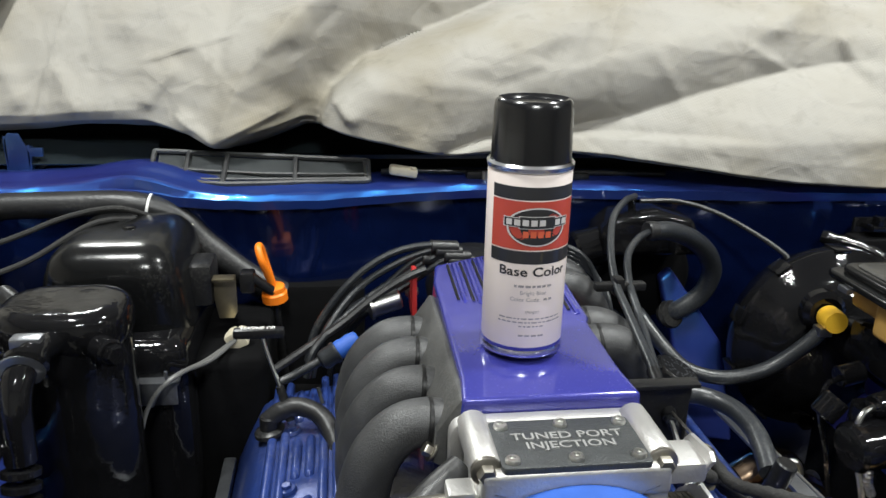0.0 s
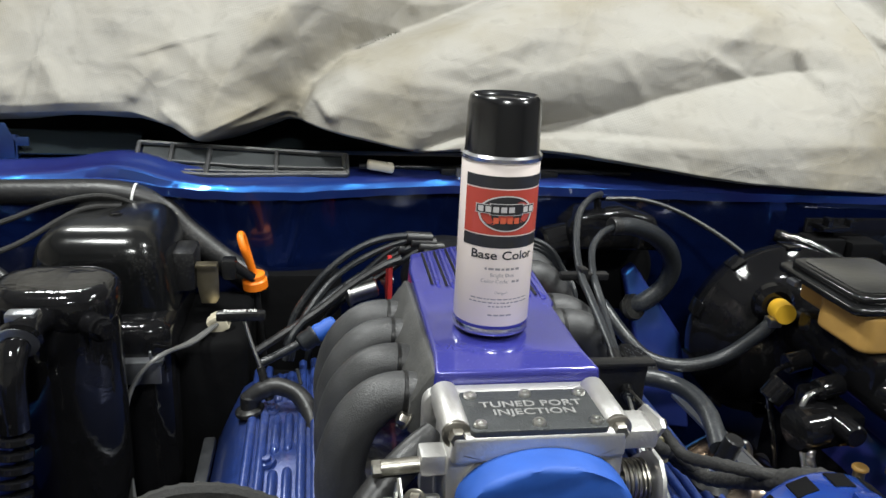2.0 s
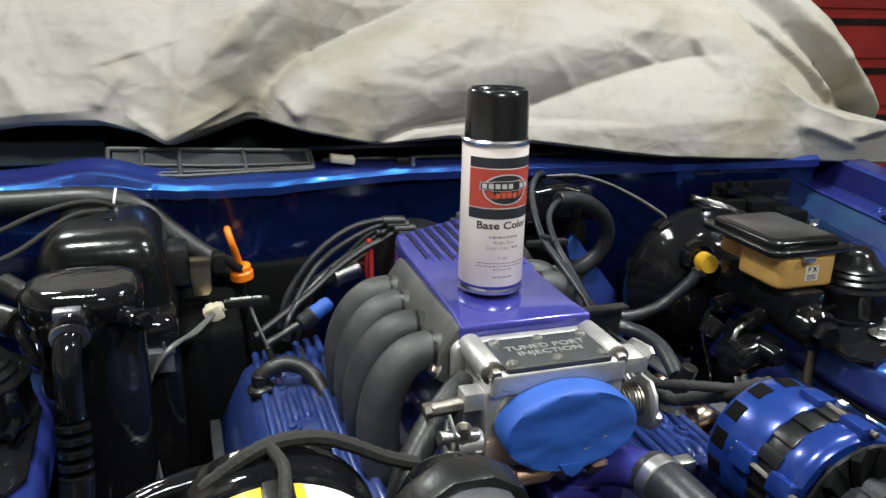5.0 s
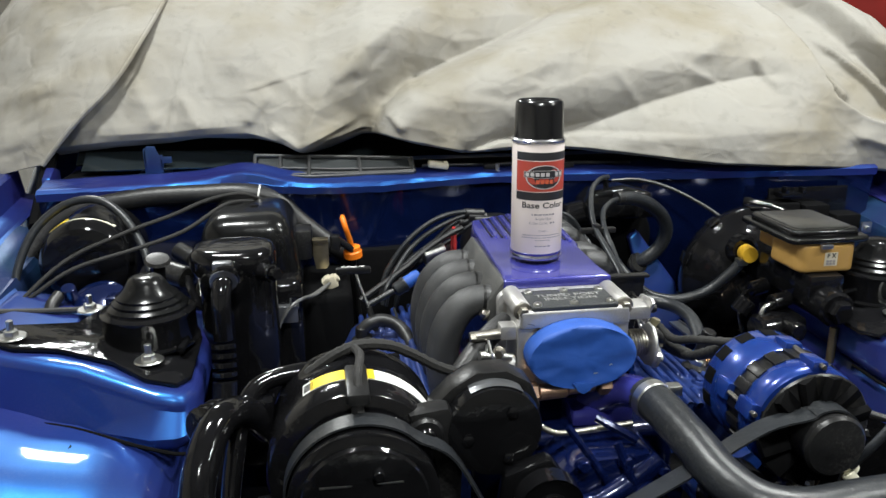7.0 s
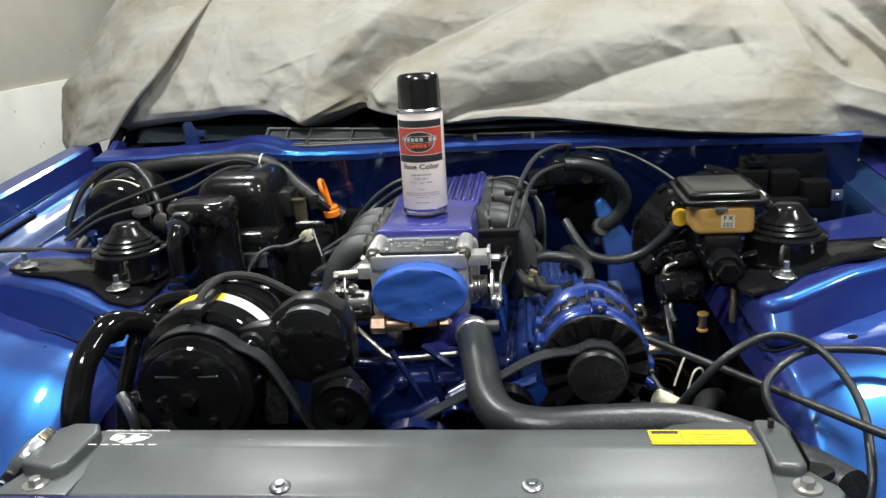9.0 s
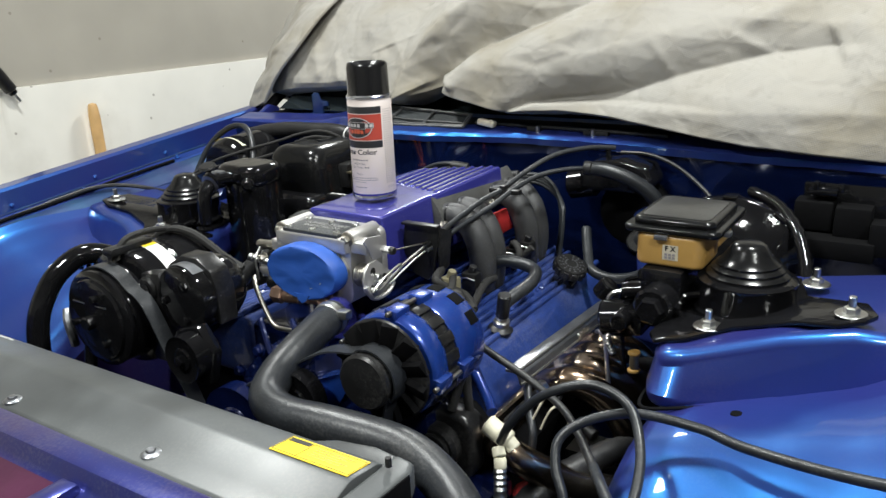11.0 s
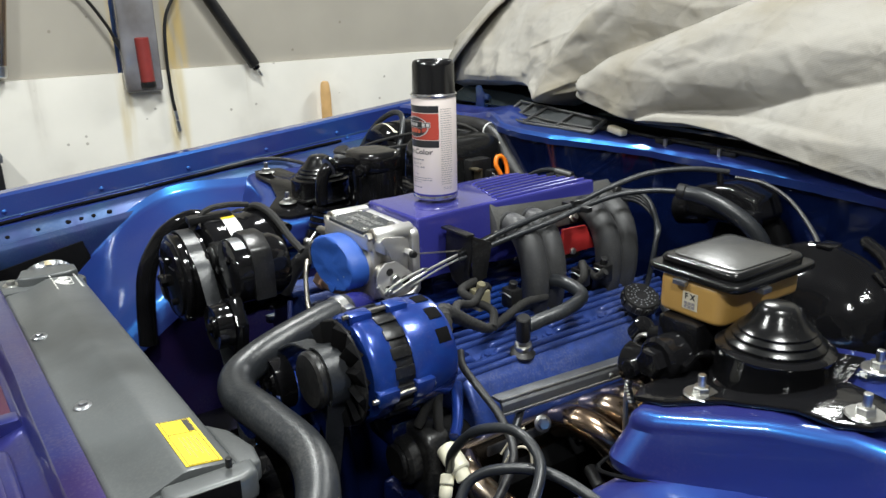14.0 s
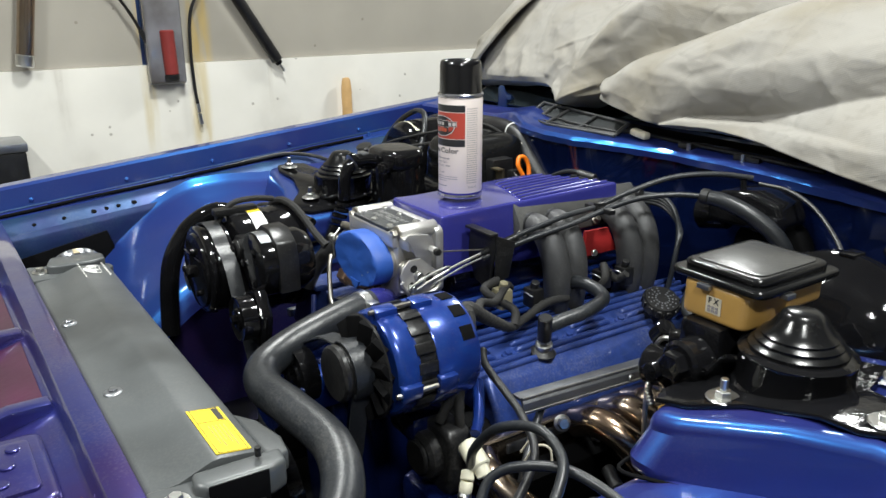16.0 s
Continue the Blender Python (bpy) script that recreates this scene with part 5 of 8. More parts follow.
part("elbow_fitting", join(tube([(-0.014, -0.206, 0.816), (-0.002, -0.212, 0.811), (0.006, -0.217, 0.798), (0.009, -0.220, 0.782)], 0.0105, 14), lathe([(0.0120, 0), (0.0128, 0.002), (0.0128, 0.012), (0.0112, 0.014)], (-0.022, -0.200, 0.819), (0.85, -0.35, -0.30), 20)), BOLT_DARK, engine, "grey elbow fitting")
part("elbow_sleeve", rod((0.0092, -0.2205, 0.780), (0.011, -0.223, 0.765), 0.0125), BLUE_GLOSS, engine, "blue hose end")
# Tubes and bolts below are added, to give blue glints on the pump
part("highlight_tube", tube([(-0.030, -0.235, 0.875), (-0.012, -0.245, 0.850), (0.004, -0.252, 0.826), (0.012, -0.255, 0.812)], 0.0042, 8), BLUE_SHADE_ENAMEL, engine, "thin blue tube added to catch highlights")
part("highlight_tube", tube([(0.008, -0.215, 0.872), (0.030, -0.228, 0.862), (0.048, -0.235, 0.852)], 0.0048, 8), BLUE_SHADE_ENAMEL, engine, "thin blue tube added to catch highlights")
for x, z in ((-0.052, 0.735), (-0.060, 0.800), (-0.018, 0.838), (0.030, 0.838), (0.072, 0.822), (0.088, 0.775), (0.066, 0.722), (0.0, 0.712)):
    part("cover_bolt", hexbolt((x, -0.252, z), (0, -1, 0.2), 0.0065, 0.008, 0.009), BLUE_SHADE_ENAMEL, engine, "blue painted bolt added to catch highlights")
for x, z in ((0.045, 0.795), (0.078, 0.800)):
    part("pump_boss", lathe([(0.016, 0), (0.0155, 0.010), (0.012, 0.014), (0.0, 0.0145)], (x, -0.25, z), (0.1, -1, 0.15), 20), BLUE_SHADE_ENAMEL, engine, "cast pump boss")
part("sender", rod((-0.010, -0.205, 0.835), (-0.002, -0.21, 0.832), 0.006), BRASS_STEEL, engine)
part("steel_line", tube([(-0.100, -0.172, 0.905), (-0.088, -0.182, 0.890), (-0.060, -0.195, 0.867), (-0.040, -0.203, 0.853), (-0.018, -0.206, 0.851), (0.051, -0.214, 0.861)], 0.0036, 10), BOLT_DARK, engine, "bent steel line")


def valve_cover(s, y0, y1):
    ob = thing("valve_cover", (s * 0.2, (y0 + y1) / 2, 0.77), "blue enamelled valve cover with raised ribs", "valve cover", "valve covers")
    prof = [(0.118, 0.775), (0.122, 0.818), (0.132, 0.832), (0.150, 0.836), (0.226, 0.822), (0.240, 0.812), (0.258, 0.775), (0.271, 0.745), (0.271, 0.735), (0.12, 0.735)]
    body = slab([(s * a, b) for a, b in (prof if s > 0 else prof[::-1])], y0, y1, "y", 0.009, 3)
    part("body", body, BLUE_ENGINE, ob, "dusty blue enamel")
    bolts = (-0.066, 0.042, 0.143, 0.245) if s > 0 else (-0.05, 0.053, 0.155)
    for k in range(7):
        x = 0.144 + 0.0132 * k
        z = 0.8375 - 0.185 * (x - 0.150)
        stops = [y0 + 0.012] + ([y + e for y in bolts for e in (-0.020, 0.020)] if k in (3, 4) else []) + [y1 - 0.012]
        for a, b in zip(stops[::2], stops[1::2]):
            if b - a > 0.02:
                part("rib", tube([(s * x, a, z - 0.004), (s * x, a + 0.006, z), (s * x, b - 0.006, z), (s * x, b, z - 0.004)], 0.0048, 10, 3), BLUE_ENGINE, ob)
    for y in bolts:
        x = 0.203
        part("cover_bolt", join(lathe([(0.0095, 0), (0.0085, 0.003), (0.006, 0.0035)], (s * x, y, 0.827), (s * 0.19, 0, 1), 16), hexbolt((s * x, y, 0.830), (s * 0.19, 0, 1), 0.005, 0.004)), BLUE_ENGINE, ob, "blue painted cover bolt")
    part("gasket_rail", rbox(min(s * 0.272, s * 0.286), max(s * 0.272, s * 0.286), y0 - 0.005, y1 - 0.02, 0.742, 0.756, 0.003), DARK_ALU, ob, "dull alloy flange")
    return ob


valve_cover(-1, -0.17, 0.245)
valve_cover(1, -0.125, 0.31)
shield = thing("spark_plug_shield", (0.29, 0.05, 0.79), "bright bent-sheet heat shield along the valve cover", "heat shield")
sh = slab([(0.282, 0.8235), (0.299, 0.8235), (0.304, 0.818), (0.305, 0.806), (0.302, 0.806), (0.300, 0.815), (0.297, 0.8195), (0.282, 0.8195)], -0.122, 0.20, "y", 0.0008)
for v in sh.verts:
    v.co.z -= 0.055 * (v.co.y + 0.122)
part("sheet", sh, DARK_ALU, shield)
for x, z, r in ((0.300, 0.8235, 0.0022), (0.3045, 0.8065, 0.0020)):
    part("sheet_edge", tube([(x, -0.122, z), (x, 0.04, z - 0.055 * 0.162), (x, 0.20, z - 0.055 * 0.322)], r, 8), STEEL, shield, "bright rolled edge")
part("plug", rod((0.302, 0.06, 0.803), (0.307, 0.06, 0.802), 0.004), STEEL, shield)
cap = thing("oil_filler_cap", (0.225, 0.20, 0.835), "black ribbed oil filler cap on its neck", "filler cap")
CAPC, CAPD = Vector((0.214, 0.203, 0.820)), Vector((0.40, -0.15, 0.90)).normalized()
part("neck", lathe([(0.020, 0), (0.020, 0.030)], CAPC, CAPD, 24), BLACK_GLOSS, cap)
part("rim", lathe([(0.024, 0.028), (0.0265, 0.030), (0.0265, 0.041), (0.0245, 0.0445), (0.0, 0.045)], CAPC, CAPD, 28), BLACK_SATIN, cap)
CAPM = Matrix.Translation(CAPC) @ frame_of(CAPD).to_4x4()
for k in range(12):
    part("grip", moved(rbox(-0.0040, 0.0040, 0.0245, 0.0285, 0.030, 0.042, 0.0015), CAPM @ Matrix.Rotation(2 * math.pi * k / 12, 4, "Z")), BLACK_SATIN, cap)
for r in (0.009, 0.014, 0.019):
    part("printed_ring", moved(join(*[moved(rbox(-0.0012, 0.0012, r, r + 0.0022, 0.0449, 0.0453, 0), Matrix.Rotation(2 * math.pi * k / 14, 4, "Z")) for k in range(13)]), CAPM), DARK_ALU, cap, "grey printed ring of marks")
pcv = thing("breather_valve", (0.219, -0.02, 0.82), "black breather valve with a bright collar", "breather valve")
part("grommet", lathe([(0.017, 0), (0.018, 0.004), (0.012, 0.009), (0.010, 0.010)], (0.219, -0.02, 0.824), (0.19, 0, 1), 20), RUBBER, pcv)
part("collar", join(rod((0.221, -0.02, 0.833), (0.2235, -0.022, 0.843), 0.0115), rod((0.2235, -0.022, 0.843), (0.2245, -0.023, 0.849), 0.0085, n=6)), STEEL, pcv, "bright hex collar")
part("tip", rod((0.2243, -0.0228, 0.848), (0.2320, -0.0290, 0.884), 0.0095), BLACK_SATIN, pcv)

# ---------------------------------------------------------------- radiator cover and hose
rad = thing("radiator_cover", (0.03, -0.51, 0.86), "faded grey plastic radiator cover bolted down", "radiator cover")
prof = [(-0.563, 0.868), (-0.563, 0.883), (-0.559, 0.8875), (-0.535, 0.8905), (-0.506, 0.9015), (-0.498, 0.9020), (-0.466, 0.8975), (-0.459, 0.894), (-0.456, 0.886), (-0.457, 0.862), (-0.48, 0.860)]
part("shell", slab(prof, -0.272, 0.345, "x", 0.002), COVER_GREY, rad, "grey plastic shell, scuffed, cloudy reflections put into its colour")
part("end_shell", slab([(-0.345, -0.563), (-0.272, -0.563), (-0.272, -0.457), (-0.285, -0.450), (-0.30, -0.453), (-0.325, -0.50)], 0.868, 0.8900, "z", 0.003), COVER_GREY, rad)
part("end_shell", slab([(0.340, -0.563), (0.382, -0.563), (0.393, -0.559), (0.398, -0.550), (0.396, -0.540), (0.386, -0.528), (0.378, -0.515), (0.372, -0.462), (0.340, -0.457)], 0.868, 0.8888, "z", 0.004, 3), COVER_GREY, rad)
part("neck_hood", slab([(-0.334, -0.530), (-0.296, -0.541), (-0.288, -0.530), (-0.284, -0.475), (-0.292, -0.459), (-0.318, -0.458), (-0.330, -0.470)], 0.868, 0.9025, "z", 0.004, 3), COVER_GREY, rad, "raised hood over the filler neck")
part("end_block", slab([(0.348, -0.526), (0.368, -0.529), (0.3765, -0.522), (0.3785, -0.464), (0.372, -0.449), (0.350, -0.446)], 0.870, 0.8990, "z", 0.006, 4), COVER_GREY, rad, "raised end block")
# Black slab laid on the end face for the shade in its cavity
part("end_shade_slab", slab([(0.3770, -0.520), (0.3790, -0.468), (0.3805, -0.468), (0.3785, -0.520)], 0.868, 0.899, "z", 0.0005), BLACK_MATT, rad, "black slab for the shaded end cavity")
part("end_wedge", slab([(0.374, -0.512), (0.381, -0.517), (0.412, -0.494), (0.408, -0.484), (0.376, -0.470)], 0.864, 0.8735, "z", 0.003, 2), BLACK_SATIN, rad, "black rubber wedge under the end")
part("rear_pad", slab([(0.250, -0.457), (0.278, -0.440), (0.318, -0.432), (0.345, -0.436), (0.355, -0.457)], 0.868, 0.889, "z", 0.004, 3), COVER_GREY, rad)
part("locating_pin", rod((0.360, -0.470, 0.902), (0.360, -0.470, 0.911), 0.0030), BLACK_SATIN, rad)
for x, y in ((-0.08, -0.548), (0.142, -0.544)):
    part("cover_bolt", join(lathe([(0.0092, 0), (0.0098, 0.001), (0.0085, 0.0025), (0.0066, 0.003)], (x, y, 0.8885), (0, 0, 1), 22), hexbolt((x, y, 0.8912), (0, 0, 1), 0.0048, 0.003)), DARK_ALU, rad, "flanged dull bolt")
for x, y in ((-0.309, -0.548), (0.369, -0.545)):
    part("corner_bolt", join(lathe([(0.0115, 0), (0.0122, 0.0012), (0.0115, 0.0028)], (x, y, 0.8885), (0, 0, 1), 24), hexbolt((x, y, 0.891), (0, 0, 1), 0.0065, 0.006)), STEEL, rad, "large pale bolt with a wide washer")
part("warning_sticker", moved(rbox(-0.0448, 0.0448, -0.0160, 0.0160, 0, 0.0006, 0), Matrix.Translation((0.2945, -0.4842, 0.9004)) @ Matrix.Rotation(radians(-8), 4, "X")), YELLOW, rad, "yellow warning sticker")
SM = Matrix.Translation((0.2945, -0.4842, 0.9010)) @ Matrix.Rotation(radians(-8), 4, "X")
part("sticker_bar", moved(rbox(-0.042, -0.018, 0.007, 0.0125, 0, 0.0004, 0), SM), INK_BLACK, rad)
frame_lines = [rbox(-0.044, 0.044, 0.0130, 0.0135, 0, 0.0003, 0), rbox(-0.044, 0.044, -0.0135, -0.0130, 0, 0.0003, 0), rbox(-0.044, -0.0435, -0.0135, 0.0135, 0, 0.0003, 0), rbox(0.0435, 0.044, -0.0135, 0.0135, 0, 0.0003, 0), rbox(-0.0165, -0.016, -0.0135, 0.0135, 0, 0.0003, 0)]
part("sticker_line", moved(join(*frame_lines), SM), INK_BLACK, rad)
part("sticker_bar", moved(join(*[rbox(-0.008, 0.034 - 0.006 * (k % 3), 0.008 - 0.0036 * k, 0.0088 - 0.0036 * k, 0, 0.0003, 0) for k in range(5)]), SM), BRASS_STEEL, rad)
DM = Matrix.Translation((-0.248, -0.477, 0.8998)) @ Matrix.Rotation(radians(-8), 4, "X")
letters("ACCESSORY DRIVE BELT ROUTING", 0.0042, (-0.248, -0.4675, 0.8982), Matrix.Rotation(radians(-8), 4, "X"), WHITE_PAINT, rad, "printed_words", 0.0002)
dia = []
for cx, cy, r in ((-0.012, -0.002, 0.0065), (0.002, -0.009, 0.0060), (0.004, 0.001, 0.004), (0.013, -0.0045, 0.0050)):
    dia.append(lathe([(r - 0.0008, 0), (r, 0.0003), (r + 0.0006, 0)], (cx, cy, 0), (0, 0, 1), 20))
dia += [tube([(-0.019, 0.003, 0), (-0.015, 0.008, 0), (0.0, 0.007, 0), (0.018, 0.006, 0), (0.019, -0.003, 0)], 0.0005, 4), tube([(-0.019, 0.003, 0), (-0.018, -0.006, 0), (-0.010, -0.009, 0), (0.0, -0.0155, 0), (0.012, -0.011, 0), (0.019, -0.003, 0)], 0.0005, 4)]
part("belt_diagram", moved(join(*dia), DM @ Matrix.Translation((0, -0.006, 0.0))), WHITE_PAINT, rad, "white printed belt diagram")
part("print_bar", moved(join(*[rbox(-0.034 + 0.012 * k, -0.026 + 0.012 * k, -0.026, -0.0248, 0.0005, 0.0008, 0) for k in range(6)]), Matrix.Translation((-0.248, -0.4745, 0.9016))), WHITE_PAINT, rad)
radiator = thing("radiator", (0.03, -0.51, 0.40), "dark radiator core under its cover", "radiator")
part("core", rbox(-0.33, 0.40, -0.555, -0.465, 0.38, 0.866, 0.006), BLACK_MATT, radiator)
part("end_tank", rbox(0.395, 0.435, -0.56, -0.455, 0.40, 0.838, 0.015, 3), BLACK_SATIN, radiator, "black plastic end tank")
part("end_tank", rbox(-0.40, -0.335, -0.555, -0.46, 0.40, 0.845, 0.015, 3), BLACK_SATIN, radiator, "black plastic end tank")
TILT_CAP = Vector((-0.74, 0, 0.67)).normalized()
CAP_C = Vector((-0.349, -0.492, 0.880))
part("filler_neck", rod(CAP_C - 0.045 * TILT_CAP, CAP_C, 0.020, n=28), BLACK_SATIN, radiator, "black filler neck")
crown = part("filler_cap", lathe([(0.0200, -0.0035), (0.0300, -0.0030), (0.0325, 0.0), (0.0325, 0.0085), (0.0310, 0.0105), (0.0200, 0.0110), (0.0170, 0.0140), (0.0, 0.0145)], CAP_C, TILT_CAP, 44), DARK_ALU, radiator, "dulled metal pressure cap leaning outward")
CAP_M = Matrix.Translation(CAP_C) @ frame_of(TILT_CAP).to_4x4()
for k in range(12):
    part("rim_tab", moved(rbox(-0.0052, 0.0052, 0.0320, 0.0340, 0.0005, 0.0085, 0.0008), CAP_M @ Matrix.Rotation(2 * math.pi * k / 12, 4, "Z")), BRASS_STEEL if k % 3 == 0 else DARK_ALU, crown)
hose = thing("radiator_hose", (0.2, -0.35, 0.84), "thick black rubber upper radiator hose", "radiator hose")
part("hose", tube([(0.070, -0.198, 0.886), (0.077, -0.235, 0.884), (0.086, -0.29, 0.875), (0.094, -0.335, 0.864), (0.114, -0.370, 0.856), (0.155, -0.384, 0.853), (0.22, -0.378, 0.853), (0.30, -0.372, 0.849), (0.36, -0.390, 0.840), (0.41, -0.428, 0.834), (0.435, -0.475, 0.838)], [0.0215, 0.0215, 0.0215, 0.0215, 0.0215, 0.0215, 0.0215, 0.0215, 0.0215, 0.0215, 0.0215], 24, 18, 0.004, 1), RUBBER_GREY, hose, "smooth moulded rubber")
for p, q in (((0.0715, -0.205, 0.8862), (0.0737, -0.217, 0.8855)),):
    part("clamp", join(rod(p, q, 0.0230, n=28, edge=0.05), rbox(p[0] + 0.018, p[0] + 0.034, p[1] - 0.012, p[1] + 0.002, p[2] + 0.004, p[2] + 0.016, 0.002)), STEEL, hose, "bright worm-drive clamp")

# ---------------------------------------------------------------- alternator, belt, pulleys
alt = thing("alternator", (0.212, -0.2, 0.82), "bright blue alternator with a black slotted ring", "alternator")
AC = Vector((0.217, -0.040, 0.879))
part("front_case", lathe([(0.046, 0.0), (0.060, 0.002), (0.0635, 0.006), (0.064, 0.012), (0.064, 0.028), (0.0625, 0.031)], AC + Vector((0, -0.240, 0)), (0, 1, 0), 44), BLUE_GLOSS, alt, "glossy blue front case")
part("stator_ring", lathe([(0.061, 0.0), (0.062, 0.002), (0.062, 0.026), (0.061, 0.028)], AC + Vector((0, -0.214, 0)), (0, 1, 0), 40), BLACK_SATIN, alt, "black laminated ring")
part("rear_case", lathe([(0.0635, 0.0), (0.065, 0.003), (0.065, 0.054), (0.0625, 0.059), (0.055, 0.0615), (0.030, 0.063), (0.02, 0.068)], AC + Vector((0, -0.187, 0)), (0, 1, 0), 44), BLUE_GLOSS, alt, "glossy blue rear case")
for k in range(18):
    a = 2 * math.pi * k / 18
    d = Vector((math.sin(a), 0, math.cos(a)))
    part("stator_tooth", moved(rbox(-0.0065, 0.0065, -0.0125, 0.0125, 0.0605, 0.0655, 0.0015), Matrix.Translation(AC + Vector((0, -0.200, 0))) @ Matrix.Rotation(a, 4, "Y")), BLACK_SATIN, alt)
for k in range(7):
    part("case_slot", moved(rbox(-0.0085, 0.0085, -0.0085, 0.0085, 0.058, 0.0656, 0.001), Matrix.Translation(AC + Vector((0, -0.142, 0))) @ Matrix.Rotation(radians(-100 + 26 * k), 4, "Y")), BLACK_MATT, alt, "dark cooling slot")
for k in range(12):
    a = 2 * math.pi * (k + 0.5) / 12
    part("fan_blade", moved(rbox(-0.010, 0.010, -0.004, 0.004, 0.030, 0.0605, 0.001), Matrix.Translation(AC + Vector((0, -0.250, 0))) @ Matrix.Rotation(a, 4, "Y") @ Matrix.Rotation(0.5, 4, "Z")), BLACK_MATT, alt, "black fan blade")
for a in (0.1, 1.75, 3.3, 5.0):
    turn = Matrix.Translation(AC) @ Matrix.Rotation(a, 4, "Y")
    part("case_lug", moved(rbox(-0.010, 0.010, -0.190, -0.165, 0.056, 0.0715, 0.003), turn), BLUE_GLOSS, alt, "blue case lug")
    part("case_lug", moved(rbox(-0.009, 0.009, -0.238, -0.211, 0.056, 0.0705, 0.003), turn), BLUE_GLOSS, alt, "blue case lug")
    part("through_bolt", moved(rod((0, -0.244, 0.067), (0, -0.163, 0.067), 0.003, n=8), turn), BOLT_DARK, alt, "through bolt")
part("fan_plate", lathe([(0.020, 0.0), (0.0605, 0.001), (0.0625, 0.003), (0.020, 0.005)], AC + Vector((0, -0.250, 0)), (0, 1, 0), 32), BLACK_SATIN, alt)
part("pulley", lathe([(0.012, 0.0), (0.030, 0.0), (0.033, 0.003), (0.033, 0.008), (0.031, 0.010), (0.031, 0.034), (0.033, 0.036), (0.033, 0.040), (0.015, 0.041)], AC + Vector((0, -0.288, 0.001)), (0, 1, 0), 36), BLACK_SATIN, alt, "black pulley")
part("mount_arm", join(slab([(0.10, 0.79), (0.135, 0.80), (0.165, 0.845), (0.150, 0.86), (0.115, 0.845)], -0.29, -0.265, "y", 0.004), slab([(0.095, 0.785), (0.125, 0.785), (0.122, 0.83), (0.105, 0.84)], -0.325, -0.27, "y", 0.004), rod((0.108, -0.34, 0.81), (0.108, -0.26, 0.81), 0.016)), BLUE_GLOSS, alt, "blue mounting arm")

comp = thing("air_con_compressor", (-0.252, -0.24, 0.79), "glossy black air-conditioning compressor with a label band", "compressor")
CC = Vector((-0.254, 0, 0.868))
part("body", lathe([(0.070, 0), (0.084, 0.006), (0.087, 0.012), (0.087, 0.062), (0.084, 0.068), (0.084, 0.090), (0.087, 0.096), (0.087, 0.112), (0.078, 0.120), (0.05, 0.124)], CC + Vector((0, -0.285, 0)), (0, 1, 0), 56), BLACK_GLOSS, comp, "glossy black drum")


def arc_band(c, y0, y1, r, a0, a1, n=20):
    return sheet(lambda u, v: (c.x + r * math.sin(a0 + (a1 - a0) * u), y0 + (y1 - y0) * v, c.z + r * math.cos(a0 + (a1 - a0) * u)), n, 1, 0.0004)


part("label_band", arc_band(CC, -0.251, -0.229, 0.0876, radians(-34), radians(62)), WHITE_PAINT, comp, "white label")
part("label_yellow", arc_band(CC, -0.2505, -0.2295, 0.0882, radians(-28), radians(14)), YELLOW, comp, "yellow part of the label")
part("label_print", join(*[arc_band(CC, -0.248 + 0.004 * k, -0.2465 + 0.004 * k, 0.0885, radians(-33), radians(-26), 3) for k in range(4)]), INK_BLACK, comp)
part("clutch", lathe([(0.010, 0.0), (0.020, 0.002), (0.050, 0.004), (0.058, 0.006), (0.060, 0.010), (0.066, 0.011), (0.070, 0.014), (0.070, 0.020), (0.067, 0.022), (0.069, 0.025), (0.069, 0.042), (0.072, 0.046), (0.072, 0.052), (0.05, 0.054)], CC + Vector((0.004, -0.342, 0.0)), (0, 1, 0), 56), BLACK_GLOSS, comp, "glossy black clutch pulley")
for k in range(3):
    a = radians(20 + 120 * k)
    part("clutch_rivet", rod(CC + Vector((0.004 + 0.038 * math.sin(a), -0.346, 0.038 * math.cos(a))), CC + Vector((0.004 + 0.038 * math.sin(a), -0.336, 0.038 * math.cos(a))), 0.005), BLACK_GLOSS, comp)
part("hub_nut", rod(CC + Vector((0.004, -0.352, 0)), CC + Vector((0.004, -0.335, 0)), 0.010, n=6), BLACK_GLOSS, comp)
part("clutch_slot", rbox(-0.29, -0.215, -0.3395, -0.337, 0.892, 0.894, 0.0005), STEEL, comp, "bright scratch on the clutch")
part("clip", join(rbox(-0.262, -0.240, -0.300, -0.230, 0.950, 0.962, 0.004), rbox(-0.258, -0.246, -0.297, -0.290, 0.93, 0.955, 0.003)), BLACK_SATIN, comp, "black wiring clip")
part("clutch_lead", tube([(-0.25, -0.295, 0.94), (-0.25, -0.27, 0.967), (-0.246, -0.235, 0.972), (-0.25, -0.20, 0.966)], 0.0045, 8), LOOM, comp, "dusty clutch lead")
part("ear", join(slab([(-0.205, 0.93), (-0.165, 0.935), (-0.15, 0.90), (-0.155, 0.80), (-0.20, 0.80), (-0.19, 0.88)], -0.287, -0.262, "y", 0.006), rod((-0.188, -0.292, 0.909), (-0.188, -0.26, 0.909), 0.018)), BLACK_SATIN, comp, "grey-black mounting ear")
part("ear_bolt", lathe([(0.009, 0), (0.010, 0.002), (0.008, 0.006), (0.0, 0.008)], (-0.188, -0.292, 0.909), (0, -1, 0), 18), BLACK_GLOSS, comp)

pump = thing("air_pump", (-0.118, -0.24, 0.86), "black engine accessory pump with a grey bracket", "pump")
PC = Vector((-0.120, 0, 0.905))
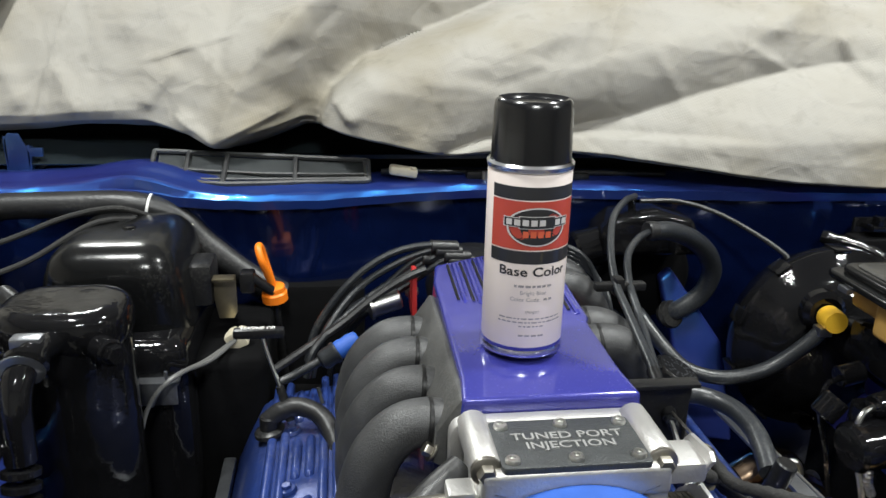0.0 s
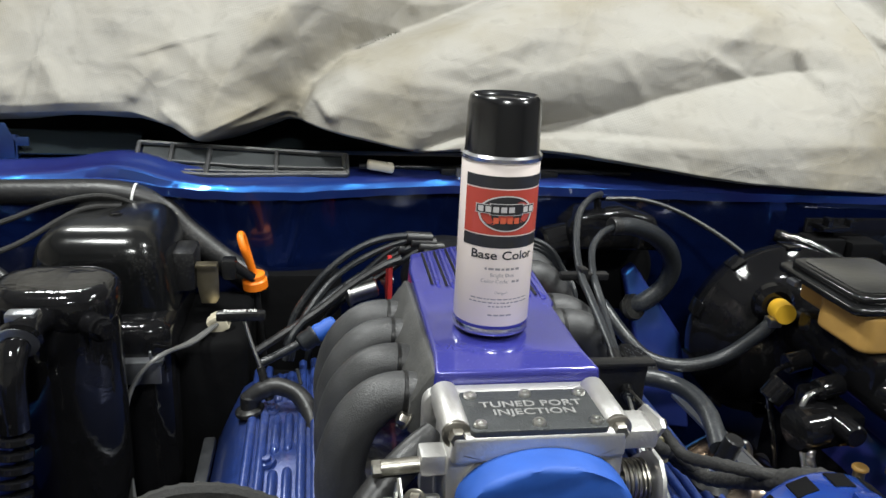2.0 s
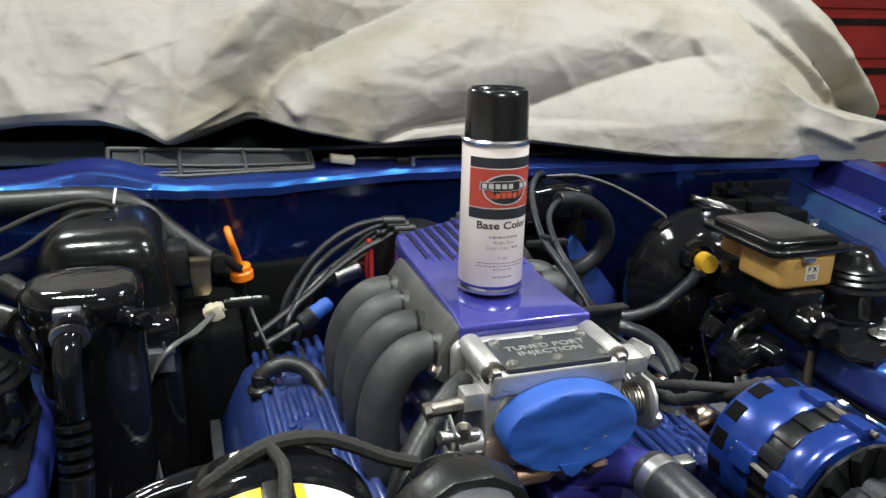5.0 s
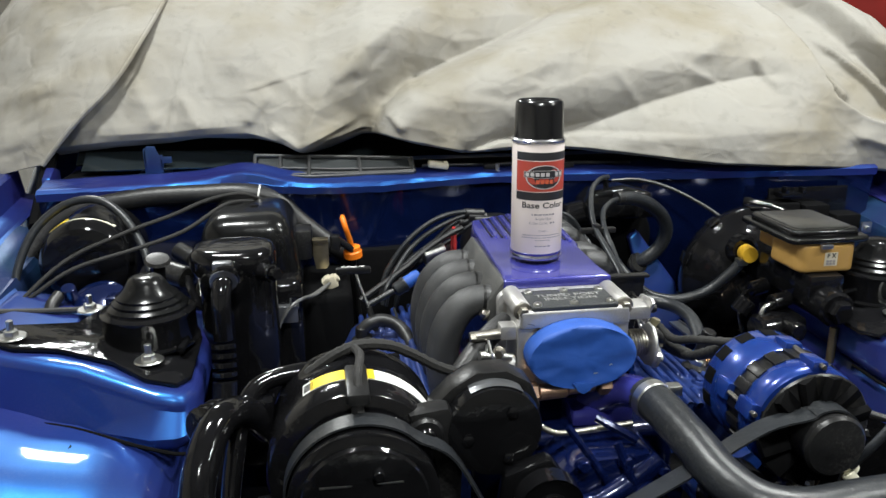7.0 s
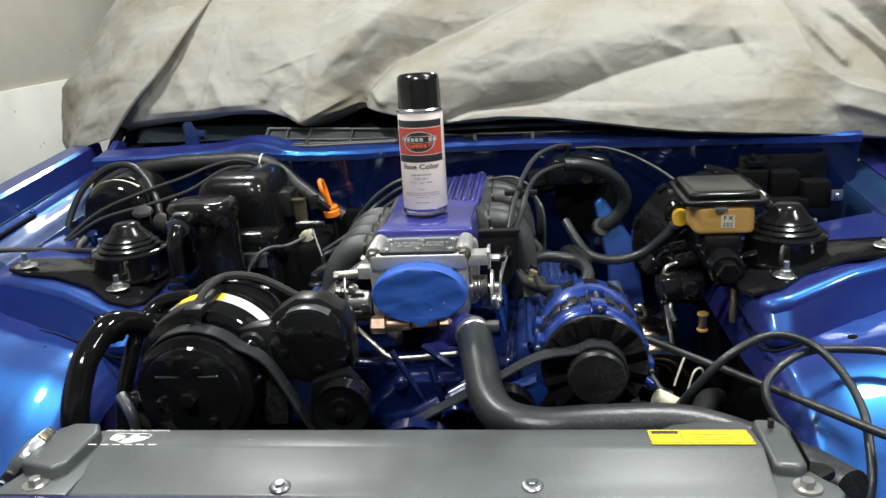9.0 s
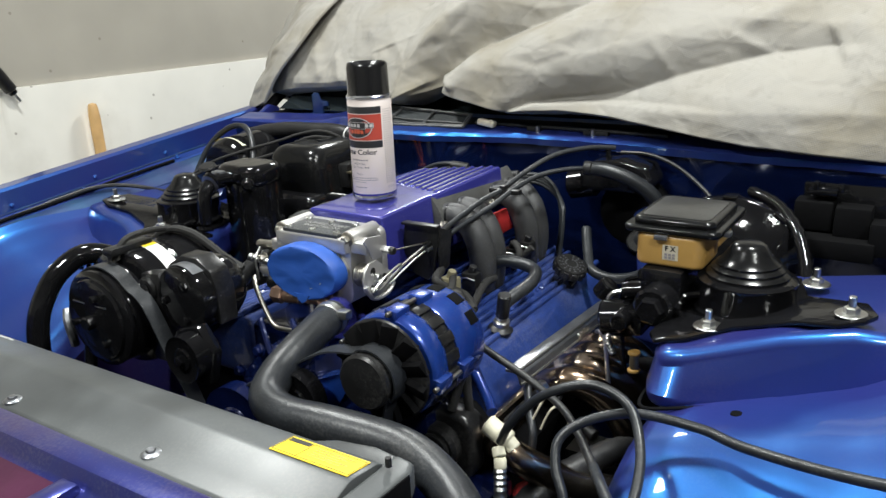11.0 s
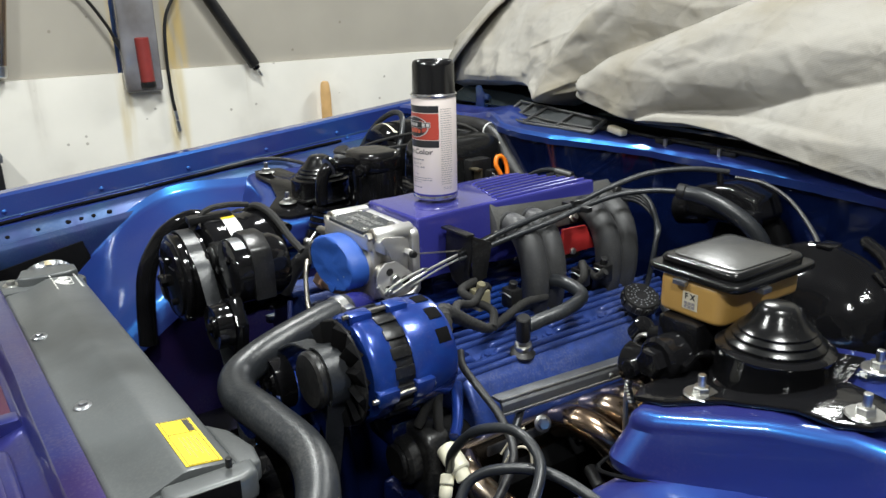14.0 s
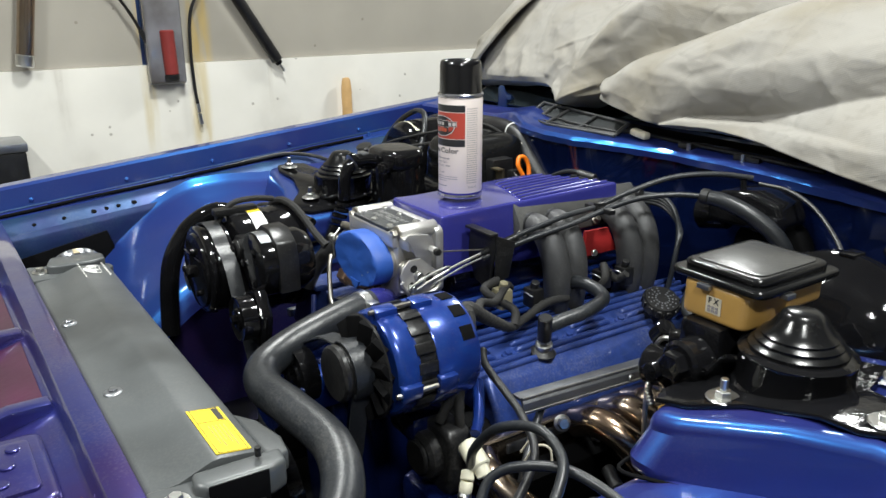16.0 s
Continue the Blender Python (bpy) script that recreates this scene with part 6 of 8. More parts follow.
part("body", lathe([(0.035, 0), (0.046, 0.004), (0.048, 0.010), (0.048, 0.07), (0.04, 0.085)], PC + Vector((0, -0.292, 0)), (0, 1, 0), 40), BLACK_GLOSS, pump, "glossy black casting")
part("bracket", slab([(-0.180, 0.925), (-0.160, 0.945), (-0.135, 0.960), (-0.105, 0.960), (-0.080, 0.945), (-0.070, 0.92), (-0.070, 0.87), (-0.080, 0.87), (-0.083, 0.915), (-0.10, 0.944), (-0.13, 0.946), (-0.155, 0.925), (-0.165, 0.90), (-0.18, 0.90)], -0.268, -0.236, "y", 0.004), BLACK_SATIN, pump, "textured grey bracket")
part("worn_top", arc_band(PC, -0.285, -0.262, 0.0485, radians(-30), radians(35)), DARK_ALU, pump, "worn alloy patch")
for a in (0.6, 2.7, 4.6):
    part("face_bolt", lathe([(0.006, 0), (0.006, 0.004), (0.004, 0.005)], PC + Vector((0.028 * math.sin(a), -0.291, 0.028 * math.cos(a))), (0, -1, 0), 6), BLACK_GLOSS, pump)


def idler(x, y, z, r, label, mat=BLACK_GLOSS):
    ob = thing("belt_pulley", (x, y, z), label, "pulley", "belt pulleys")
    part("wheel", lathe([(0.006, 0), (r * 0.45, 0.001), (r * 0.5, 0.004), (r * 0.85, 0.005), (r, 0.002), (r, 0.024), (r * 0.8, 0.026)], (x, y, z), (0, 1, 0), 32), mat, ob)
    part("bolt", lathe([(0.007, 0), (0.007, 0.005), (0.005, 0.006)], (x, y, z), (0, -1, 0), 6), BLACK_GLOSS, ob)
    return ob


idler(-0.075, -0.337, 0.846, 0.032, "small black belt tensioner pulley")
idler(0.008, -0.335, 0.770, 0.055, "dark blue water pump pulley", BLUE_SHADE_ENAMEL)
idler(0.115, -0.335, 0.835, 0.034, "small black idler pulley by the hose")
idler(0.0, -0.335, 0.60, 0.085, "large black crankshaft pulley")
tensioner = thing("belt_tensioner", (-0.085, -0.30, 0.83), "black belt tensioner arm", "belt tensioner")
part("arm", slab([(-0.125, 0.80), (-0.06, 0.80), (-0.045, 0.85), (-0.07, 0.885), (-0.115, 0.87)], -0.31, -0.29, "y", 0.006), BLACK_GLOSS, tensioner)
belt = thing("drive_belt", (0, -0.32, 0.7), "grey-worn black ribbed drive belt", "drive belt")


def ribbon(pts, y0, y1, t=0.0022, sub=5):
    path = smooth_path([(x, 0, z) for x, z in pts], sub)
    bm = bmesh.new()
    rows = []
    for i, p in enumerate(path):
        d = (path[min(i + 1, len(path) - 1)] - path[max(i - 1, 0)]).normalized()
        nrm = Vector((-d.z, 0, d.x)) * t
        rows.append([bm.verts.new((p.x + nrm.x * k, y, p.z + nrm.z * k)) for y, k in ((y0, 0), (y1, 0), (y1, 1), (y0, 1))])
    for a, b in zip(rows, rows[1:]):
        for k in range(4):
            bm.faces.new((a[k], a[(k + 1) % 4], b[(k + 1) % 4], b[k]))
    bm.faces.new(rows[0])
    bm.faces.new(rows[-1][::-1])
    return bm


wrap_pts = [(CC.x + 0.004 + 0.0715 * math.sin(radians(a)), CC.z + 0.0715 * math.cos(radians(a))) for a in range(-110, 56, 12)]
part("run", ribbon(wrap_pts + [(-0.165, 0.895), (-0.125, 0.82), (-0.10, 0.78), (-0.07, 0.70), (-0.06, 0.62)], -0.318, -0.296), RUBBER_GREY, belt, "belt over the compressor")
alt_pts = [(AC.x + 0.034 * math.sin(radians(a)), AC.z + 0.034 * math.cos(radians(a))) for a in range(-40, 131, 15)]
part("run", ribbon([(-0.06, 0.775), (0.0, 0.812), (0.09, 0.862), (0.15, 0.896)] + alt_pts + [(0.236, 0.85), (0.20, 0.72), (0.12, 0.58)], -0.316, -0.294), RUBBER_GREY, belt, "belt run to the alternator")

# ---------------------------------------------------------------- strut mounts


def strut_mount(s):
    ob = thing("strut_mount", (s * 0.52, 0.05, 0.884), "black strut mount plate with a stepped rubber cap", "strut mount", "strut mounts")
    o = [(0.442, -0.045), (0.455, -0.070), (0.492, -0.066), (0.535, -0.030), (0.60, -0.014), (0.645, -0.026), (0.672, -0.018), (0.682, 0.006), (0.668, 0.040), (0.60, 0.075), (0.58, 0.15), (0.47, 0.16), (0.445, 0.08)]
    plate = slab([(s * a, b) for a, b in (o if s > 0 else o[::-1])], 0.885, 0.891, "z", 0.002)
    for v in plate.verts:
        v.co.z += tower_lift(v.co.x)
    part("plate", plate, BLACK_GLOSS, ob, "glossy black plate")
    c = (0.531 if s > 0 else -0.505, 0.055, 0.888)
    part("drum", lathe([(0.062, 0.0), (0.062, 0.003), (0.059, 0.006), (0.058, 0.036), (0.0595, 0.039), (0.0595, 0.042), (0.055, 0.0445), (0.047, 0.046)], c, n=48), BLACK_GLOSS, ob, "black steel drum")
    part("boot", lathe([(1.09 * r, h) for r, h in [(0.0455, 0.045), (0.0460, 0.049), (0.0430, 0.0515), (0.0400, 0.053), (0.0405, 0.056), (0.0375, 0.0585), (0.0350, 0.060), (0.0355, 0.0625), (0.0320, 0.065), (0.0270, 0.071), (0.0215, 0.0800), (0.0180, 0.0855), (0.0130, 0.0878), (0.0, 0.0882)]], c, n=48), BLACK_DUSTY, ob, "stepped rubber dust cap")
    for x, y, z in ((0.508 if s > 0 else 0.4935, -0.030 if s > 0 else -0.024, 0.891), (0.655, 0.002, 0.922), (0.60, 0.135, 0.905)):
        part("stud_nut", join(lathe([(0.0170, 0), (0.0178, 0.001), (0.0165, 0.0025)], (s * x, y, z), (0, 0, 1), 26), lathe([(0.0090, 0.002), (0.0086, 0.0085), (0.0074, 0.0095)], (s * x, y, z), (0, 0, 1), 6), rod((s * x, y, z + 0.008), (s * x, y, z + 0.022), 0.0042, n=12)), STEEL, ob, "zinc nut, stud and washer")
    for x, y in ((0.56, 0.0), (0.46, 0.0)):
        part("plate_rib", tube([(s * x, y, 0.892), (s * (x + 0.0), y + 0.03, 0.900), (s * 0.515, 0.02, 0.92)], 0.005, 8, 4), BLACK_GLOSS, ob)
    return ob


strut_mount(-1)
strut_mount(1)

# ---------------------------------------------------------------- passenger side: heater box, accumulator, hoses
box = thing("heater_case", (-0.40, 0.3, 0.75), "glossy black air-conditioning case on the firewall", "heater case")
hump = rbox(-0.472, -0.312, 0.222, 0.405, 0.84, 1.004, 0.046, 6)
for v in hump.verts:
    if v.co.z > 0.90:
        v.co.x = -0.388 + (v.co.x + 0.388) * (1 - 1.6 * (v.co.z - 0.90))
part("hump", hump, BLACK_DUSTY, box, "rounded black housing with a dusty top")
part("shell", rbox(-0.475, -0.312, 0.19, 0.41, 0.60, 0.915, 0.022, 3), BLACK_GLOSS, box)
# Added matt black box stands in for the dark void here
part("void_box", rbox(-0.318, -0.235, 0.24, 0.41, 0.60, 0.872, 0.016, 3), BLACK_MATT, box, "black box filling the dark void beside the case")
# Added black sheet gives the firewall its shadow low on this side
part("firewall_shade", rbox(-0.25, -0.12, 0.385, 0.425, 0.60, 0.90, 0.010, 2), BLACK_MATT, box, "added black sheet for the shadow on the firewall")
part("top_screw", join(lathe([(0.008, 0), (0.007, 0.003), (0.003, 0.0035)], (-0.385, 0.31, 1.0030), (0, 0, 1), 14)), BLACK_GLOSS, box)
part("bracket", join(slab([(-0.295, 0.950), (-0.270, 0.950), (-0.270, 0.905), (-0.274, 0.898), (-0.291, 0.898), (-0.295, 0.92)], 0.292, 0.296, "y", 0.001), rbox(-0.295, -0.270, 0.28, 0.296, 0.947, 0.951, 0.001)), BRASS_STEEL, box, "yellowed steel bracket")
part("resistor", rbox(-0.325, -0.295, 0.285, 0.34, 0.915, 0.965, 0.008), BLACK_SATIN, box, "dusty blower resistor")
part("resistor_plug", join(rbox(-0.267, -0.250, 0.298, 0.32, 0.925, 0.95, 0.004), rod((-0.256, 0.305, 0.945), (-0.23, 0.315, 0.92), 0.006)), BLACK_SATIN, box)
part("low_bracket", join(rbox(-0.364, -0.320, 0.176, 0.180, 0.852, 0.876, 0.0015), rbox(-0.364, -0.318, 0.176, 0.192, 0.874, 0.8775, 0.001), rod((-0.330, 0.18, 0.876), (-0.330, 0.178, 0.890), 0.0016)), DARK_ALU, box, "bare alloy clip")
acc = thing("accumulator", (-0.395, 0.13, 0.75), "glossy black accumulator canister with a domed top", "canister")
part("canister", lathe([(0.050, 0.0), (0.053, 0.006), (0.053, 0.205), (0.050, 0.222)], (-0.397, 0.125, 0.745), (0, 0, 1), 40), BLACK_GLOSS, acc, "glossy black canister")
part("head", slab(round_rect(-0.400, 0.122, 0.116, 0.098, 0.040, 7), 0.952, 0.994, "z", 0.019, 5), BLACK_GLOSS, acc, "rounded glossy head")
part("switch", join(rod((-0.36, 0.08, 0.965), (-0.345, 0.062, 0.967), 0.012), rod((-0.345, 0.062, 0.967), (-0.338, 0.054, 0.968), 0.009, n=6)), BLACK_GLOSS, acc, "pressure switch")
part("service_port", rod((-0.42, 0.075, 0.962), (-0.43, 0.058, 0.962), 0.010), BLACK_GLOSS, acc)
part("outlet", join(tube([(-0.398, 0.085, 0.970), (-0.402, 0.05, 0.976), (-0.406, 0.025, 0.968), (-0.408, 0.012, 0.945), (-0.408, 0.008, 0.90)], 0.0125, 14), lathe([(0.015, 0), (0.018, 0.003), (0.018, 0.008), (0.015, 0.011)], (-0.403, 0.035, 0.977), (0.1, -0.9, -0.35), 20)), BLACK_GLOSS, acc, "bent aluminium outlet painted black")
part("worn_flange", join(lathe([(0.0145, 0), (0.0175, 0.001), (0.0175, 0.005), (0.0145, 0.006)], (-0.4045, 0.030, 0.973), (0.1, -0.9, -0.35), 20), rbox(-0.420, -0.395, 0.045, 0.060, 0.978, 0.990, 0.003)), DARK_ALU, acc, "worn bare-metal flange")
part("crimp", join(*[lathe([(0.0135, 0), (0.0155, 0.001), (0.0155, 0.006), (0.0135, 0.007)], (-0.408, 0.006 - 0.004 * k, 0.895 - 0.011 * k), (0, -0.3, -1), 18) for k in range(5)]), BLACK_GLOSS, acc, "crimped hose sleeve")
ac = thing("air_con_hoses", (-0.40, -0.15, 0.70), "thick glossy black air-conditioning hoses", "hose")
part("hose", tube([(-0.408, -0.012, 0.845), (-0.412, -0.04, 0.78), (-0.415, -0.06, 0.70), (-0.41, -0.08, 0.60)], 0.0155, 14), BLACK_GLOSS, ac)
part("hose", tube([(-0.205, -0.168, 0.920), (-0.26, -0.17, 0.930), (-0.315, -0.176, 0.931), (-0.350, -0.186, 0.924), (-0.366, -0.208, 0.905), (-0.374, -0.235, 0.87), (-0.380, -0.26, 0.82), (-0.385, -0.275, 0.74)], 0.010, 14), BLACK_GLOSS, ac, "bent metal line, painted black")
part("hose", tube([(-0.340, -0.185, 0.872), (-0.362, -0.208, 0.906), (-0.382, -0.252, 0.922), (-0.395, -0.292, 0.902), (-0.400, -0.318, 0.870), (-0.402, -0.334, 0.835), (-0.400, -0.343, 0.785), (-0.394, -0.350, 0.71)], 0.0165, 16), BLACK_GLOSS, ac, "fat glossy hose")
part("crimp", join(*[lathe([(0.0185, 0), (0.0205, 0.001), (0.0205, 0.006), (0.0185, 0.007)], (-0.386 - 0.005 * k, -0.228 - 0.009 * k, 0.912 + 0.001 * k), (-0.5, -0.8, 0.15), 18) for k in range(3)]), BLACK_GLOSS, ac)
part("joint_block", rbox(-0.362, -0.335, -0.205, -0.180, 0.885, 0.915, 0.004), BLACK_GLOSS, ac)
part("joint_block", join(rbox(-0.352, -0.318, -0.30, -0.27, 0.80, 0.85, 0.006), rod((-0.36, -0.295, 0.845), (-0.33, -0.305, 0.84), 0.008)), BLACK_GLOSS, ac)
part("pale_strap", tube([(-0.350, -0.315, 0.858), (-0.337, -0.325, 0.845), (-0.332, -0.325, 0.825), (-0.338, -0.32, 0.808)], 0.007, 8), DARK_ALU, ac, "dull metal clip")
part("line", tube([(-0.20, -0.155, 0.93), (-0.30, -0.16, 0.928), (-0.345, -0.165, 0.918)], 0.007, 10), BLACK_GLOSS, ac)
heat = thing("heater_hose", (-0.5, 0.37, 0.9), "fat black heater hose looping along the cowl", "hose")
part("hose", tube([(-0.755, 0.34, 0.80), (-0.765, 0.36, 0.88), (-0.735, 0.385, 0.945), (-0.675, 0.395, 0.985), (-0.575, 0.402, 1.003), (-0.48, 0.404, 1.006), (-0.405, 0.402, 1.006), (-0.352, 0.402, 0.990), (-0.318, 0.40, 0.955), (-0.275, 0.398, 0.918), (-0.225, 0.395, 0.885)], 0.0165, 16), RUBBER, heat)
part("tie", moved(lathe([(0.0168, 0), (0.0178, 0.0005), (0.0178, 0.003), (0.0168, 0.0035)], (-0.385, 0.402, 1.002), (1, 0, -0.2), 20), Matrix.Identity(4)), WHITE_PAINT, heat, "pale tie band")
blower = thing("blower_motor", (-0.63, 0.28, 0.80), "black blower motor housing with a striped sticker", "blower motor")
BL = Vector((-0.640, 0, 0.925))
part("housing", lathe([(0.045, 0.0), (0.062, 0.004), (0.070, 0.014), (0.072, 0.03), (0.072, 0.12)], BL + Vector((0, 0.27, 0)), (0, 1, 0.05), 44), BLACK_GLOSS, blower)
part("sticker", arc_band(BL, 0.292, 0.312, 0.0732, radians(-44), radians(38)), IVORY, blower, "pale curved sticker")
part("sticker_end", arc_band(BL, 0.2915, 0.3125, 0.0738, radians(-44), radians(-20), 8), YELLOW, blower, "yellow sticker end")
part("motor_can", join(lathe([(0.038, 0), (0.040, 0.004), (0.038, 0.03), (0.02, 0.038), (0.0, 0.038)], (-0.60, 0.20, 0.875), (0, -0.5, 0.8), 28), rod((-0.64, 0.19, 0.905), (-0.64, 0.18, 0.925), 0.010), rbox(-0.585, -0.56, 0.15, 0.18, 0.88, 0.915, 0.004)), BLUE_DARKENED, blower, "dark blue motor can")
part("vent_tube", tube([(-0.652, 0.18, 0.915), (-0.66, 0.16, 0.90), (-0.65, 0.14, 0.87), (-0.62, 0.12, 0.85)], 0.009, 10), RUBBER, blower)
lead = thing("grey_overflow_hose", (-0.6, 0.3, 0.95), "thin grey hose arching over the blower", "hose")
part("hose", tube([(-0.74, 0.25, 0.84), (-0.745, 0.28, 0.91), (-0.72, 0.31, 0.975), (-0.675, 0.33, 1.012), (-0.625, 0.33, 1.018), (-0.585, 0.31, 0.995), (-0.555, 0.28, 0.955), (-0.54, 0.25, 0.92)], 0.0065, 10), RUBBER_GREY, lead)
wires = thing("wiring_leads", (-0.45, 0.3, 0.97), "two black wiring leads ending in a beige connector", "wiring")
part("lead", tube([(-0.70, 0.20, 0.905), (-0.64, 0.22, 0.94), (-0.56, 0.25, 0.957), (-0.49, 0.28, 0.975), (-0.43, 0.32, 1.005), (-0.39, 0.35, 1.002), (-0.362, 0.375, 0.988)], 0.0032, 8), LOOM, wires)
part("lead", tube([(-0.73, 0.18, 0.885), (-0.66, 0.24, 0.945), (-0.58, 0.28, 0.975), (-0.51, 0.31, 0.994), (-0.46, 0.335, 1.010), (-0.41, 0.35, 1.016), (-0.375, 0.37, 1.000), (-0.355, 0.38, 0.987)], 0.0032, 8), LOOM, wires)
part("plug", moved(join(rbox(-0.016, 0.016, -0.009, 0.009, -0.008, 0.008, 0.002), rbox(-0.006, 0.006, -0.0095, 0.003, 0.006, 0.011, 0.001)), Matrix.Translation((-0.347, 0.384, 0.982)) @ Matrix.Rotation(radians(20), 4, "Y")), IVORY, wires, "beige plug")
dark = thing("vacuum_valve", (-0.52, 0.2, 0.94), "black vacuum check valve with a round plug", "vacuum valve")
part("body", join(rod((-0.505, 0.175, 0.945), (-0.47, 0.15, 0.94), 0.016), rod((-0.49, 0.21, 0.965), (-0.465, 0.19, 0.955), 0.013), lathe([(0.016, 0), (0.0175, 0.002), (0.015, 0.006), (0.0, 0.007)], (-0.498, 0.105, 0.978), (0.1, -0.3, 1), 22)), BLACK_SATIN, dark)
part("stem", rod((-0.498, 0.108, 0.978), (-0.505, 0.12, 0.93), 0.010), BLACK_GLOSS, dark)
part("line", tube([(-0.47, 0.15, 0.94), (-0.455, 0.12, 0.915), (-0.43, 0.10, 0.905), (-0.40, 0.09, 0.905)], 0.006, 8), BLACK_GLOSS, dark)
skirt_pipe = thing("inner_fender_hose", (-0.70, 0.1, 0.92), "thin black hose clipped along the inner fender", "hose")
part("hose", tube([(-0.812, -0.34, 0.880), (-0.808, -0.20, 0.894), (-0.803, -0.10, 0.906), (-0.796, -0.02, 0.918), (-0.782, 0.05, 0.926), (-0.75, 0.11, 0.918), (-0.66, 0.14, 0.905), (-0.56, 0.15, 0.90)], 0.0045, 8), RUBBER, skirt_pipe)

dip = thing("dipstick", (-0.23, 0.32, 0.80), "orange ring-handled transmission dipstick", "dipstick")
part("tube", tube([(-0.229, 0.324, 0.912), (-0.227, 0.33, 0.87), (-0.222, 0.34, 0.80), (-0.215, 0.35, 0.70)], 0.0045, 10), BLACK_SATIN, dip)
part("collar", join(lathe([(0.010, 0), (0.0155, 0.002), (0.0155, 0.012), (0.0135, 0.014), (0.0135, 0.020), (0.010, 0.022)], (-0.229, 0.324, 0.905), (-0.1, -0.1, 1), 24)), ORANGE, dip, "orange collar")
part("ring", tube([(-0.231, 0.321, 0.925), (-0.236, 0.313, 0.945), (-0.241, 0.306, 0.962), (-0.245, 0.312, 0.976), (-0.244, 0.325, 0.974), (-0.240, 0.332, 0.955), (-0.232, 0.326, 0.927)], 0.0045, 10), ORANGE, dip, "orange plastic ring")
oil = thing("oil_dipstick", (-0.235, 0.18, 0.85), "black T-handled engine oil dipstick with white lettering", "dipstick")
part("handle", moved(join(rbox(-0.026, 0.026, -0.006, 0.006, -0.005, 0.005, 0.003)), Matrix.Translation((-0.235, 0.182, 0.928))), BLACK_SATIN, oil)
letters("ENGINE OIL", 0.0068, (-0.235, 0.1815, 0.9332), Matrix.Rotation(radians(18), 4, "X"), WHITE_PAINT, oil, "printed_words", 0.0002, bold=0.0001)
part("rod", tube([(-0.232, 0.182, 0.925), (-0.226, 0.175, 0.905), (-0.215, 0.165, 0.875)], 0.0022, 8), STEEL, oil, "thin steel rod")
part("tube", rod((-0.215, 0.165, 0.875), (-0.205, 0.155, 0.84), 0.0045), BLACK_SATIN, oil)
sens = thing("sensor_lead", (-0.30, 0.25, 0.86), "grey sensor lead with a beige connector", "wiring")
part("plug", moved(join(rbox(-0.014, 0.014, -0.012, 0.012, -0.012, 0.012, 0.002), rod((-0.002, 0, 0.0), (0.02, 0, 0.004), 0.009), rbox(-0.008, 0.004, -0.014, 0.014, 0.008, 0.014, 0.001)), Matrix.Translation((-0.270, 0.275, 0.880)) @ Matrix.Rotation(radians(-25), 4, "Y") @ Matrix.Scale(0.78, 4)), BEIGE, sens, "beige plug")
part("lead", tube([(-0.268, 0.272, 0.882), (-0.292, 0.22, 0.880), (-0.312, 0.175, 0.890), (-0.334, 0.158, 0.878), (-0.349, 0.152, 0.850), (-0.352, 0.140, 0.815), (-0.347, 0.125, 0.775), (-0.338, 0.11, 0.71)], 0.0024, 8), GREY_LEAD, sens)
part("lead", tube([(-0.270, 0.275, 0.880), (-0.297, 0.225, 0.878), (-0.318, 0.178, 0.886), (-0.336, 0.172, 0.872), (-0.345, 0.17, 0.855)], 0.0026, 8), GREY_LEAD, sens)
pcvh = thing("breather_hose", (-0.2, 0.13, 0.85), "black breather hose from the valve cover", "hose")
part("hose", tube([(-0.226, 0.156, 0.842), (-0.214, 0.156, 0.851), (-0.195, 0.155, 0.856), (-0.172, 0.142, 0.850), (-0.158, 0.115, 0.832), (-0.150, 0.08, 0.80)], 0.0098, 12), RUBBER, pcvh)
part("grommet", join(rod((-0.226, 0.156, 0.826), (-0.226, 0.156, 0.847), 0.0105), lathe([(0.016, 0), (0.016, 0.004), (0.012, 0.007)], (-0.226, 0.156, 0.826), (-0.19, 0, 1), 20)), BLACK_SATIN, pcvh)
inj = thing("injector_connector", (-0.17, 0.19, 0.87), "grey injector plug bandaged with blue tape", "connector")
part("plug", join(lathe([(0.006, 0.0), (0.0095, 0.002), (0.0110, 0.006), (0.0110, 0.016), (0.0122, 0.018), (0.0122, 0.021), (0.009, 0.022)], (-0.174, 0.188, 0.889), (0.85, 0.25, 0.46), 22), tube([(-0.215, 0.180, 0.872), (-0.200, 0.184, 0.878), (-0.172, 0.189, 0.891)], 0.0048, 10), rod((-0.176, 0.172, 0.868), (-0.172, 0.166, 0.852), 0.002)), RUBBER_GREY, inj)
part("tape", lathe([(0.0100, 0.0), (0.0108, 0.004), (0.0095, 0.010), (0.0102, 0.016), (0.0085, 0.024), (0.006, 0.026)], (-0.1555, 0.1935, 0.899), (0.85, 0.25, 0.46), 18), TAPE, inj, "crumpled blue tape")
vac = thing("vacuum_fitting", (-0.10, 0.25, 0.90), "bright cylindrical vacuum fitting with a black hose", "vacuum fitting")
part("can", join(rod((-0.118, 0.255, 0.922), (-0.084, 0.262, 0.930), 0.0125), lathe([(0.013, 0), (0.0145, 0.001), (0.0145, 0.004), (0.013, 0.005)], (-0.120, 0.2545, 0.9215), (1, 0.2, 0.2), 22)), STEEL, vac, "bright can")
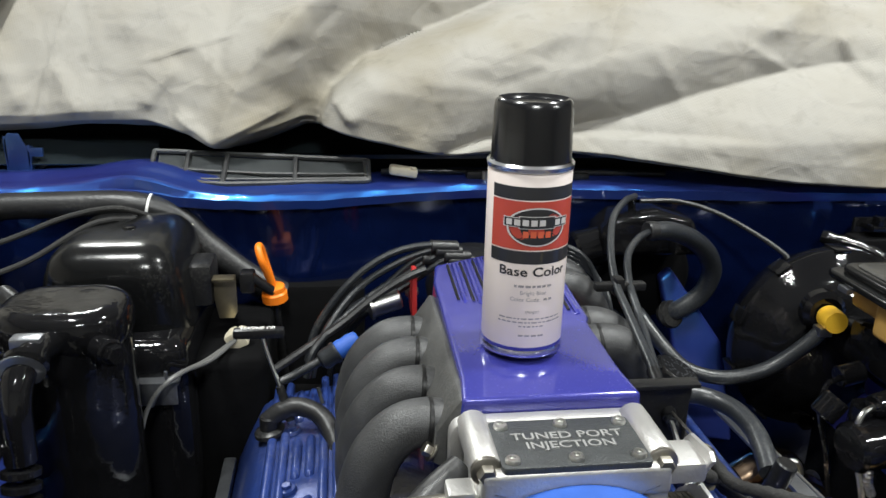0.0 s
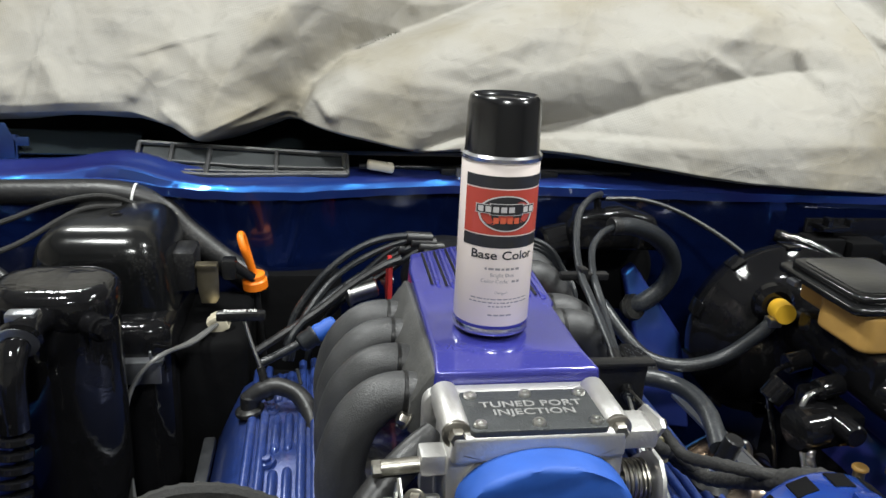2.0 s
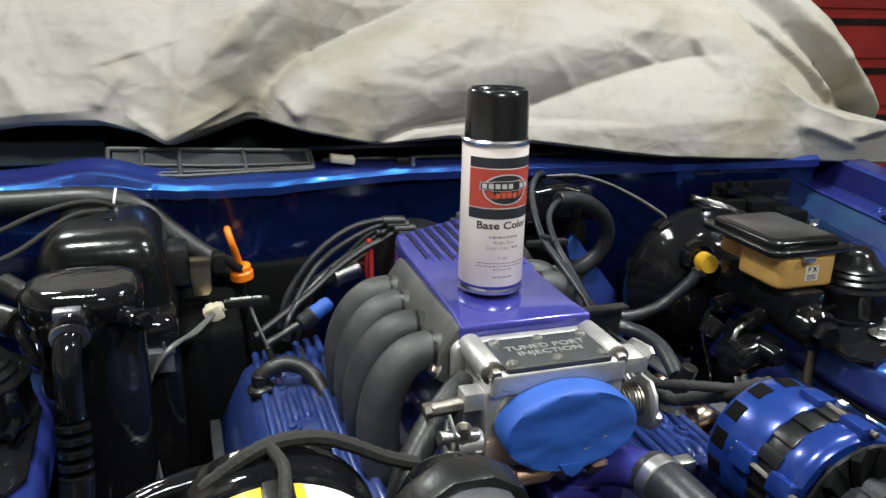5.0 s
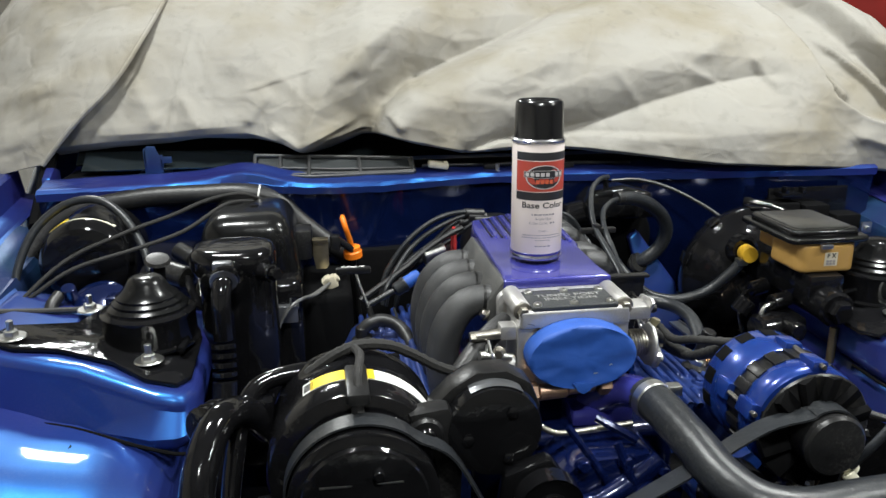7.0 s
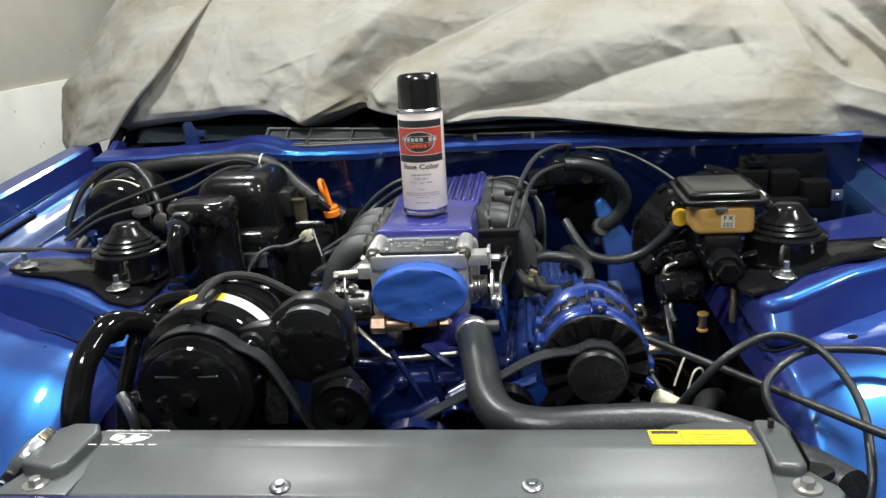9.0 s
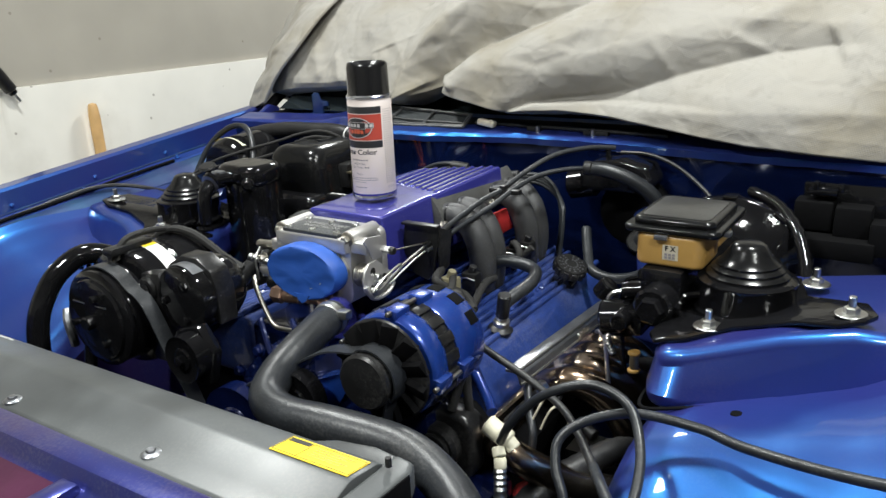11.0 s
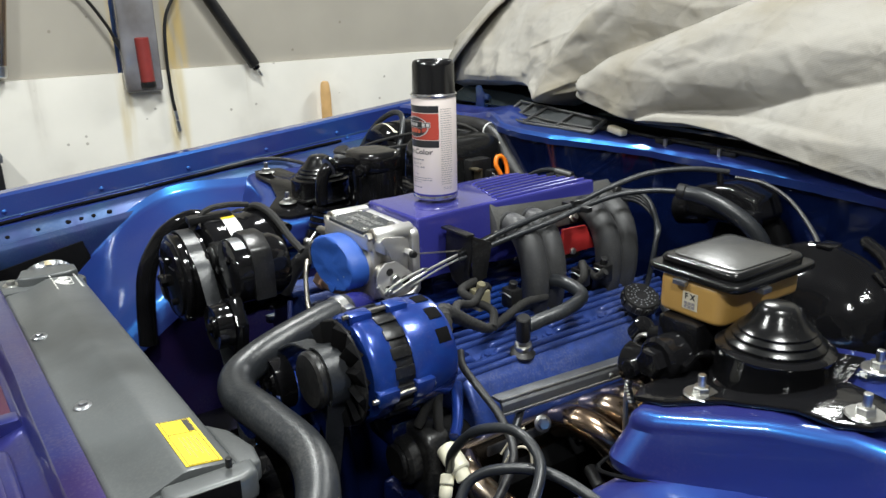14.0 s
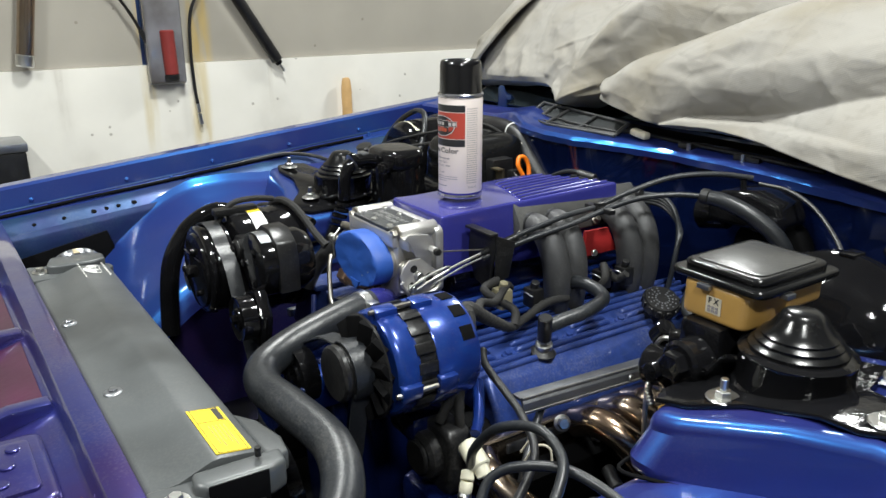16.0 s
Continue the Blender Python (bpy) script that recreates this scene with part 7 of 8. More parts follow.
part("hose", tube([(-0.225, 0.215, 0.868), (-0.19, 0.225, 0.888), (-0.15, 0.24, 0.910), (-0.115, 0.25, 0.935), (-0.08, 0.255, 0.956), (-0.055, 0.258, 0.966)], 0.0048, 8), RUBBER, vac)
for x, y, z in ((-0.068, 0.282, 0.930), (0.112, 0.158, 0.908)):
    tie = thing("red_retainer", (x, y, z), "red plastic retainer tab beside the runners", "plastic tab", "red tabs")
    part("tab", slab([(0.146, 0.900), (0.220, 0.900), (0.197, 0.940), (0.150, 0.941)] if x > 0 else [(y - 0.030, z - 0.026), (y + 0.028, z - 0.018), (y + 0.026, z + 0.018), (y - 0.006, z + 0.024), (y - 0.010, z + 0.036), (y - 0.024, z + 0.034)], x - 0.003, x + 0.003, "x", 0.002), RED, tie)
    part("tab_pin", rod((x - 0.008, y + 0.01, z - 0.005), (x + 0.008, y + 0.01, z - 0.003), 0.005), STEEL, tie)
dist = thing("distributor", (0.0, 0.33, 0.88), "black distributor cap behind the plenum with plug leads", "distributor")
part("cap", lathe([(0.055, 0), (0.058, 0.02), (0.050, 0.055), (0.03, 0.065), (0.0, 0.066)], (0.01, 0.325, 0.90), (0, 0, 1), 32), BLACK_SATIN, dist)
for k, (x0, z0, x1, y1, z1) in enumerate(((-0.02, 0.978, -0.19, 0.25, 0.86), (-0.015, 0.972, -0.185, 0.23, 0.85), (-0.005, 0.966, -0.19, 0.21, 0.86), (0.0, 0.96, -0.17, 0.26, 0.80), (-0.03, 0.963, -0.18, 0.28, 0.84))):
    part("plug_lead", tube([(x0, 0.29, z0), (x0 - 0.03, 0.283, z0 + 0.008), (x0 - 0.075, 0.282, z0 - 0.002 - 0.007 * k), (x0 - 0.12, 0.275, z0 - 0.032 - 0.006 * k), (x1 + 0.012, y1 + 0.012, (z0 + z1) / 2 - 0.02), (x1, y1, z1)], 0.0042, 8), RUBBER_GREY, dist, "grey plug lead")
    part("boot", rod((x0 - 0.028, 0.284, z0 + 0.006), (x0 + 0.005, 0.292, z0 + 0.002), 0.0078), RUBBER, dist, "rubber lead boot")
for k in range(4):
    part("plug_lead", tube([(0.07, 0.305, 0.970 - 0.004 * k), (0.12, 0.312, 0.972 - 0.005 * k), (0.152 + 0.003 * k, 0.308, 0.950 - 0.006 * k), (0.166 + 0.003 * k, 0.300 - 0.004 * k, 0.905), (0.163 + 0.004 * k, 0.292 - 0.006 * k, 0.84)], 0.0038, 8), RUBBER_GREY, dist, "black plug lead")
for k in range(2):
    part("boot", rod((0.055, 0.30, 0.970 - 0.004 * k), (0.085, 0.299, 0.973 - 0.004 * k), 0.0075), RUBBER, dist, "rubber lead boot")

# ---------------------------------------------------------------- driver's side: brake booster, reservoir, wiper motor, cables
boost = thing("brake_booster", (0.45, 0.28, 0.75), "large glossy black brake booster on the firewall", "brake booster")
BC, BD = Vector((0.455, 0.218, 0.853)), (0.0, 1, 0.02)
part("shell", lathe([(0.025, -0.012), (0.05, -0.006), (0.075, 0.004), (0.095, 0.024), (0.104, 0.040), (0.117, 0.046), (0.122, 0.052), (0.122, 0.066), (0.116, 0.074), (0.105, 0.10), (0.08, 0.125), (0.05, 0.14)], BC, BD, 56), BLACK_GLOSS, boost, "glossy black two-piece shell")
for k in range(10):
    a = 2 * math.pi * k / 10
    part("crimp_tab", moved(rbox(-0.010, 0.010, 0.044, 0.072, 0.120, 0.1245, 0.0015), Matrix.Translation(BC) @ Matrix.Rotation(a, 4, "Y")), BLACK_GLOSS, boost)
part("check_valve", lathe([(0.0125, 0), (0.0135, 0.002), (0.0135, 0.020), (0.0125, 0.024), (0.0, 0.0245)], (0.402, 0.196, 0.921), (-0.15, -1, 0.05), 24), YELLOW_CAP, boost, "yellow plastic check valve")
part("valve_grommet", lathe([(0.026, 0), (0.025, 0.010), (0.019, 0.016)], (0.405, 0.215, 0.921), (-0.15, -1, 0.05), 24), BLACK_GLOSS, boost)
part("vacuum_hose", tube([(0.392, 0.186, 0.908), (0.377, 0.190, 0.888), (0.342, 0.198, 0.856), (0.295, 0.205, 0.842), (0.255, 0.222, 0.846), (0.235, 0.255, 0.862), (0.215, 0.295, 0.890)], 0.0085, 12), RUBBER_GREY, boost, "grey-black vacuum hose")
part("hose_clip", rbox(0.383, 0.399, 0.176, 0.192, 0.903, 0.914, 0.002), STEEL, boost)
mc = thing("master_cylinder", (0.43, 0.10, 0.85), "black master cylinder under an amber fluid reservoir", "master cylinder")
part("cylinder", join(rod((0.432, -0.01, 0.893), (0.44, 0.20, 0.893), 0.026), rbox(0.405, 0.46, 0.02, 0.16, 0.888, 0.935, 0.008), rod((0.432, -0.025, 0.893), (0.432, -0.008, 0.893), 0.017, n=6), rod((0.40, 0.06, 0.89), (0.37, 0.055, 0.885), 0.012), rod((0.40, 0.12, 0.89), (0.372, 0.118, 0.885), 0.012)), BLACK_GLOSS, mc, "glossy black casting")
for dx in (0, 0.06):
    part("brake_line", tube([(0.372, 0.055 + dx, 0.885), (0.355, 0.05 + dx, 0.878), (0.35, 0.045 + dx, 0.85), (0.358, 0.03 + dx, 0.80), (0.37, 0.02 + dx, 0.72)], 0.0032, 8), STEEL if dx == 0 else BLACK_GLOSS, mc, "bent brake line")
part("reservoir", join(slab(round_rect(0.437, 0.074, 0.088, 0.085, 0.014), 0.936, 0.978, "z", 0.006, 3), slab(round_rect(0.445, 0.137, 0.076, 0.075, 0.012), 0.946, 0.978, "z", 0.006, 3)), TAN, mc, "amber translucent plastic reservoir")
lid = part("lid", join(slab(round_rect(0.438, 0.104, 0.124, 0.152, 0.014), 0.979, 0.988, "z", 0.004, 3), slab(round_rect(0.438, 0.104, 0.106, 0.130, 0.014), 0.986, 0.997, "z", 0.006, 3)), BLACK_DUSTY, mc, "dusty black reservoir lid with a stepped edge")
part("lid_panel", slab(round_rect(0.438, 0.104, 0.088, 0.108, 0.012), 0.9965, 0.9982, "z", 0.001), LID_GREY, lid, "dusty recessed panel, soft reflection put into its grey")
for b in ((0.372, 0.380, 0.13, 0.146, 0.974, 0.980), (0.42, 0.437, 0.024, 0.030, 0.973, 0.979), (0.492, 0.503, 0.07, 0.085, 0.973, 0.979), (0.425, 0.440, 0.174, 0.181, 0.974, 0.980)):
    part("lid_tab", rbox(*b, 0.001), DARK_ALU, lid, "small grey metal lid tab")
part("code_sticker", rbox(0.430, 0.450, 0.0308, 0.0313, 0.946, 0.966, 0), BEIGE, mc, "small pale code sticker")
letters("F X", 0.0095, (0.440, 0.0303, 0.961), Matrix.Rotation(radians(90), 4, "X"), INK_BLACK, mc, "printed_letters", 0.0001, bold=0.0002)
part("code_bar", join(*[rbox(0.433 + 0.005 * k, 0.4365 + 0.005 * k, 0.0300, 0.0307, 0.9480 + 0.0040 * j, 0.9510 + 0.0040 * j, 0) for k in range(3) for j in range(2)]), INK_GREY, mc)
wiper = thing("wiper_motor", (0.24, 0.38, 0.95), "glossy black wiper motor box under the cowl", "wiper motor")
part("box", join(slab([(0.18, 0.945), (0.30, 0.945), (0.312, 0.965), (0.30, 0.992), (0.255, 1.002), (0.20, 0.996), (0.178, 0.975)], 0.345, 0.41, "y", 0.008, 3), rbox(0.27, 0.31, 0.33, 0.36, 0.95, 0.975, 0.005), rod((0.225, 0.37, 0.99), (0.222, 0.37, 1.014), 0.005), lathe([(0.004, 0), (0.007, 0.003), (0.004, 0.006)], (0.222, 0.37, 1.012), (0, 0, 1), 12)), BLACK_GLOSS, wiper, "glossy black gear housing")
part("motor", rod((0.20, 0.375, 0.955), (0.15, 0.37, 0.945), 0.026), BLACK_GLOSS, wiper)
part("drum", lathe([(0.060, 0), (0.062, 0.004), (0.062, 0.03), (0.05, 0.04), (0.0, 0.042)], (0.262, 0.425, 0.90), (0, -1, 0), 36), BLACK_MATT, wiper, "matt black round drum behind the hose")
cc = thing("cruise_hose", (0.3, 0.32, 0.94), "fat grey-black ribbed duct hose curling to the firewall", "hose")
part("hose", tube([(0.217, 0.288, 0.997), (0.245, 0.298, 0.994), (0.28, 0.312, 0.980), (0.312, 0.328, 0.955), (0.328, 0.338, 0.925), (0.322, 0.345, 0.893), (0.300, 0.35, 0.870), (0.285, 0.36, 0.86)], [0.0105, 0.0115, 0.012, 0.0125, 0.0125, 0.0125, 0.0125, 0.0125], 16), RUBBER_GREY, cc)
part("sleeve", rod((0.212, 0.286, 0.998), (0.225, 0.290, 0.997), 0.0118), RUBBER, cc)
part("boot", lathe([(0.018, 0), (0.020, 0.006), (0.014, 0.018)], (0.288, 0.35, 0.862), (-0.3, 0.8, -0.4), 18), BLACK_SATIN, cc)
strap = thing("firewall_brace", (0.29, 0.30, 0.70), "glossy blue painted pressed brace beside the booster", "brace")
panel = slab([(0.271, 0.905), (0.288, 0.918), (0.315, 0.880), (0.352, 0.826), (0.364, 0.70), (0.30, 0.70), (0.296, 0.786)], 0.350, 0.368, "y", 0.006, 3)
for v in panel.verts:
    v.co.y -= 0.30 * (0.85 - v.co.z) + 0.9 * max(0, v.co.x - 0.325) ** 1.2
part("brace", panel, BLUE, strap, "bright blue pressed panel")
lead2 = thing("cowl_cable", (0.35, 0.38, 0.95), "thin black cable hanging from the cowl to the booster", "cable")
part("cable", tube([(0.24, 0.385, 1.008), (0.29, 0.382, 1.008), (0.34, 0.37, 0.995), (0.39, 0.345, 0.970), (0.425, 0.32, 0.945), (0.44, 0.30, 0.925)], 0.0032, 8), RUBBER, lead2)
relays = thing("relay_bank", (0.62, 0.34, 0.90), "black relays and fuse boxes on the inner fender", "relay box")
for k, (x, y, z, w, d, h) in enumerate(((0.56, 0.36, 0.94, 0.055, 0.04, 0.045), (0.615, 0.35, 0.935, 0.05, 0.04, 0.05), (0.665, 0.33, 0.92, 0.05, 0.04, 0.05), (0.60, 0.33, 0.90, 0.10, 0.05, 0.03))):
    part("relay", rbox(x - w / 2, x + w / 2, y - d / 2, y + d / 2, z - h / 2, z + h / 2, 0.005), BLACK_MATT, relays)
part("bracket", join(rbox(0.54, 0.70, 0.372, 0.378, 0.88, 0.985, 0.003), rbox(0.55, 0.59, 0.345, 0.375, 0.972, 0.980, 0.002), rbox(0.556, 0.564, 0.345, 0.36, 0.978, 0.992, 0.002), rbox(0.59, 0.598, 0.345, 0.36, 0.978, 0.990, 0.002)), BLACK_GLOSS, relays)
part("screw_plate", join(rbox(0.685, 0.705, 0.300, 0.304, 0.912, 0.932, 0.001), rod((0.695, 0.30, 0.922), (0.695, 0.294, 0.922), 0.004)), STEEL, relays)
part("harness", tube([(0.47, 0.335, 0.972), (0.515, 0.305, 0.962), (0.55, 0.265, 0.94), (0.572, 0.225, 0.905), (0.58, 0.20, 0.88)], 0.009, 10, 6, 0.10, 1), BLACK_GLOSS, relays, "ribbed black wiring conduit")
neckv = thing("power_steering_pump", (0.33, 0.10, 0.80), "glossy black pump body below the reservoir", "pump")
part("body", join(rbox(0.375, 0.41, 0.02, 0.10, 0.835, 0.872, 0.008), rod((0.345, 0.045, 0.845), (0.39, 0.05, 0.850), 0.026)), BLACK_GLOSS, neckv)
part("port", rod((0.33, 0.075, 0.865), (0.345, 0.075, 0.885), 0.014), BLACK_GLOSS, neckv)
part("port", rod((0.385, 0.0, 0.86), (0.385, 0.03, 0.86), 0.012), BLACK_GLOSS, neckv)
part("vent_pin", join(rod((0.452, 0.02, 0.80), (0.452, 0.02, 0.855), 0.006)), BRASS_STEEL, neckv)
bleed = thing("brass_valve", (0.40, -0.005, 0.80), "small brass and amber valve", "valve")
part("valve", rod((0.405, 0.01, 0.792), (0.405, 0.01, 0.815), 0.006), BRASS_STEEL, bleed)
for z in (0.79, 0.815):
    part("amber_washer", rod((0.405, 0.01, z), (0.405, 0.01, z + 0.005), 0.0085), TAN, bleed, "amber plastic washer")
flex = thing("braided_line", (0.365, 0.05, 0.82), "short curled braided steel line", "hose")
part("line", tube([(0.368, 0.03, 0.80), (0.36, 0.03, 0.82), (0.366, 0.035, 0.838), (0.385, 0.04, 0.84)], 0.0048, 10, 10, 0.10, 1), STEEL, flex)
hose2 = thing("crankcase_hose", (0.20, 0.06, 0.86), "black crankcase hose along the valve cover", "hose")
part("hose", tube([(0.2255, -0.016, 0.866), (0.231, 0.006, 0.872), (0.236, 0.035, 0.877), (0.232, 0.065, 0.881), (0.219, 0.088, 0.882), (0.195, 0.096, 0.885), (0.162, 0.094, 0.886), (0.13, 0.088, 0.872)], 0.0095, 14), RUBBER_GREY, hose2)
rail = thing("fuel_rail", (0.105, 0.1, 0.86), "blue ribbed fuel rail casting below the runners", "fuel rail")
for k in range(5):
    part("rib", tube([(0.098 + 0.002 * k, -0.09, 0.868 - 0.0085 * k), (0.098 + 0.002 * k, 0.08, 0.870 - 0.0085 * k), (0.098 + 0.002 * k, 0.27, 0.872 - 0.0085 * k)], 0.0045, 10, 3), BLUE_GLOSS, rail)
part("body", rbox(0.06, 0.10, -0.085, 0.27, 0.825, 0.872, 0.006), BLUE_SHADE_ENAMEL, rail)
loom = thing("injector_harness", (0.2, -0.05, 0.87), "dusty cloth-taped injector harness", "wiring harness")
part("trunk", tube([(0.255, -0.21, 0.80), (0.262, -0.185, 0.86), (0.252, -0.165, 0.905), (0.232, -0.155, 0.922), (0.215, -0.125, 0.905), (0.205, -0.09, 0.882), (0.192, -0.055, 0.862), (0.178, -0.02, 0.860), (0.165, 0.03, 0.868), (0.155, 0.08, 0.862)], [0.006, 0.0065, 0.007, 0.011, 0.009, 0.0075, 0.0065, 0.006, 0.006, 0.006], 10, 8, 0.08, 1), LOOM, loom)
part("branch", tube([(0.215, -0.125, 0.908), (0.180, -0.095, 0.902), (0.165, -0.06, 0.890), (0.150, -0.03, 0.902), (0.135, -0.01, 0.890)], 0.0055, 10, 8, 0.08, 1), LOOM, loom)
part("branch", tube([(0.195, -0.05, 0.862), (0.170, -0.03, 0.872), (0.155, -0.045, 0.885), (0.140, -0.06, 0.90), (0.13, -0.03, 0.905)], 0.006, 10), LOOM, loom)
part("branch", tube([(0.262, -0.185, 0.855), (0.268, -0.19, 0.80), (0.272, -0.18, 0.74)], 0.006, 10, 8, 0.06, 1), LOOM, loom)
for x, y, z in ((0.148, -0.035, 0.885), (0.15, 0.02, 0.875), (0.143, 0.16, 0.872), (0.15, 0.20, 0.872)):
    part("plug", join(rbox(x - 0.012, x + 0.012, y - 0.010, y + 0.010, z - 0.014, z + 0.014, 0.003), rod((x, y, z + 0.012), (x + 0.004, y, z + 0.024), 0.006)), BLACK_SATIN if z != 0.885 else DULL_BEIGE, loom, "injector plug")
    part("clip_wire", tube([(x - 0.012, y - 0.012, z + 0.006), (x, y - 0.014, z + 0.009), (x + 0.012, y - 0.012, z + 0.006)], 0.0012, 6), STEEL, loom)
part("curl", tube([(0.155, 0.14, 0.86), (0.165, 0.145, 0.882), (0.152, 0.155, 0.895), (0.140, 0.17, 0.885), (0.150, 0.185, 0.868), (0.165, 0.19, 0.88)], 0.006, 10), LOOM, loom)
head = thing("exhaust_headers", (0.36, 0.05, 0.65), "heat-tinted stainless exhaust header tubes", "exhaust header")
for k, y in enumerate((0.005, 0.06, 0.10, 0.15)):
    part("primary", tube([(0.285, y - 0.02, 0.752), (0.318, y - 0.015, 0.765), (0.352, y, 0.752), (0.380, y + 0.02, 0.710), (0.392, y + 0.035, 0.66), (0.394, y + 0.045, 0.58), (0.39, y + 0.05, 0.48)], 0.0205, 18), STAINLESS, head, "bent stainless tube")
part("front_tube", tube([(0.275, -0.16, 0.745), (0.305, -0.175, 0.745), (0.335, -0.165, 0.725), (0.375, -0.13, 0.69), (0.42, -0.08, 0.66), (0.44, -0.03, 0.60)], 0.020, 18), STAINLESS, head, "bent stainless tube")
part("flange", rbox(0.270, 0.283, -0.19, 0.20, 0.715, 0.765, 0.003), STAINLESS, head)
for b in (hexbolt((0.300, -0.055, 0.770), (1, -0.4, 0.4), 0.008, 0.007, 0.011), hexbolt((0.286, 0.02, 0.72), (1, 0, 0), 0.007, 0.007, 0.009)):
    part("flange_bolt", b, STEEL, head)
for b in (rod((0.345, 0.13, 0.745), (0.39, 0.15, 0.735), 0.011), rod((0.33, 0.0, 0.70), (0.36, -0.01, 0.69), 0.009)):
    part("plug_boot", b, RUBBER, head, "black plug boot")
part("plug_wire", tube([(0.315, 0.10, 0.795), (0.325, 0.092, 0.80), (0.332, 0.092, 0.785), (0.330, 0.095, 0.765), (0.335, 0.105, 0.755)], 0.0032, 8), STEEL, head)
part("orange_lead", rod((0.33, 0.02, 0.63), (0.345, 0.03, 0.64), 0.008), COPPER, head)
coil = thing("battery_cable_loop", (0.45, -0.2, 0.80), "loose grey cable coiled over the wheelhouse", "cable")
part("cable", tube([(0.325, -0.215, 0.78), (0.345, -0.225, 0.815), (0.385, -0.225, 0.86), (0.435, -0.215, 0.881), (0.480, -0.222, 0.872), (0.506, -0.257, 0.850), (0.516, -0.295, 0.824), (0.512, -0.330, 0.800), (0.504, -0.362, 0.775), (0.49, -0.385, 0.73)], 0.0053, 10), RUBBER_GREY, coil)
part("cable", tube([(0.84, -0.32, 0.925), (0.70, -0.27, 0.882), (0.60, -0.232, 0.862), (0.55, -0.210, 0.858), (0.485, -0.215, 0.860), (0.442, -0.238, 0.851), (0.420, -0.258, 0.834), (0.424, -0.276, 0.811), (0.440, -0.292, 0.788), (0.45, -0.31, 0.75)], 0.0053, 10), RUBBER_GREY, coil)
part("cable", tube([(0.29, -0.08, 0.80), (0.30, -0.095, 0.79), (0.315, -0.12, 0.77), (0.33, -0.14, 0.75), (0.328, -0.145, 0.72)], 0.0052, 10), RUBBER_GREY, coil)
long_c = thing("hood_release_cable", (0.45, -0.2, 0.8), "long black sheathed cable running to the nose", "cable")
part("cable", tube([(0.245, -0.14, 0.872), (0.266, -0.151, 0.863), (0.307, -0.153, 0.846), (0.343, -0.156, 0.831), (0.395, -0.182, 0.818), (0.463, -0.270, 0.820), (0.53, -0.365, 0.824), (0.60, -0.46, 0.834), (0.66, -0.55, 0.842)], 0.0048, 10), RUBBER, long_c)
part("sleeve", tube([(0.463, -0.270, 0.820), (0.53, -0.365, 0.824), (0.60, -0.46, 0.834)], 0.0056, 10), RUBBER_GREY, long_c)
plugw = thing("loose_connector", (0.31, -0.20, 0.79), "loose ivory connector on a blue-taped lead", "connector")
part("plug", moved(join(rod((-0.018, 0, 0), (0.016, 0, 0), 0.0125, n=10), rod((0.012, 0, 0), (0.026, 0, -0.004), 0.009)), Matrix.Translation((0.317, -0.204, 0.784)) @ Matrix.Rotation(radians(28), 4, "Y")), IVORY, plugw, "ivory plug")
part("taped_lead", tube([(0.30, -0.19, 0.80), (0.285, -0.175, 0.808), (0.265, -0.16, 0.822), (0.25, -0.15, 0.835)], 0.007, 10), BLUE_GLOSS, plugw, "blue lead")
part("second_plug", join(rod((0.322, -0.216, 0.772), (0.328, -0.222, 0.764), 0.008), lathe([(0.006, 0), (0.0075, 0.002), (0.0075, 0.012), (0.006, 0.014)], (0.328, -0.222, 0.764), (0.2, -0.3, -0.9), 16)), IVORY, plugw)
part("braid", tube([(0.330, -0.226, 0.752), (0.334, -0.234, 0.725), (0.337, -0.24, 0.69)], 0.0075, 12, 8, 0.10, 1), STEEL, plugw, "braided sleeve")
part("pale_wires", join(tube([(0.335, -0.15, 0.78), (0.345, -0.14, 0.805), (0.352, -0.13, 0.815)], 0.0014, 8), tube([(0.35, -0.16, 0.775), (0.360, -0.15, 0.80), (0.372, -0.14, 0.80), (0.378, -0.14, 0.78)], 0.0014, 8)), BEIGE, plugw, "pale wires")
sfil = thing("oil_filter_pump", (0.25, -0.28, 0.72), "dark round accessory below the alternator", "pump")
part("body", join(slab(round_rect(0.242, 0.752, 0.085, 0.090, 0.02), -0.215, -0.18, "y", 0.008, 3), rod((0.242, -0.232, 0.754), (0.242, -0.21, 0.754), 0.030, n=28), rod((0.242, -0.237, 0.754), (0.242, -0.23, 0.754), 0.022, n=24)), BLACK_SATIN, sfil)
part("blue_case", join(rbox(0.20, 0.32, -0.235, -0.17, 0.66, 0.712, 0.015), rbox(0.175, 0.235, -0.235, -0.18, 0.765, 0.80, 0.01)), BLUE_SHADE_ENAMEL, sfil, "dark blue casting")
crank = thing("vacuum_hose_front", (-0.09, -0.12, 0.88), "black vacuum hose from the throttle body", "hose")
part("hose", tube([(-0.068, -0.108, 0.948), (-0.090, -0.122, 0.938), (-0.115, -0.140, 0.920), (-0.136, -0.158, 0.898), (-0.150, -0.178, 0.870), (-0.158, -0.190, 0.84)], 0.0130, 16), RUBBER, crank)
cabl = thing("compressor_lead", (-0.2, -0.2, 0.95), "dusty loom over the compressor", "wiring")
part("loom", tube([(-0.30, -0.19, 0.935), (-0.27, -0.19, 0.955), (-0.245, -0.185, 0.962), (-0.215, -0.18, 0.958), (-0.19, -0.175, 0.945), (-0.16, -0.17, 0.925), (-0.13, -0.165, 0.91)], 0.006, 8, 6, 0.06, 1), LOOM, cabl)

low_hose = thing("lower_hose", (0.38, -0.1, 0.69), "black ribbed hose low beside the header", "hose")
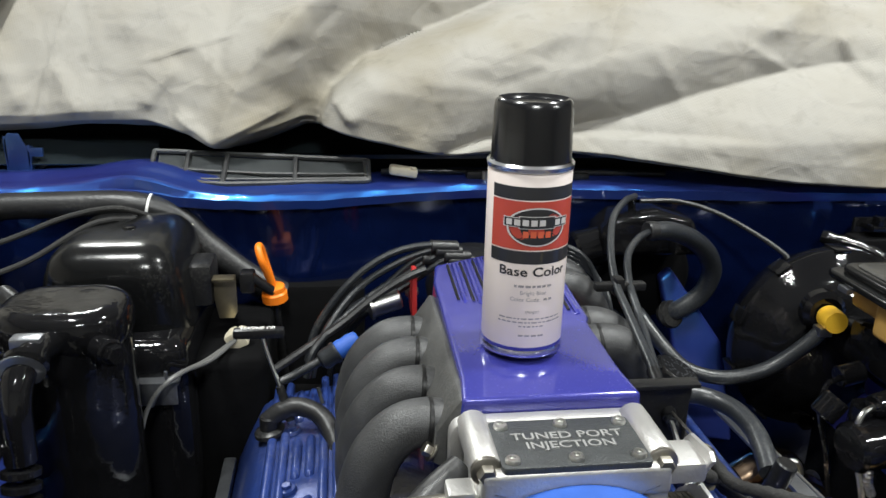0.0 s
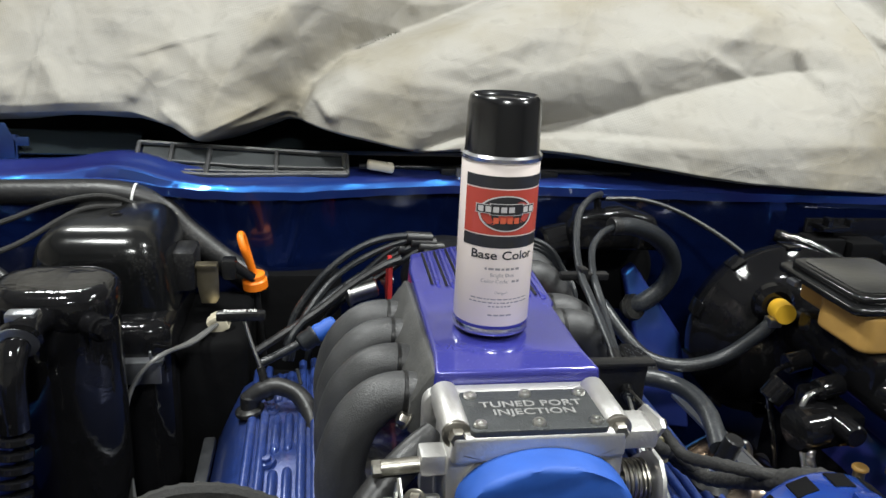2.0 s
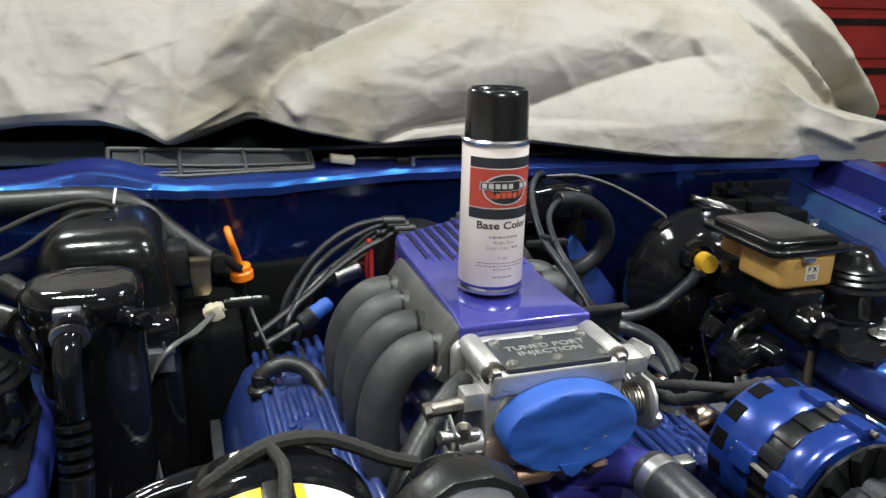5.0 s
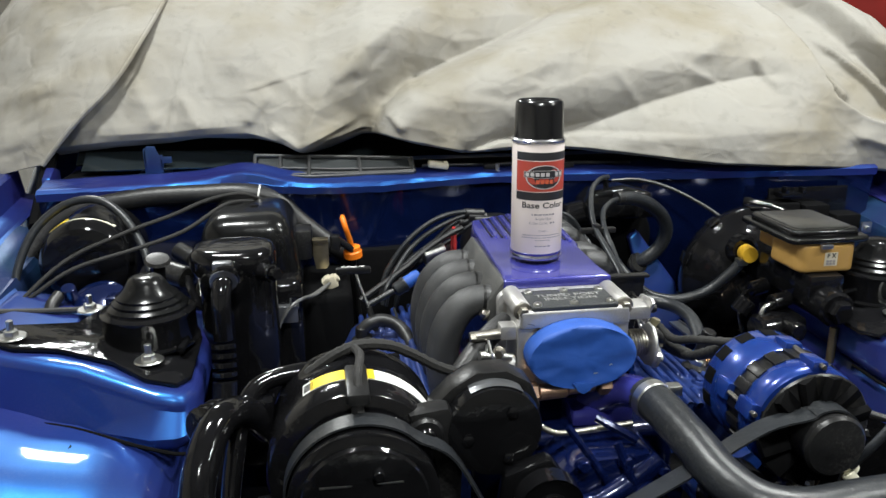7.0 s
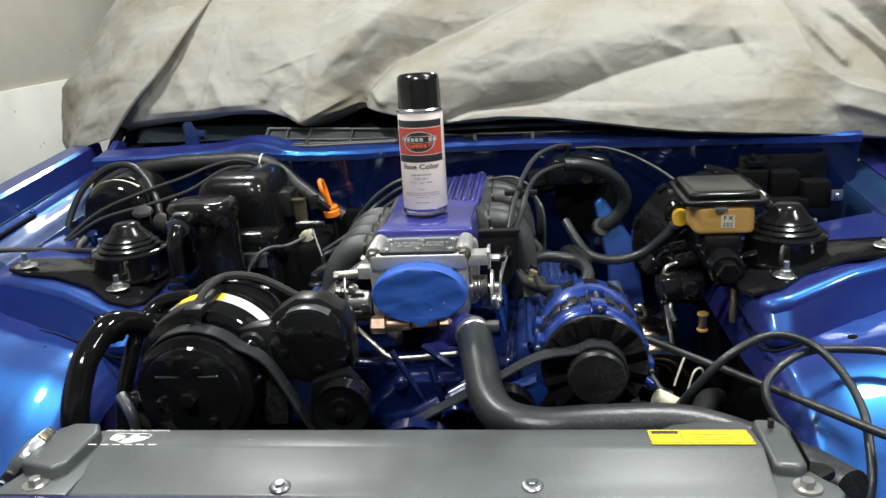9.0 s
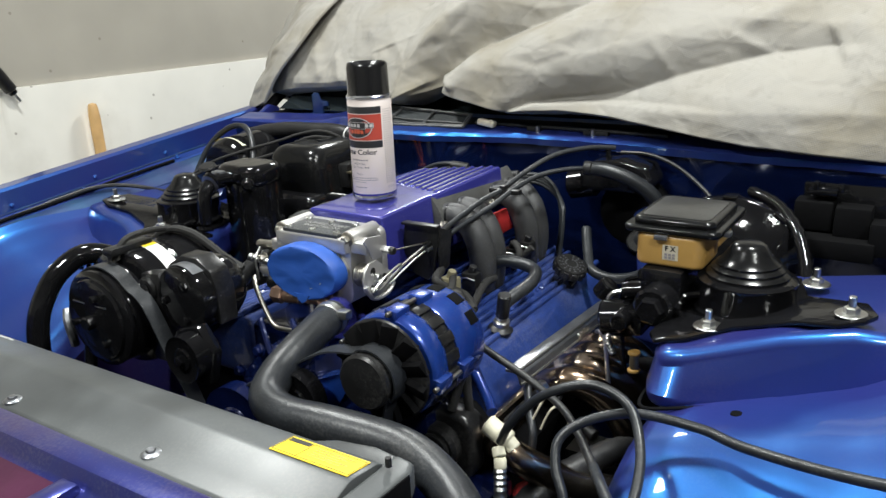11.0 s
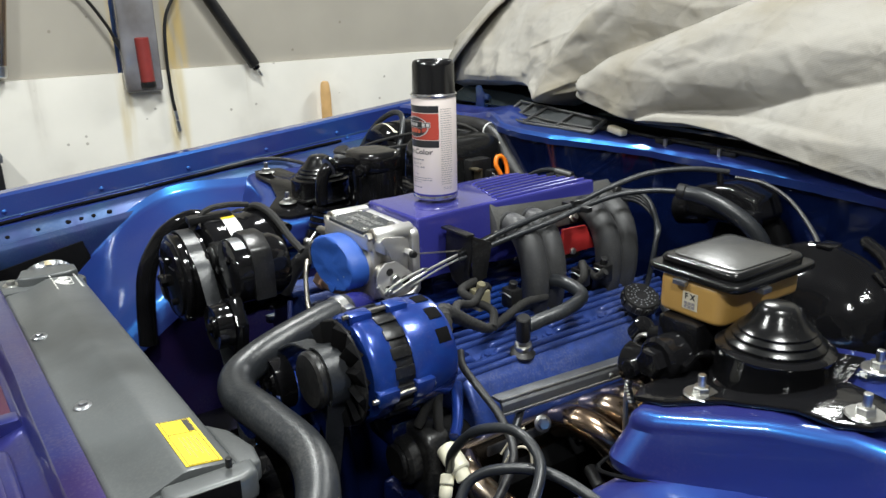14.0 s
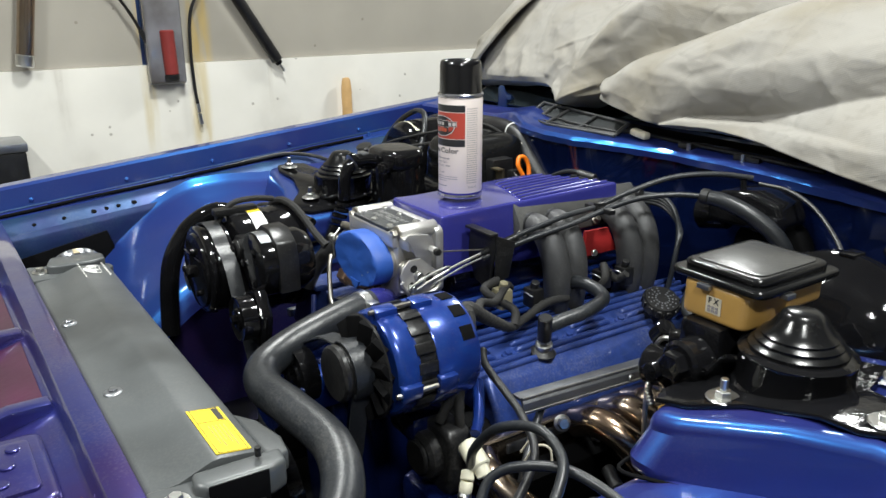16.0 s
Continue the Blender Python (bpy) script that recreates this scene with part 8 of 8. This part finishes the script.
part("hose", tube([(0.33, -0.20, 0.665), (0.352, -0.155, 0.690), (0.380, -0.100, 0.700), (0.405, -0.045, 0.700), (0.43, 0.0, 0.68)], 0.017, 14, 8, 0.03, 1), RUBBER, low_hose)
red_cap = thing("red_bottle", (0.33, -0.164, 0.69), "red-capped black bottle low beside the header", "bottle")
part("cap", lathe([(0.022, 0), (0.023, 0.004), (0.022, 0.018), (0.015, 0.022), (0.0, 0.022)], (0.335, -0.16, 0.665), (0.1, -0.2, 1), 22), RED, red_cap)
part("stem", rod((0.335, -0.16, 0.60), (0.335, -0.16, 0.667), 0.012), BLACK_SATIN, red_cap)

# ---------------------------------------------------------------- cowl vent grille and washer nozzle
vent = thing("cowl_vent_grille", (-0.25, 0.455, 1.024), "black plastic cowl vent grille with mesh, lying on the cowl", "vent grille")
VL, VR = -0.392, -0.112


def vent_top(u):
    return 0.498 - 0.028 * u


def vent_low(u):
    return 0.420 + 0.020 * (u - 0.36) if u > 0.36 else 0.452 - 0.032 * u / 0.36


def vent_pt(u, v):
    x = VL + (VR - VL) * u
    y = vent_low(u) + (vent_top(u) - vent_low(u)) * v
    return Vector((x, y, 1.0265 + 0.027 * v * (1 - 0.30 * u)))


part("mesh_panel", sheet(lambda u, v: vent_pt(0.02 + 0.96 * u, 0.1 + 0.86 * v) + Vector((0, 0.003, -0.003)), 24, 4, 0.001), MESH_GREY, vent, "fine grey mesh")
bars = [("frame", [vent_pt(0, 0.0), vent_pt(0, 1.0)]), ("frame", [vent_pt(0, 1), vent_pt(0.35, 1), vent_pt(0.7, 1), vent_pt(1, 1)]), ("frame", [vent_pt(1, 1), vent_pt(1, 0)]), ("frame", [vent_pt(0, 0), vent_pt(0.18, 0), vent_pt(0.36, 0), vent_pt(0.7, 0), vent_pt(1, 0)]),
        ("slat", [vent_pt(0.02, 0.40), vent_pt(0.5, 0.34), vent_pt(1, 0.30)]), ("slat", [vent_pt(0.24, 0.10), vent_pt(0.6, 0.12), vent_pt(1, 0.12)])]
for name, pts in bars:
    part(name, tube(pts, 0.0034 if name == "frame" else 0.0022, 6, 2), RUNNER, vent)
for u in (0.16, 0.34, 0.66):
    part("slat", tube([vent_pt(u, 1), vent_pt(u, 0.5), vent_pt(u, 0.0)], 0.0034, 6, 2), RUNNER, vent)
part("end_bar", tube([vent_pt(0.985, 0.95), vent_pt(0.99, 0.2)], 0.003, 6), STEEL, vent, "bright end bar")
noz = thing("washer_nozzle", (-0.068, 0.455, 1.03), "grey plastic washer nozzle on the cowl", "washer nozzle")
part("body", moved(join(rbox(-0.019, 0.019, -0.009, 0.009, -0.006, 0.007, 0.005, 3), rod((0.012, -0.005, 0.006), (0.012, -0.005, 0.009), 0.004)), Matrix.Translation((-0.066, 0.452, 1.034)) @ Matrix.Rotation(radians(9), 4, "Y")), BEIGE, noz, "pale plastic body")
part("stem", rod((-0.095, 0.457, 1.033), (-0.08, 0.454, 1.034), 0.004), BLACK_SATIN, noz)
wip = thing("wiper_linkage", (0.1, 0.46, 1.02), "black wiper linkage in the cowl gap", "wiper linkage")
part("bar", join(rod((-0.08, 0.475, 1.03), (0.30, 0.455, 1.028), 0.004), rbox(0.02, 0.05, 0.455, 0.475, 1.02, 1.032, 0.004), rbox(0.14, 0.19, 0.45, 0.465, 1.02, 1.03, 0.003)), BLACK_SATIN, wip)
for x, y in ((0.045, 0.455), (0.16, 0.45)):
    part("stud", rod((x, y, 1.02), (x, y, 1.033), 0.004), STEEL, wip)
